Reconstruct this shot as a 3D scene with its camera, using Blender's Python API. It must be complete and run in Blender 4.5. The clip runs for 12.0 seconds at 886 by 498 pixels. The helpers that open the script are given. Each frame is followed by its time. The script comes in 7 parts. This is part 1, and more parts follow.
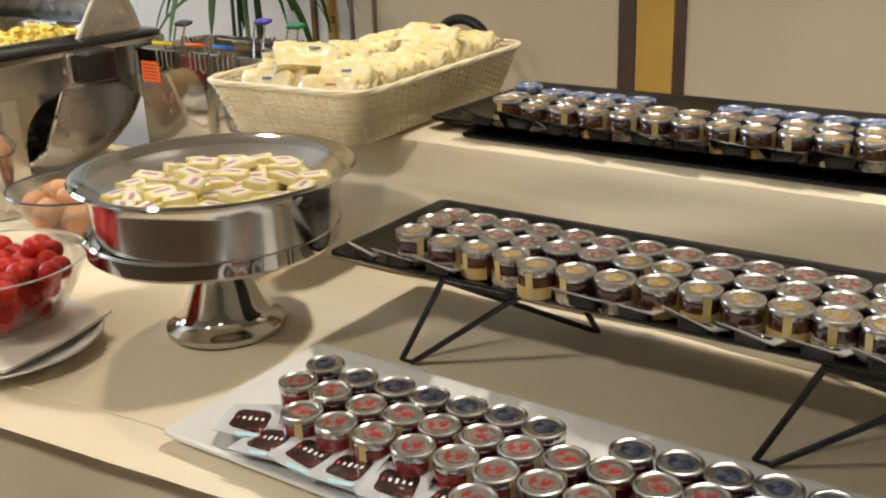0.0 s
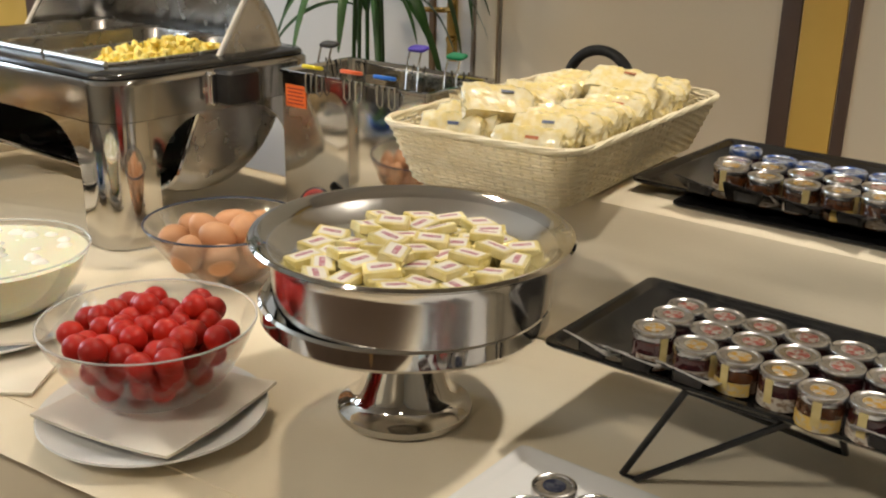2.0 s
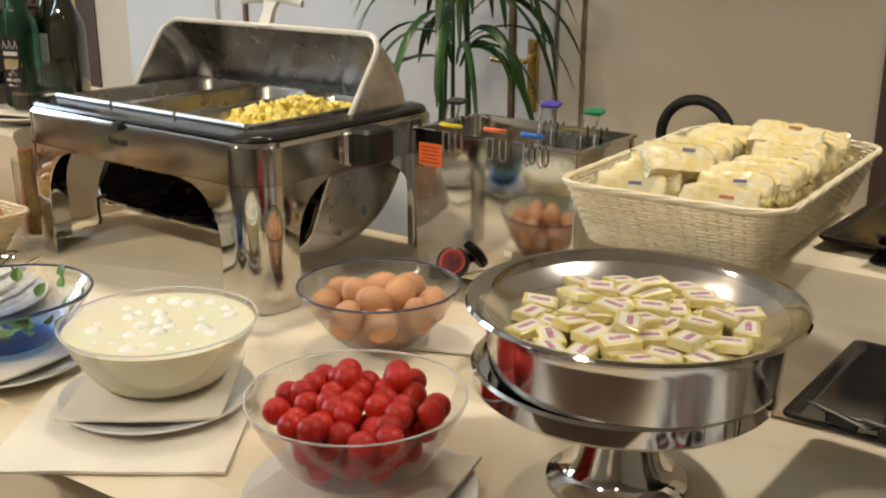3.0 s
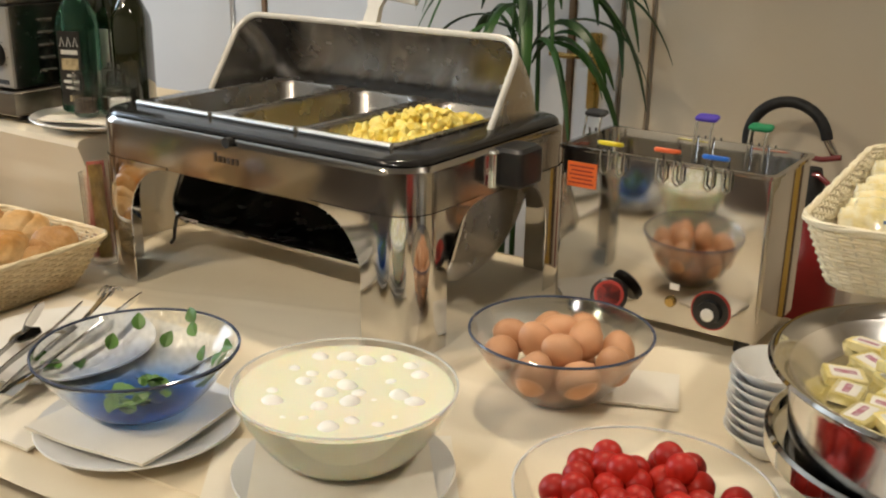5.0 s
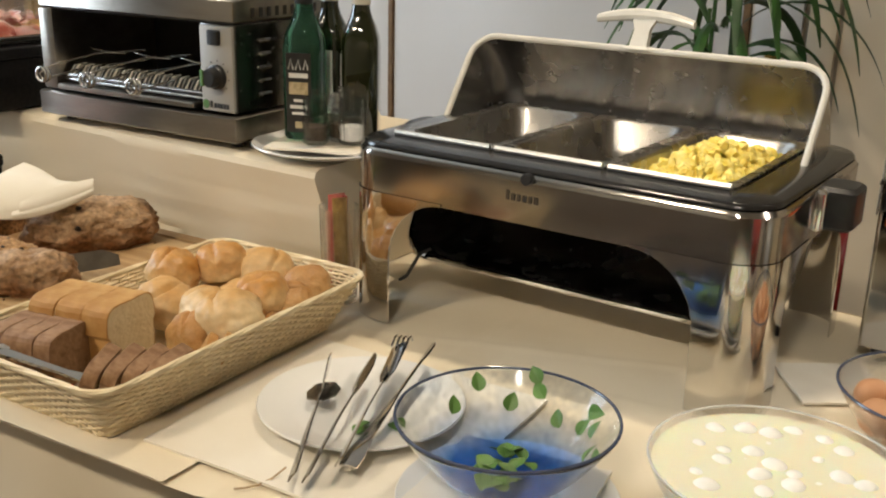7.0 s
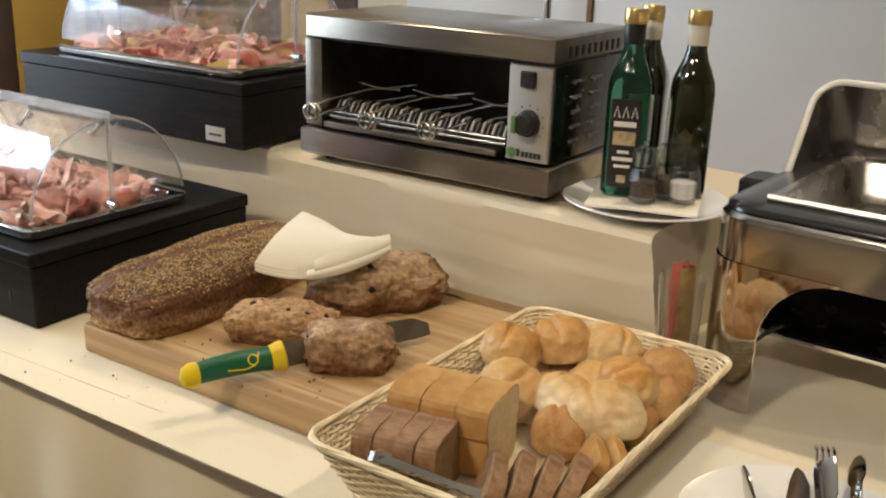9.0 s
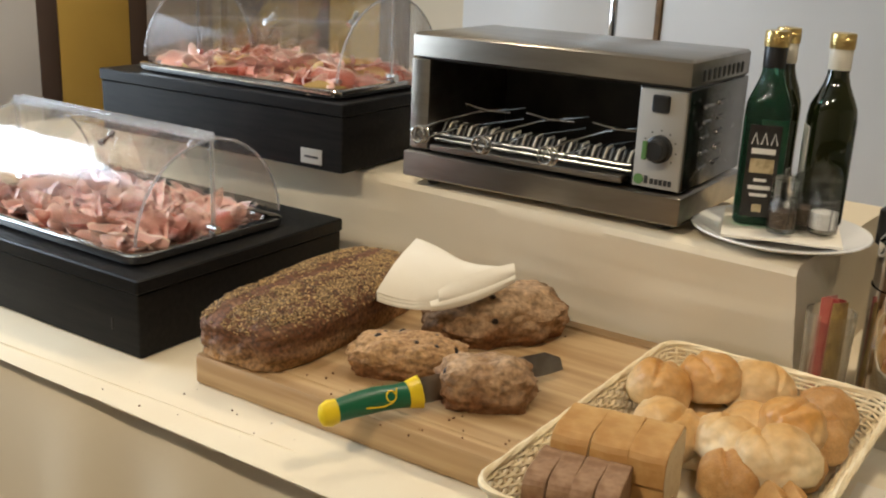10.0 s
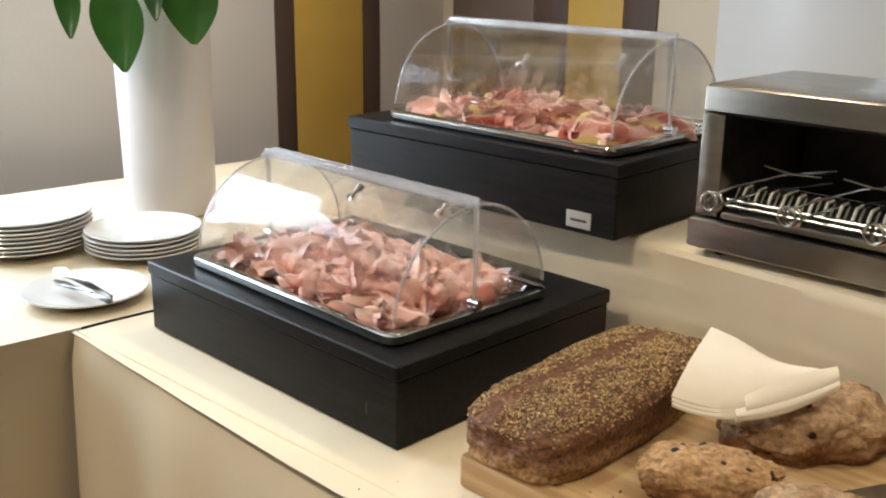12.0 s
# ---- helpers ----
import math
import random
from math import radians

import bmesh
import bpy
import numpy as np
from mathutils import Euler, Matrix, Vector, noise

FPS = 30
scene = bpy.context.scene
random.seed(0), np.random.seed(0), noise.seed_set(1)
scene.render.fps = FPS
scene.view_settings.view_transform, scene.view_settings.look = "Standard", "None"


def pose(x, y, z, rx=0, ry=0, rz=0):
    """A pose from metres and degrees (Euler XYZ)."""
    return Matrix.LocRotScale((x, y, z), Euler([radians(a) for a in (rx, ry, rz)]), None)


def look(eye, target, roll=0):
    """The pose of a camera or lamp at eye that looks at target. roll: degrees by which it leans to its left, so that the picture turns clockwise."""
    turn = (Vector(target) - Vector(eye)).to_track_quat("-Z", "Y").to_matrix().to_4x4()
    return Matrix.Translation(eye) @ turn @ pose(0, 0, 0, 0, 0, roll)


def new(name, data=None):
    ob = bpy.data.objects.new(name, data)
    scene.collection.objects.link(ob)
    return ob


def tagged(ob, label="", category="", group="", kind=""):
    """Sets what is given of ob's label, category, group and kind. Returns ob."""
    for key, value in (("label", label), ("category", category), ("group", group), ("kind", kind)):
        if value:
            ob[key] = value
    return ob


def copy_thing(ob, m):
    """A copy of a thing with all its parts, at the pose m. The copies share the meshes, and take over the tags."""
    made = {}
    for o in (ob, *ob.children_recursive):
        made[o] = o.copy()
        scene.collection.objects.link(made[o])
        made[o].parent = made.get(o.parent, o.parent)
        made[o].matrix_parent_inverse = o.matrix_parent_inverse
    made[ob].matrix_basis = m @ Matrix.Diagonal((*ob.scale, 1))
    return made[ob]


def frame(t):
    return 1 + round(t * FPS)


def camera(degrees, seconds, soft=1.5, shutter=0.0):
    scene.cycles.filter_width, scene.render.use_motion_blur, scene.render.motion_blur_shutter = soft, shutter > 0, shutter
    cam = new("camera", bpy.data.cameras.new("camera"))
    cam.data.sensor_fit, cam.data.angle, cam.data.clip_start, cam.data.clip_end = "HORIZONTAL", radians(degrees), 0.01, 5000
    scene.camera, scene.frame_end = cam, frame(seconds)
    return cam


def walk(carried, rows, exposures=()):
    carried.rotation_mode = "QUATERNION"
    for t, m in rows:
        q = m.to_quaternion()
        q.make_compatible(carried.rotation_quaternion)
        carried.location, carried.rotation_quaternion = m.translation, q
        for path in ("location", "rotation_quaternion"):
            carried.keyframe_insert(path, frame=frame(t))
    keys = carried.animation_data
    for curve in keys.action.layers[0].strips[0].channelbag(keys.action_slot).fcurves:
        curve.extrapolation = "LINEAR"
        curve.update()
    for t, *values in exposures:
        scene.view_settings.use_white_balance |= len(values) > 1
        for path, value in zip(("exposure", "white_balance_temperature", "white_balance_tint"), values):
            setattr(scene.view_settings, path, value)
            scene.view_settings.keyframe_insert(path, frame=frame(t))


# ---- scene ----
cam = camera(46.9, 12.0, soft=2.1)
PATH = [
    (0, (0.497, 0.679, 1.262), (-0.601, 2.205, 0.582), -2.1),
    (0.5, (0.44, 0.68, 1.263), (-0.647, 2.21, 0.571), -0.3),
    (1, (0.384, 0.697, 1.263), (-0.701, 2.218, 0.549), 0.5),
    (1.5, (0.316, 0.712, 1.271), (-0.796, 2.21, 0.55), -0.4),
    (2, (0.235, 0.712, 1.285), (-0.927, 2.196, 0.616), 1.1),
    (2.5, (0.148, 0.681, 1.284), (-1.052, 2.158, 0.669), 0.2),
    (3, (0.041, 0.613, 1.294), (-1.145, 2.113, 0.707), 0.1),
    (3.2, (0.002, 0.589, 1.293), (-1.175, 2.097, 0.709), 0.7),
    (5, (-0.322, 0.574, 1.317), (-1.396, 2.138, 0.686), 1.0),
    (5.5, (-0.431, 0.557, 1.319), (-1.496, 2.127, 0.686), 1.4),
    (6, (-0.551, 0.513, 1.317), (-1.596, 2.102, 0.698), 1.1),
    (6.5, (-0.648, 0.47, 1.312), (-1.695, 2.061, 0.699), 1.0),
    (7, (-0.735, 0.444, 1.319), (-1.804, 2.018, 0.702), 1.4),
    (7.5, (-0.84, 0.452, 1.315), (-1.941, 2.002, 0.695), 2.5),
    (7.7, (-0.896, 0.467, 1.311), (-2.027, 1.995, 0.69), 1.6),
    (9.3, (-1.248, 0.343, 1.353), (-2.394, 1.86, 0.732), 1.9),
    (9.5, (-1.29, 0.333, 1.341), (-2.438, 1.854, 0.734), 1.8),
    (10, (-1.367, 0.308, 1.335), (-2.514, 1.839, 0.75), 2.5),
    (10.5, (-1.439, 0.326, 1.335), (-2.66, 1.8, 0.754), 1.8),
    (11, (-1.497, 0.371, 1.343), (-2.798, 1.775, 0.765), 1.0),
    (11.5, (-1.548, 0.382, 1.348), (-2.904, 1.736, 0.775), 1.2),
    (12, (-1.579, 0.382, 1.365), (-3.016, 1.651, 0.797), 0.7),
]
walk(cam, [(t, look(eye, target, roll)) for t, eye, target, roll in PATH],
     [(0, 0.20), (1, 0.12), (2.5, -0.04), (5, -0.15), (7.5, -0.15), (9.5, -0.28), (11, -0.30), (12, -0.18)])

# ---- light ----
world = bpy.data.worlds.new("world")
scene.world = world
world.use_nodes = True
wn = world.node_tree.nodes
sky = wn.new("ShaderNodeTexSky")
sky.sky_type = "NISHITA"
sky.sun_disc = False
sky.sun_elevation = radians(35)
sky.sun_rotation = radians(200)
world.node_tree.links.new(sky.outputs[0], wn["Background"].inputs[0])
wn["Background"].inputs[1].default_value = 0.12


def area_lamp(name, m, power, size, colour, size_y=None, shape="DISK"):
    data = bpy.data.lights.new(name, "AREA")
    data.energy, data.color, data.shape, data.size = power, colour, shape, size
    if size_y:
        data.size_y = size_y
    ob = new(name, data)
    ob.matrix_world = m
    return ob


def spot_lamp(name, eye, target, power, angle, colour, size=0.06):
    data = bpy.data.lights.new(name, "SPOT")
    data.energy, data.color, data.spot_size, data.spot_blend, data.shadow_soft_size = power, colour, radians(angle), 0.7, size
    ob = new(name, data)
    ob.matrix_world = look(eye, target)
    return ob


WARM = (1.0, 0.845, 0.635)
# overhead row assumed from shadows; (1.35, 2.2) and the front row are added fill
LAMPS = [(0.15, 2.05), (-1.45, 1.95), (-3.05, 1.95), (1.35, 2.2), (0.75, -0.45), (-0.65, -0.5), (-1.95, -0.55), (-3.1, -0.6)]
COOLER = (1.0, 0.915, 0.79)
FRONT_FILL = {0.75: 26, -0.65: 150, -1.95: 196, -3.1: 106}
for lx, ly in LAMPS:
    if ly > 1:
        spot_lamp("unseen_ceiling_spot", (lx, ly, 2.68), (lx, ly - 0.3, 0.75), 98 if lx > 0 else 62 if lx < -2 else 82, 86, COOLER if lx > 0 else WARM)
    else:
        spot_lamp("unseen_ceiling_spot", (lx, ly, 2.68), (lx - 0.1, 1.5, 0.72), FRONT_FILL[lx], 54 if lx > -1 else 62, COOLER if lx > -1 else WARM, 0.12)
# added fill spots, none seen: two brighten walls, two brighten steel reflections
WALL_FILL = [((0.75, 2.30, 2.68), (0.45, 2.95, 0.9)), ((-3.75, 1.55, 2.68), (-4.5, 1.95, 1.0)), ((-2.2, -1.5, 2.68), (-2.2, -2.4, 0.9)), ((0.4, -1.5, 2.68), (0.4, -2.4, 0.9))]
for eye, target in WALL_FILL:
    spot_lamp("wall_fill_spot", eye, target, 70, 84, COOLER)
# daylight in the opening of the window in the side wall
area_lamp("window_daylight", pose(-4.44, 0.685, 1.65, 0, -90, 0), 72, 1.4, (0.70, 0.845, 1.0), 1.12, "RECTANGLE")


# ---- materials ----
def material(name, c1, c2=None, scale=8.0, rough=0.5, metal=0.0, bump=0.0, bscale=60.0, trans=0.0, ior=1.45, stretch=None,
             rvar=0.0, spec=0.5, coat=0.0, sss=0.0, glow=0.01, island=0.0, objvar=0.0, detail=4.0, contrast=(0.35, 0.65), alpha=1.0):
    """A principled surface: two colours mixed by noise at one scale, relief and gloss at a second scale."""
    m = bpy.data.materials.new(name)
    m.use_nodes = True
    nt = m.node_tree
    b = nt.nodes["Principled BSDF"]
    b.inputs["Roughness"].default_value = rough
    b.inputs["Metallic"].default_value = metal
    b.inputs["Transmission Weight"].default_value = trans
    b.inputs["IOR"].default_value = ior
    b.inputs["Specular IOR Level"].default_value = spec
    b.inputs["Coat Weight"].default_value = coat
    b.inputs["Alpha"].default_value = alpha
    if sss:
        b.inputs["Subsurface Weight"].default_value = sss
        b.inputs["Subsurface Radius"].default_value = (glow, glow * 0.7, glow * 0.45)
    tc = nt.nodes.new("ShaderNodeTexCoord")
    mp = nt.nodes.new("ShaderNodeMapping")
    if stretch:
        mp.inputs["Scale"].default_value = stretch
    nt.links.new(tc.outputs["Object"], mp.inputs["Vector"])
    c2 = c2 or tuple(v * 0.88 for v in c1)
    n = nt.nodes.new("ShaderNodeTexNoise")
    n.inputs["Scale"].default_value, n.inputs["Detail"].default_value = scale, detail
    nt.links.new(mp.outputs[0], n.inputs["Vector"])
    ramp = nt.nodes.new("ShaderNodeValToRGB")
    ramp.color_ramp.elements[0].position, ramp.color_ramp.elements[1].position = contrast
    ramp.color_ramp.elements[0].color, ramp.color_ramp.elements[1].color = (*c1, 1), (*c2, 1)
    nt.links.new(n.outputs["Fac"], ramp.inputs[0])
    out = ramp.outputs[0]
    if island or objvar:
        src = nt.nodes.new("ShaderNodeNewGeometry").outputs["Random Per Island"] if island else nt.nodes.new("ShaderNodeObjectInfo").outputs["Random"]
        mul = nt.nodes.new("ShaderNodeMapRange")
        amount = island or objvar
        mul.inputs["To Min"].default_value, mul.inputs["To Max"].default_value = 1 - amount, 1 + amount
        nt.links.new(src, mul.inputs["Value"])
        hsv = nt.nodes.new("ShaderNodeHueSaturation")
        nt.links.new(mul.outputs[0], hsv.inputs["Value"])
        nt.links.new(out, hsv.inputs["Color"])
        out = hsv.outputs[0]
    nt.links.new(out, b.inputs["Base Color"])
    if bump or rvar:
        n2 = nt.nodes.new("ShaderNodeTexNoise")
        n2.inputs["Scale"].default_value, n2.inputs["Detail"].default_value = bscale, 5
        nt.links.new(mp.outputs[0], n2.inputs["Vector"])
        if bump:
            bp = nt.nodes.new("ShaderNodeBump")
            bp.inputs["Strength"].default_value, bp.inputs["Distance"].default_value = bump, 0.004
            nt.links.new(n2.outputs["Fac"], bp.inputs["Height"])
            nt.links.new(bp.outputs[0], b.inputs["Normal"])
        if rvar:
            mr = nt.nodes.new("ShaderNodeMapRange")
            mr.inputs["To Min"].default_value, mr.inputs["To Max"].default_value = max(rough - rvar, 0.02), rough + rvar
            nt.links.new(n2.outputs["Fac"], mr.inputs["Value"])
            nt.links.new(mr.outputs[0], b.inputs["Roughness"])
    return m


def by_height(m, low, high, z0, z1, wobble=0.3, scale=25.0, grain=(0.86, 1.08)):
    """Mixes two colours over a span of the thing's own height, with an uneven border."""
    nt = m.node_tree
    b = nt.nodes["Principled BSDF"]
    tc = nt.nodes.new("ShaderNodeTexCoord")
    sep = nt.nodes.new("ShaderNodeSeparateXYZ")
    n = nt.nodes.new("ShaderNodeTexNoise")
    n.inputs["Scale"].default_value = scale
    mr = nt.nodes.new("ShaderNodeMapRange")
    mr.inputs["From Min"].default_value, mr.inputs["From Max"].default_value = z0, z1
    add = nt.nodes.new("ShaderNodeMath")
    add.operation = "MULTIPLY_ADD"
    add.inputs[1].default_value = wobble * 2
    off = nt.nodes.new("ShaderNodeMath")
    off.operation = "SUBTRACT"
    off.inputs[1].default_value = wobble
    ramp = nt.nodes.new("ShaderNodeValToRGB")
    ramp.color_ramp.elements[0].color, ramp.color_ramp.elements[1].color = (*low, 1), (*high, 1)
    nt.links.new(tc.outputs["Object"], sep.inputs[0])
    nt.links.new(tc.outputs["Object"], n.inputs["Vector"])
    nt.links.new(sep.outputs[2], mr.inputs["Value"])
    nt.links.new(n.outputs["Fac"], add.inputs[0])
    nt.links.new(mr.outputs[0], add.inputs[2])
    nt.links.new(add.outputs[0], off.inputs[0])
    nt.links.new(off.outputs[0], ramp.inputs[0])
    fine = nt.nodes.new("ShaderNodeTexNoise")
    fine.inputs["Scale"].default_value, fine.inputs["Detail"].default_value = scale * 5, 8
    nt.links.new(tc.outputs["Object"], fine.inputs["Vector"])
    amount = nt.nodes.new("ShaderNodeMapRange")
    amount.inputs["From Min"].default_value, amount.inputs["From Max"].default_value = 0.3, 0.7
    amount.inputs["To Min"].default_value, amount.inputs["To Max"].default_value = grain
    nt.links.new(fine.outputs["Fac"], amount.inputs["Value"])
    hsv = nt.nodes.new("ShaderNodeHueSaturation")
    nt.links.new(amount.outputs[0], hsv.inputs["Value"])
    nt.links.new(ramp.outputs[0], hsv.inputs["Color"])
    nt.links.new(hsv.outputs[0], b.inputs["Base Color"])
    return m


M = {}
M["cloth"] = material("linen_cloth", (0.78, 0.69, 0.525), (0.73, 0.63, 0.465), 3.0, 0.75, bump=0.06, bscale=420, spec=0.25)
M["drape"] = material("hanging_linen", (0.80, 0.70, 0.53), (0.75, 0.65, 0.48), 2.0, 0.7, bump=0.05, bscale=380, spec=0.3)
M["napkin"] = material("napkin_linen", (0.80, 0.75, 0.65), (0.75, 0.69, 0.58), 9, 0.8, bump=0.1, bscale=500, spec=0.2)
M["wall"] = material("cream_paint", (0.72, 0.62, 0.46), (0.68, 0.58, 0.43), 1.6, 0.6, bump=0.12, bscale=90)
# side wall colour, greyer and less yellow than the cream walls
M["wall_cool"] = material("grey_mauve_wall", (0.72, 0.67, 0.63), (0.68, 0.63, 0.59), 1.6, 0.65, bump=0.12, bscale=90)
M["stripe_brown"] = material("dark_brown_paint", (0.10, 0.062, 0.045), (0.085, 0.05, 0.036), 5, 0.55)
M["stripe_taupe"] = material("taupe_paint", (0.17, 0.12, 0.095), (0.15, 0.105, 0.08), 5, 0.55)
M["stripe_yellow"] = material("ochre_paint", (0.66, 0.42, 0.09), (0.6, 0.37, 0.075), 4, 0.55, bump=0.1, bscale=80)
M["ceiling"] = material("white_ceiling", (0.78, 0.75, 0.69), None, 2, 0.8)
M["floor"] = material("brown_floor", (0.16, 0.10, 0.065), (0.12, 0.075, 0.05), 5, 0.4, stretch=(1, 6, 1), rvar=0.1)
M["door"] = material("white_door_paint", (0.79, 0.785, 0.78), (0.75, 0.745, 0.74), 2, 0.3, spec=0.5)
M["steel"] = material("polished_steel", (0.62, 0.60, 0.57), (0.54, 0.52, 0.49), 5, 0.065, 1.0, rvar=0.03, bscale=14)
M["steel_soft"] = material("brushed_steel", (0.38, 0.345, 0.30), (0.30, 0.272, 0.236), 9, 0.30, 1.0, stretch=(1, 5, 5), rvar=0.03, bscale=12)
M["steel_worn"] = material("worn_steel", (0.70, 0.68, 0.65), (0.58, 0.56, 0.53), 9, 0.26, 1.0, rvar=0.09, bscale=22)
M["dark_steel"] = material("dark_steel", (0.20, 0.19, 0.18), (0.13, 0.125, 0.12), 6, 0.25, 1.0, rvar=0.08)
M["pan_bright"] = material("bright_pan_steel", (0.80, 0.78, 0.75), (0.70, 0.68, 0.65), 7, 0.16, 1.0, rvar=0.07, bscale=18)
M["apron_steel"] = material("satin_polished_steel", (0.50, 0.475, 0.44), (0.41, 0.39, 0.36), 6, 0.13, 1.0, rvar=0.05, bscale=14)
M["pan_steel"] = material("dull_pan_steel", (0.44, 0.42, 0.39), (0.36, 0.34, 0.315), 9, 0.27, 1.0, rvar=0.07, bscale=22)
M["pan_dark"] = material("black_enamelled_steel", (0.016, 0.015, 0.014), (0.022, 0.020, 0.019), 5, 0.16, rvar=0.04, bscale=14)
M["satin_bar"] = material("satin_aluminium", (0.86, 0.85, 0.83), (0.78, 0.77, 0.75), 8, 0.42, 1.0)
M["chrome"] = material("chrome", (0.85, 0.85, 0.85), (0.78, 0.78, 0.78), 5, 0.05, 1.0)
M["white_enamel"] = material("ivory_coated_metal", (0.74, 0.72, 0.66), (0.66, 0.64, 0.58), 20, 0.25)
M["black_plastic"] = material("black_plastic", (0.012, 0.012, 0.013), (0.022, 0.022, 0.022), 30, 0.35)
M["black_tray"] = material("black_melamine", (0.010, 0.010, 0.011), (0.016, 0.015, 0.015), 12, 0.16, rvar=0.06, bscale=50)
M["black_wood"] = material("black_stained_wood", (0.008, 0.008, 0.009), (0.014, 0.0135, 0.0135), 14, 0.40, spec=0.18, stretch=(1, 9, 9), bump=0.08, bscale=60, rvar=0.08)
M["white_melamine"] = material("white_melamine", (0.78, 0.77, 0.75), (0.74, 0.73, 0.71), 4, 0.2)
M["china"] = material("white_china", (0.80, 0.79, 0.76), (0.77, 0.76, 0.73), 4, 0.12, coat=0.3)
M["glass"] = material("clear_glass", (0.98, 0.985, 0.98), (0.98, 0.985, 0.98), 1, 0.0, trans=1.0, ior=1.28, alpha=0.6)
M["bowl_clear"] = material("thin_clear_glass", (0.98, 0.985, 0.98), (0.97, 0.98, 0.97), 3, 0.0, trans=1.0, ior=1.14, spec=0.7, alpha=0.4)
M["thin_glass"] = material("smoke_grey_glass", (0.80, 0.83, 0.86), (0.80, 0.83, 0.86), 1, 0.01, trans=1.0, ior=1.3, alpha=0.6)
M["acrylic"] = material("clear_acrylic", (0.985, 0.985, 0.985), (0.97, 0.97, 0.97), 1, 0.01, trans=1.0, ior=1.22, alpha=0.24)
# bluish-white highlight of the hood's ribs and ridges put into the colour
M["acrylic_highlight"] = material("acrylic_highlight", (0.84, 0.87, 0.92), (0.80, 0.83, 0.88), 4, 0.10, trans=0.75, ior=1.4, alpha=0.75)
M["wicker"] = material("cream_wicker", (0.84, 0.76, 0.56), (0.76, 0.66, 0.44), 45, 0.5, bump=0.3, bscale=300, island=0.10)
M["wicker_warm"] = material("straw_wicker", (0.80, 0.68, 0.46), (0.70, 0.56, 0.34), 45, 0.5, bump=0.3, bscale=300, island=0.10)


# ---- mesh helpers ----
def rr(w, d, r, z, n=5, cx=0.0, cy=0.0):
    """A ring of points round a rectangle with rounded corners, counter-clockwise."""
    pts = []
    r = max(min(r, w / 2 - 1e-4, d / 2 - 1e-4), 1e-4)
    for k, (sx, sy) in enumerate(((1, 1), (-1, 1), (-1, -1), (1, -1))):
        for i in range(n + 1):
            a = math.pi / 2 * (k + i / n)
            pts.append(Vector((cx + sx * (w / 2 - r) + r * math.cos(a), cy + sy * (d / 2 - r) + r * math.sin(a), z)))
    return pts


def circ(r, z, n=48, cx=0.0, cy=0.0):
    return [Vector((cx + r * math.cos(2 * math.pi * i / n), cy + r * math.sin(2 * math.pi * i / n), z)) for i in range(n)]


def loft(bm, rings, cap0=True, cap1=True, closed=True, loop=False):
    """Skins rings of equal length."""
    vs = [[bm.verts.new(p) for p in ring] for ring in rings]
    n = len(vs[0])
    pairs = list(zip(vs, vs[1:])) + ([(vs[-1], vs[0])] if loop else [])
    for a, b in pairs:
        for i in range(n if closed else n - 1):
            j = (i + 1) % n
            try:
                bm.faces.new((a[i], a[j], b[j], b[i]))
            except ValueError:
                pass
    if cap0 and closed and not loop:
        bm.faces.new(list(reversed(vs[0])))
    if cap1 and closed and not loop:
        bm.faces.new(vs[-1])
    return vs


def lathe(profile, n=48):
    """A turned body: profile of (radius, z) from the inside bottom round; radius 0 closes it."""
    bm = bmesh.new()
    loft(bm, [circ(max(r, 1e-4), z, n) for r, z in profile])
    bmesh.ops.recalc_face_normals(bm, faces=bm.faces)
    return bm


def slab(bm, w, d, z0, z1, r=0.004, b=0.002, cx=0.0, cy=0.0, n=3):
    """A block with rounded upright edges and eased top and bottom edges."""
    b = min(b, (z1 - z0) / 2.01)
    loft(bm, [rr(w - 2 * b, d - 2 * b, r, z0, n, cx, cy), rr(w, d, r, z0 + b, n, cx, cy), rr(w, d, r, z1 - b, n, cx, cy), rr(w - 2 * b, d - 2 * b, r, z1, n, cx, cy)])
    return bm


def tube(bm, path, r, n=8, loop=False, taper=None):
    """A round bar along a path of points."""
    path = [Vector(p) for p in path]
    rings = []
    last = None
    for i, p in enumerate(path):
        a = path[i - 1] if i or loop else p
        c = path[(i + 1) % len(path)] if i < len(path) - 1 or loop else p
        t = (c - a).normalized()
        up = last or (Vector((0, 0, 1)) if abs(t.z) < 0.9 else Vector((1, 0, 0)))
        u = (up - t * up.dot(t)).normalized()
        last = u
        v = t.cross(u)
        k = r * (taper[i] if taper else 1)
        rings.append([p + (u * math.cos(2 * math.pi * j / n) + v * math.sin(2 * math.pi * j / n)) * k for j in range(n)])
    loft(bm, rings, loop=loop)
    return bm


def arc(c, r, a0, a1, n, u=(1, 0, 0), v=(0, 0, 1)):
    c, u, v = Vector(c), Vector(u), Vector(v)
    return [c + r * (u * math.cos(radians(a0 + (a1 - a0) * i / n)) + v * math.sin(radians(a0 + (a1 - a0) * i / n))) for i in range(n + 1)]


def mesh_of(name, bm, mat, smooth=True):
    bmesh.ops.recalc_face_normals(bm, faces=bm.faces)
    me = bpy.data.meshes.new(name)
    bm.to_mesh(me)
    bm.free()
    for m in mat if isinstance(mat, (list, tuple)) else (mat,):
        me.materials.append(m)
    if smooth:
        me.shade_smooth()
        me.set_sharp_from_angle(angle=radians(38))
    return me


def part(name, bm, mat, parent, label="", smooth=True):
    ob = new(name, mesh_of(name, bm, mat, smooth))
    ob.parent = parent
    return tagged(ob, label)


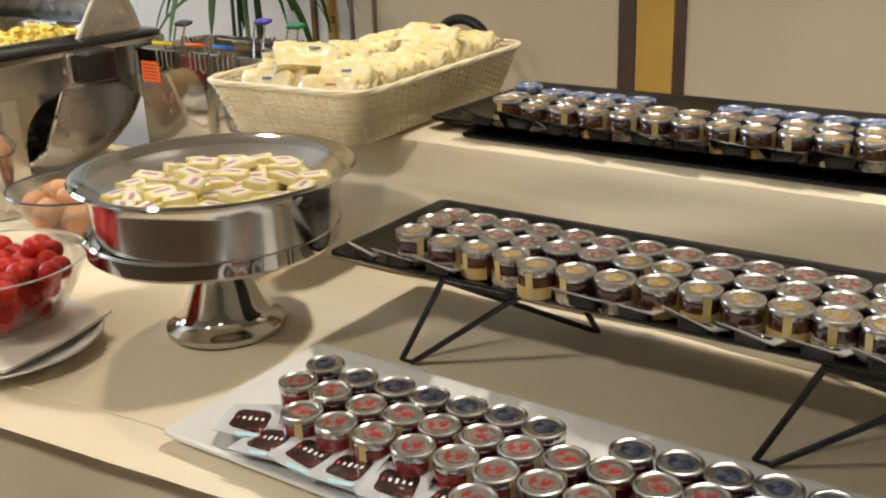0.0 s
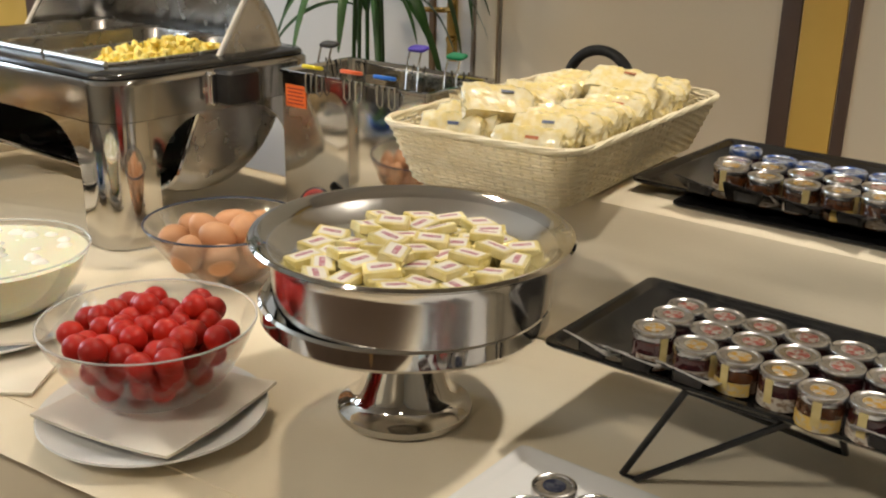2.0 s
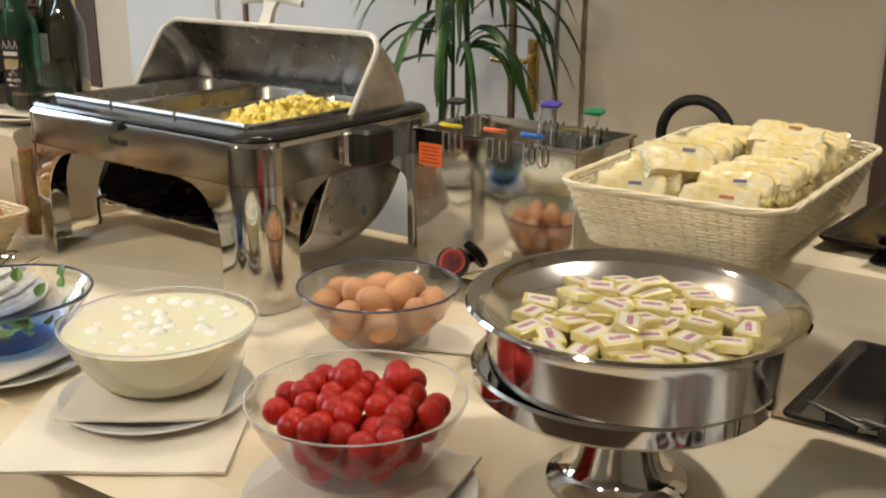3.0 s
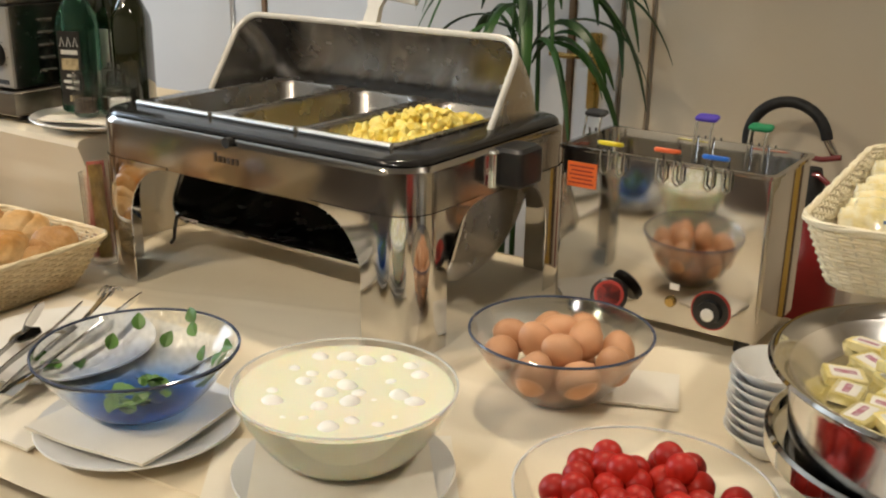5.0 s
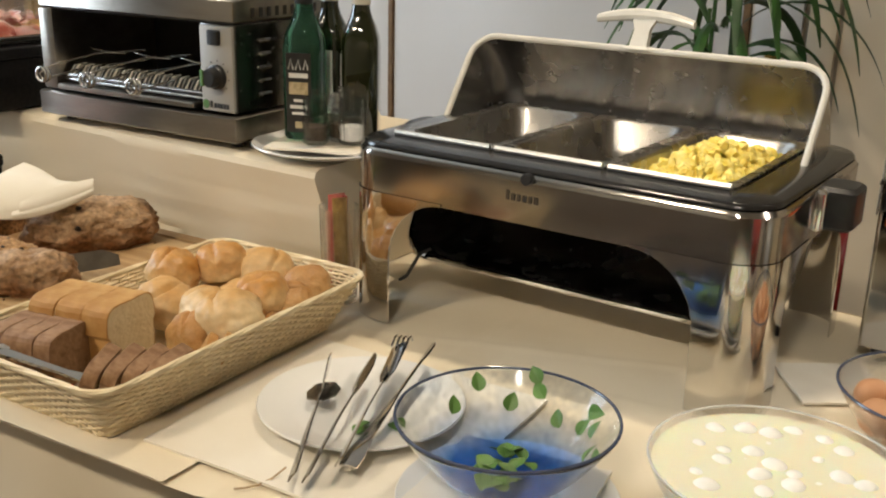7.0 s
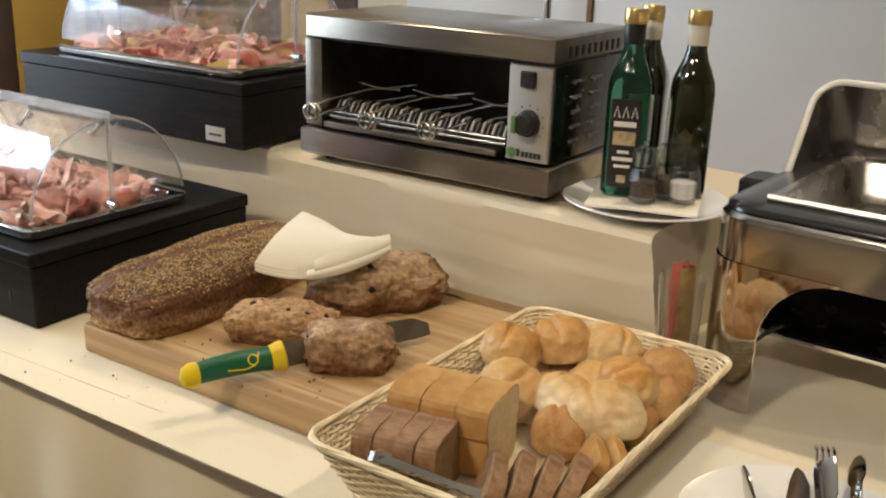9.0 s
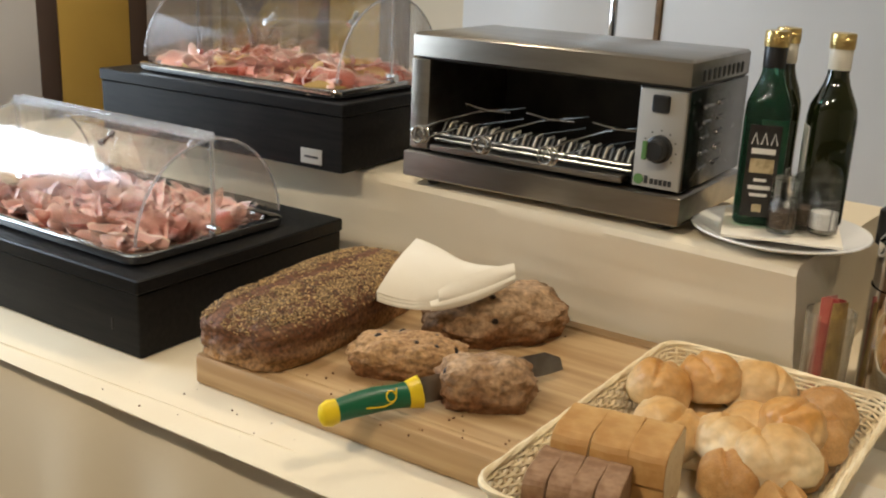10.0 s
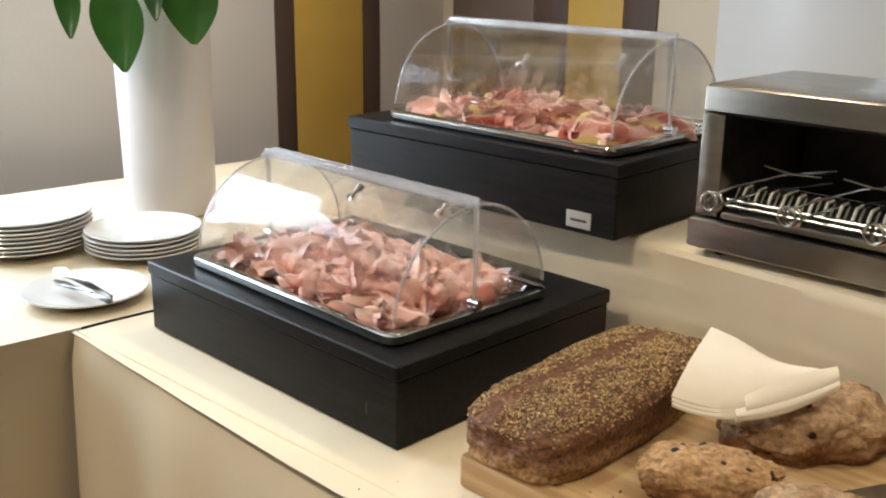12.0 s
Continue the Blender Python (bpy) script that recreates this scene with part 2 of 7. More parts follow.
def thing(name, label, category, m=None, group="", kind=""):
    ob = new(name)
    ob.empty_display_size = 0.05
    if m is not None:
        ob.matrix_world = m
    return tagged(ob, label, category, group, kind)


def solid(name, bm, mat, label, category, m=None, group="", kind="", smooth=True):
    ob = new(name, mesh_of(name, bm, mat, smooth))
    if m is not None:
        ob.matrix_world = m
    return tagged(ob, label, category, group, kind)


def box(x0, x1, y0, y1, z0, z1, b=0.0):
    bm = bmesh.new()
    slab(bm, x1 - x0, y1 - y0, z0, z1, 0.001 + b, max(b, 0.0005), (x0 + x1) / 2, (y0 + y1) / 2, 2)
    return bm


# ---- room ----
WALL_Y, SIDE_X, EAST_X, SOUTH_Y, TOP = 2.95, -4.5, 2.6, -2.4, 2.7
# unseen ceiling, south and east walls, added to close the room for bounce
solid("floor", box(SIDE_X - 0.2, EAST_X + 0.2, SOUTH_Y - 0.2, WALL_Y + 0.2, -0.1, 0), M["floor"], "brown hard floor under the buffet tables", "floor", kind="structure")
solid("ceiling", box(SIDE_X - 0.2, EAST_X + 0.2, SOUTH_Y - 0.2, WALL_Y + 0.2, TOP, TOP + 0.1), M["ceiling"], "plain white ceiling, unseen, closes the room", "ceiling", kind="structure")
solid("wall_north", box(SIDE_X - 0.2, EAST_X + 0.2, WALL_Y, WALL_Y + 0.15, 0, TOP), M["wall"], "cream painted wall behind the buffet", "wall", kind="structure")
solid("wall_south", box(SIDE_X - 0.2, EAST_X + 0.2, SOUTH_Y - 0.15, SOUTH_Y, 0, TOP), M["wall"], "unseen cream wall added across the room", "wall", kind="structure")
solid("wall_east", box(EAST_X, EAST_X + 0.15, SOUTH_Y, WALL_Y, 0, TOP), M["wall"], "unseen cream end wall, added", "wall", kind="structure")
wall_west = thing("wall_west", "grey-mauve side wall with a window opening", "wall", kind="structure")
for y0, y1, z0, z1 in ((1.31, WALL_Y, 0, TOP), (SOUTH_Y, 0.06, 0, TOP), (0.06, 1.31, 0, 0.88), (0.06, 1.31, 2.42, TOP)):
    part("wall_panel", box(SIDE_X - 0.15, SIDE_X, y0, y1, z0, z1), M["wall_cool"], wall_west)

# painted stripes, brown on either side of ochre, proud of the walls
def stripe(name, rect, mat, label):
    solid(name, box(*rect), mat, label, "wall stripe", kind="structure")


for x0, x1, c in ((-0.592, -0.548, "brown"), (-0.545, -0.452, "yellow"), (-0.449, -0.422, "brown"), (-4.44, -4.033, "taupe"), (-4.03, -3.88, "brown"), (-3.877, -3.65, "yellow"), (-3.647, -3.52, "brown")):
    stripe("trim_stripe", (x0, x1, WALL_Y - 0.006, WALL_Y - 0.0005, 0.0, TOP), M["stripe_" + c], {"brown": "dark brown", "taupe": "wide taupe", "yellow": "ochre yellow"}[c] + " painted wall stripe")
for y0, y1, c in ((2.215, 2.288, "brown"), (2.291, 2.57, "yellow"), (2.573, 2.645, "brown")):
    stripe("trim_stripe", (SIDE_X + 0.0005, SIDE_X + 0.006, y0, y1, 0.0, TOP), M["stripe_" + c], {"brown": "dark brown", "taupe": "wide taupe", "yellow": "ochre yellow"}[c] + " painted wall stripe")

# ---- tables and tiers under cloth ----
EDGE = lambda x: 0.0142 * x * x + 0.1229 * x + 1.2136
BACK_Y, TABLE_Z = 2.03, 0.75


def cloth_top(name, label, x0, x1, ymin, ymax, z, nx, ny, mat, amp=0.0019, creases=()):
    """A tablecloth's level part with faint waves, ripples and sharp ironed creases (x, y, turn in degrees, height)."""
    bm = bmesh.new()
    rows = []
    for i in range(nx + 1):
        x = x0 + (x1 - x0) * i / nx
        a, b = ymin(x), ymax(x)
        rows.append([Vector((x, a + (b - a) * j / ny, z)) for j in range(ny + 1)])
    for row in rows:
        for p in row:
            f = noise.noise(Vector((p.x * 5, p.y * 4, z))) + 0.6 * noise.noise(Vector((p.x * 13 + p.y * 7, p.y * 11, z + 3)))
            f += 0.5 * (0.4 - abs(noise.noise(Vector((p.x * 9 + 3, p.y * 16 - p.x * 5, z + 8)))))
            p.z += amp * (f - 1.3)
            for cx, cy, turn, high in creases:
                q = radians(turn)
                off = abs((p.x - cx) * -math.sin(q) + (p.y - cy) * math.cos(q) + 0.004 * noise.noise(Vector((p.x * 6, p.y * 6, cx))))
                p.z += high * max(0.0, 1 - off / 0.011)
    loft(bm, rows, closed=False)
    return solid(name, bm, mat, label, "tablecloth", kind="structure")


def drape(name, label, path, z0, z1, mat, folds=26.0, depth=0.012, seed=0.0, lean=0.0, nz=14):
    """Cloth that hangs from a path of (x, y) points, with soft folds that grow towards the hem."""
    bm = bmesh.new()
    pts = [Vector((x, y, 0)) for x, y in path]
    fine, s = [], 0.0
    for a, b in zip(pts, pts[1:]):
        k = max(2, int((b - a).length / 0.012))
        nrm = Vector((b.y - a.y, a.x - b.x, 0)).normalized()
        for i in range(k + (b is pts[-1])):
            fine.append((a.lerp(b, i / k), nrm, s + (b - a).length * i / k))
        s += (b - a).length
    rings = []
    for j in range(nz + 1):
        f = j / nz
        z = z1 + (z0 - z1) * f
        ring = []
        for p, nrm, q in fine:
            w = math.sin(q * folds + 2.4 * noise.noise(Vector((q * 2.2, seed, 0)))) * 0.6 + noise.noise(Vector((q * 7, seed + 2, f * 0.8)))
            push = depth * (f ** 0.7) * (w + 0.9) + lean * f - (0.006 * (1 - f * 20) ** 2 if f < 0.05 else 0)
            ring.append(p + nrm * push + Vector((0, 0, z)))
        rings.append(ring)
    loft(bm, rings, closed=False)
    return solid(name, bm, mat, label, "tablecloth", kind="structure")


cloth_top("tablecloth", "cream linen cloth over the long buffet table", -3.165, 1.3, EDGE, lambda x: BACK_Y, TABLE_Z, 640, 130, M["cloth"], 0.0019, [(-1.445, 1.6, 90, 0.0022), (-0.70, 1.5, 90, 0.0018), (-2.2, 1.5, 90, 0.0018), (0.05, 1.5, 90, 0.0018), (-1.1, 1.70, 20, 0.0015), (-1.3, 1.52, 8, 0.0015)])
drape("tablecloth_skirt", "cream linen cloth hanging down the front of the buffet table", [(-3.165, EDGE(-3.165)), (1.3, EDGE(1.3))], 0.01, TABLE_Z, M["drape"], 24, 0.030, 1.0)
drape("tablecloth_skirt", "cream linen cloth hanging down behind the buffet table", [(1.3, BACK_Y), (-3.165, BACK_Y)], 0.2, TABLE_Z, M["drape"], 24, 0.012, 4.0)
cloth_top("tablecloth_overlap", "cream linen cloth edge overlapping the buffet cloth", -2.46, -1.5, lambda x: EDGE(x) - 0.003, lambda x: min(1.0 + 0.215 * (x + 2.46), EDGE(x) + 0.10) + 0.004 * math.sin(9 * x), TABLE_Z + 0.003, 90, 10, M["cloth"], 0.0006)
solid("buffet_table", box(-3.15, 1.28, 1.36, BACK_Y - 0.01, 0.70, 0.742), M["black_wood"], "long table under the buffet cloth", "table")
cloth_top("tablecloth", "cream linen cloth over the side table", -4.2, -3.175, lambda x: 0.5, lambda x: 2.1, TABLE_Z + 0.001, 80, 120, M["cloth"])
drape("tablecloth_skirt", "cream linen cloth hanging down the side table", [(-3.175, 0.985), (-3.175, 0.5)], 0.01, TABLE_Z, M["drape"], 26, 0.030, 7.0)
drape("tablecloth_skirt", "cream linen cloth hanging down the end of the side table", [(-3.18, 0.5), (-4.2, 0.5)], 0.01, TABLE_Z, M["drape"], 26, 0.012, 9.0)
solid("side_table", box(-4.18, -3.19, 0.53, 2.08, 0.70, 0.742), M["black_wood"], "side table under a cream cloth", "table")


def tier(name, label, x0, x1, yt, yb, z):
    """A raised step wrapped in cloth; the front leans from yt at the top to yb at the table."""
    bm = bmesh.new()
    nx = int((x1 - x0) / 0.012)
    prof = [(BACK_Y - 0.005, z - 0.002), (1.9, z), (yt + 0.03, z), (yt + 0.012, z - 0.001), (yt + 0.004, z - 0.005), (yt, z - 0.014)]
    prof += [(yt + (yb - yt) * k / 16, z - 0.014 + (TABLE_Z - 0.001 - z + 0.014) * k / 16) for k in range(1, 17)]
    rings = []
    for i in range(nx + 1):
        x = x0 + (x1 - x0) * i / nx
        ring = []
        for y, h in prof:
            f = (z - h) / (z - TABLE_Z)
            ring.append(Vector((x, y + 0.009 * f * noise.noise(Vector((x * 6, f * 2.5, z))) + 0.006 * f * noise.noise(Vector((x * 3, f * 9, z))) + 0.0035 * min(1, f * 3) * noise.noise(Vector((x * 5 + f * 3, f * 13, z + 4))), h)))
        rings.append(ring)
    loft(bm, rings, closed=False)
    for ring in (rings[0], rings[-1]):
        end = [bm.verts.new(p) for p in ring] + [bm.verts.new((ring[0].x, BACK_Y - 0.005, TABLE_Z))]
        bm.faces.new(end)
    return solid(name, bm, M["cloth"], label, "tier", kind="structure")


tier("tier_west", "raised buffet step wrapped in cream cloth", -3.16, -1.755, 1.59, 1.645, 0.947)
tier("tier_east", "raised buffet step wrapped in cream cloth, under the jam tray", -0.56, 1.28, 1.765, 1.72, 0.932)


# ---- chafing dish ----
def perim_pts(w, d, r, n, cx=0.0, cy=0.0, z=0.0):
    """n points at even steps round a rounded rectangle."""
    ring = rr(w, d, r, z, 8, cx, cy)
    seg = [(ring[i], ring[(i + 1) % len(ring)]) for i in range(len(ring))]
    total = sum((b - a).length for a, b in seg)
    out, k, run = [], 0, 0.0
    for i in range(n):
        s = total * i / n
        while run + (seg[k][1] - seg[k][0]).length < s - 1e-9:
            run += (seg[k][1] - seg[k][0]).length
            k += 1
        a, b = seg[k]
        out.append(a.lerp(b, (s - run) / (b - a).length))
    return out


def pan(w, d, depth, rim=0.012, r=0.03):
    """A sheet-steel food pan; its rim's top is at z = 0."""
    bm = bmesh.new()
    loft(bm, [rr(w, d, 0.012, -0.006), rr(w, d, 0.012, -0.001), rr(w - 0.004, d - 0.004, 0.011, 0), rr(w - 2 * rim, d - 2 * rim, r, -0.001), rr(w - 2 * rim - 0.006, d - 2 * rim - 0.006, r, -0.006),
              rr(w - 2 * rim - 0.02, d - 2 * rim - 0.02, r, -depth + 0.012), rr(w - 2 * rim - 0.04, d - 2 * rim - 0.04, r * 0.8, -depth)], cap0=False, cap1=True)
    return bm


M["egg_scramble"] = material("scrambled_egg", (0.88, 0.68, 0.11), (0.92, 0.80, 0.28), 70, 0.45, bump=0.4, bscale=180, island=0.10, sss=0.1)


def lumps(bm, n, x0, x1, y0, y1, z0, heap, size, seed, squash=0.75):
    rnd = random.Random(seed)
    for i in range(n):
        x, y = rnd.uniform(x0, x1), rnd.uniform(y0, y1)
        ex = min((x - x0) / (x1 - x0), (x1 - x) / (x1 - x0), (y - y0) / (y1 - y0), (y1 - y) / (y1 - y0)) * 2
        z = z0 + heap * ex ** 0.5 * rnd.uniform(0.4, 1.0)
        s = rnd.uniform(*size)
        made = bmesh.ops.create_icosphere(bm, subdivisions=2, radius=s)["verts"]
        off = Vector((rnd.uniform(0, 50), rnd.uniform(0, 50), i))
        turn = Euler((rnd.uniform(0, 6), rnd.uniform(0, 6), rnd.uniform(0, 6))).to_matrix()
        for v in made:
            k = 1 + 0.75 * noise.noise(v.co / s * 1.5 + off)
            q = turn @ Vector((v.co.x * k * 1.25, v.co.y * k, v.co.z * k * squash))
            v.co = q + Vector((x, y, z))


def chafing_dish():
    X0, X1, Y0, Y1 = -1.665, -1.045, 1.555, 1.985
    cx, cy, w, d = (X0 + X1) / 2, (Y0 + Y1) / 2, X1 - X0, Y1 - Y0
    base = thing("chafing_dish", "polished steel chafing dish with its rolling lid open, three food pans", "chafing dish", pose(cx, cy, TABLE_Z))
    R, t = 0.055, 0.0025
    zs, zb = 0.192, 0.258
    bm = bmesh.new()
    loft(bm, [rr(w, d, R, zs, 8), rr(w, d, R, zs + 0.002, 8), rr(w, d, R, zb - 0.010, 8), rr(w, d, R, zb - 0.006, 8), rr(w - 0.008, d - 0.008, R, zb, 8), rr(w - 0.05, d - 0.05, R, zb, 8), rr(w - 0.05, d - 0.05, R, zb - 0.004, 8), rr(w - 2 * t, d - 2 * t, R, zb - 0.008, 8), rr(w - 2 * t, d - 2 * t, R, zs, 8)], loop=True)
    part("apron", bm, M["apron_steel"], base)
    # four legs: curved corner plates that flare into arches under the apron
    for k, (sx, sy) in enumerate(((1, -1), (-1, -1), (1, 1), (-1, 1))):
        bm = bmesh.new()
        cols = []
        flat, rc = 0.027, 0.09
        xs, ys = (w + 0.003) / 2 - R, (d + 0.003) / 2 - R
        run = [rc * (1 - math.cos(math.pi / 2 * (1 - i / 9))) for i in range(10)] + [0.0]
        pts = [(xs - flat - q, ys + R, q if i < 10 else -1) for i, q in enumerate(run)] + [(xs, ys + R, -1)]
        pts += [(xs + R * math.sin(math.pi / 20 * j), ys + R * math.cos(math.pi / 20 * j), -1) for j in range(1, 11)]
        pts += [(xs + R, ys - flat - q, q if i < 10 else -1) for i, q in reversed(list(enumerate(run)))]
        for th in (0, 1):
            for px, py, q in pts:
                low = 0.0 if q < 0 else zs - rc + rc * math.sqrt(max(0.0, 1 - (1 - q / rc) ** 2))
                shrink = 1 - th * 0.006
                cols.append([Vector((sx * px * shrink, sy * py * shrink, low + (zs + 0.004 - low) * m / 4)) for m in range(5)])
        n = len(pts)
        loft(bm, cols[:n], closed=False)
        loft(bm, cols[n:], closed=False)
        for a, b in zip(range(n - 1), range(1, n)):
            bm.faces.new([bm.verts.new(p) for p in (cols[a][0], cols[b][0], cols[n + b][0], cols[n + a][0])])
        part("leg", bm, M["steel"], base)
    # water pan rim and the three food pans
    bm = bmesh.new()
    loft(bm, [rr(w - 0.03, d - 0.03, 0.05, zb - 0.002, 6), rr(w - 0.010, d - 0.010, 0.052, zb + 0.002, 6), rr(w - 0.012, d - 0.012, 0.052, zb + 0.006, 6), rr(w - 0.018, d - 0.018, 0.05, zb + 0.009, 6), rr(w - 0.07, d - 0.09, 0.03, zb + 0.0125, 6), rr(w - 0.12, d - 0.11, 0.03, zb + 0.0125, 6), rr(w - 0.13, d - 0.12, 0.03, zb - 0.055, 6)], cap0=False, cap1=True)
    part("water_pan", bm, M["pan_dark"], base, "dark steel water pan rim")
    for i in range(3):
        p = part("food_pan", pan(0.167, 0.328, 0.058), M["pan_steel"], base)
        p.location = (-1.613 + 0.0835 + 0.1685 * i - cx, 1.604 + 0.164 - cy, 1.0245 - TABLE_Z)
        bm = bmesh.new()
        tube(bm, [(p.location.x - 0.080, p.location.y - 0.1645, p.location.z), (p.location.x + 0.080, p.location.y - 0.1645, p.location.z)], 0.0042, 8)
        part("pan_bar", bm, M["satin_bar"], base)
    # the rolling lid, a half drum swung down behind
    Rl, pz, py, xl, xr = 0.190, 0.983 - TABLE_Z, 1.770 - cy, -0.284, 0.284
    a0 = 55.0
    bm = bmesh.new()
    rc, bend = 0.04, [math.pi / 2 * j / 6 for j in range(7)]
    side = [(xl, 0.02)] + [(xl + rc - rc * math.cos(b), Rl - rc + rc * math.sin(b)) for b in bend]
    outer = side + [(-x, r) for x, r in reversed(side)]
    inner = [(x * 0.991, r - 0.0025) for x, r in reversed(outer)]
    rings = []
    for i in range(33):
        a = radians(a0 - 172 * i / 32)
        rings.append([Vector((x, py + r * math.cos(a), pz + r * math.sin(a))) for x, r in outer + inner])
    loft(bm, rings)
    bmesh.ops.transform(bm, matrix=Matrix.Translation((-0.012, 0, 0)), verts=bm.verts)
    lid = part("rolling_lid", bm, M["steel_worn"], base, "steel rolling lid, open")
    # the lid's rolled edge with rounded corners, front and back
    for sgn, a in ((1, a0), (-1, a0 - 172)):
        u = Vector((0, math.cos(radians(a)), math.sin(radians(a))))
        c = Vector((-0.012, py, pz))
        rc = 0.04
        path = [c + Vector((xl, 0, 0)) + u * 0.02, c + Vector((xl, 0, 0)) + u * (Rl - rc)]
        path += [c + Vector((xl + rc, 0, 0)) + u * (Rl - rc) + Vector((-1, 0, 0)) * rc * math.cos(b) + u * rc * math.sin(b) for b in [math.pi / 2 * j / 6 for j in range(1, 7)]]
        path += [c + Vector((xr - rc, 0, 0)) + u * (Rl - rc) + Vector((1, 0, 0)) * rc * math.cos(b) + u * rc * math.sin(b) for b in [math.pi / 2 * (1 - j / 6) for j in range(0, 7)]]
        path += [c + Vector((xr, 0, 0)) + u * 0.02]
        bm = bmesh.new()
        tube(bm, path, 0.0050, 8)
        part("lid_edge", bm, M["white_enamel"] if sgn > 0 else M["chrome"], lid, "pale rolled edge")
    # T-shaped handle on the raised edge
    bm = bmesh.new()
    u = Vector((0, math.cos(radians(a0)), math.sin(radians(a0))))
    up = Vector((0, 0.45, 1)).normalized()
    o = Vector((-0.012, py, pz)) + u * (Rl + 0.002)
    loft(bm, [[o + up * h + Vector((x, y, 0)) for x, y in ((-wd, -th), (wd, -th), (wd, th), (-wd, th))] for h, wd, th in ((0, 0.02, 0.012), (0.004, 0.014, 0.006), (0.03, 0.012, 0.005), (0.046, 0.019, 0.005))])
    rings = []
    for i in range(13):
        f = -1 + i / 6
        c = o + up * (0.052 - 0.010 * f * f) + Vector((0.078 * f, 0, 0))
        k = 1 - 0.35 * abs(f) ** 3
        rings.append([c + Vector((0, 0.008 * k * math.cos(q), 0.0095 * k * math.sin(q))) for q in [math.pi / 4 * j for j in range(8)]])
    loft(bm, rings)
    part("handle", bm, M["white_enamel"], lid, "pale metal T-shaped handle")
    # pivots at both ends
    for sx in (-1, 1):
        bm = bmesh.new()
        slab(bm, 0.052, 0.066, -0.026, 0.030, 0.010, 0.005)
        bk = part("pivot_block", bm, M["black_plastic"], base, "black pivot block")
        bk.location = (sx * (w / 2 + 0.016), py + 0.012, pz - 0.006)
        if sx < 0:
            continue
        bm = bmesh.new()
        slab(bm, 0.040, 0.02, -0.030, 0.024, 0.005, 0.004)
        tube(bm, [(0, -0.011, -0.004), (0, -0.016, -0.004)], 0.011, 14)
        cp = part("clamp", bm, M["chrome"], bk, "chrome clamp")
        cp.location = (-0.026, -0.038, 0.004)
    bm = bmesh.new()
    tube(bm, [(0, 0, 0), (0, -0.010, 0)], 0.0075, 14)
    k = part("catch", bm, M["black_plastic"], base, "black round catch")
    k.location = (-1.360 - cx, -d / 2 + 0.002, 0.254)
    # raised maker's mark as a plain strip
    bm = bmesh.new()
    for i in range(6):
        slab(bm, 0.006 if i % 2 else 0.0045, 0.0012, 0, 0.013 if i == 0 else 0.009, 0.0005, 0.0003, i * 0.0085)
    k = part("maker_mark", bm, M["dark_steel"], base, "grey mark")
    k.location = (-1.390 - cx, -d / 2 - 0.0008, 0.222)
    return base


chafing_dish()
bm = bmesh.new()
lumps(bm, 760, -1.260, -1.124, 1.630, 1.907, 0.986, 0.054, (0.004, 0.0095), 5)
solid("scrambled_eggs", bm, M["egg_scramble"], "heap of yellow scrambled egg in a steel pan", "scrambled egg", kind="stuff")


# ---- toaster ----
M["panel_white"] = material("satin_panel", (0.38, 0.37, 0.345), (0.34, 0.33, 0.305), 9, 0.42)
M["oven_dark"] = material("dark_oven_lining", (0.035, 0.032, 0.03), (0.06, 0.052, 0.045), 14, 0.45, 0.4)
M["wire"] = material("bright_wire", (0.56, 0.55, 0.52), (0.42, 0.41, 0.39), 20, 0.24, 1.0)
M["heat_white"] = material("pale_ceramic", (0.66, 0.62, 0.52), (0.54, 0.50, 0.41), 50, 0.6)
M["mark_green"] = material("green_mark", (0.10, 0.22, 0.07), None, 30, 0.5)
M["mark_black"] = material("black_print", (0.03, 0.03, 0.03), None, 30, 0.5)


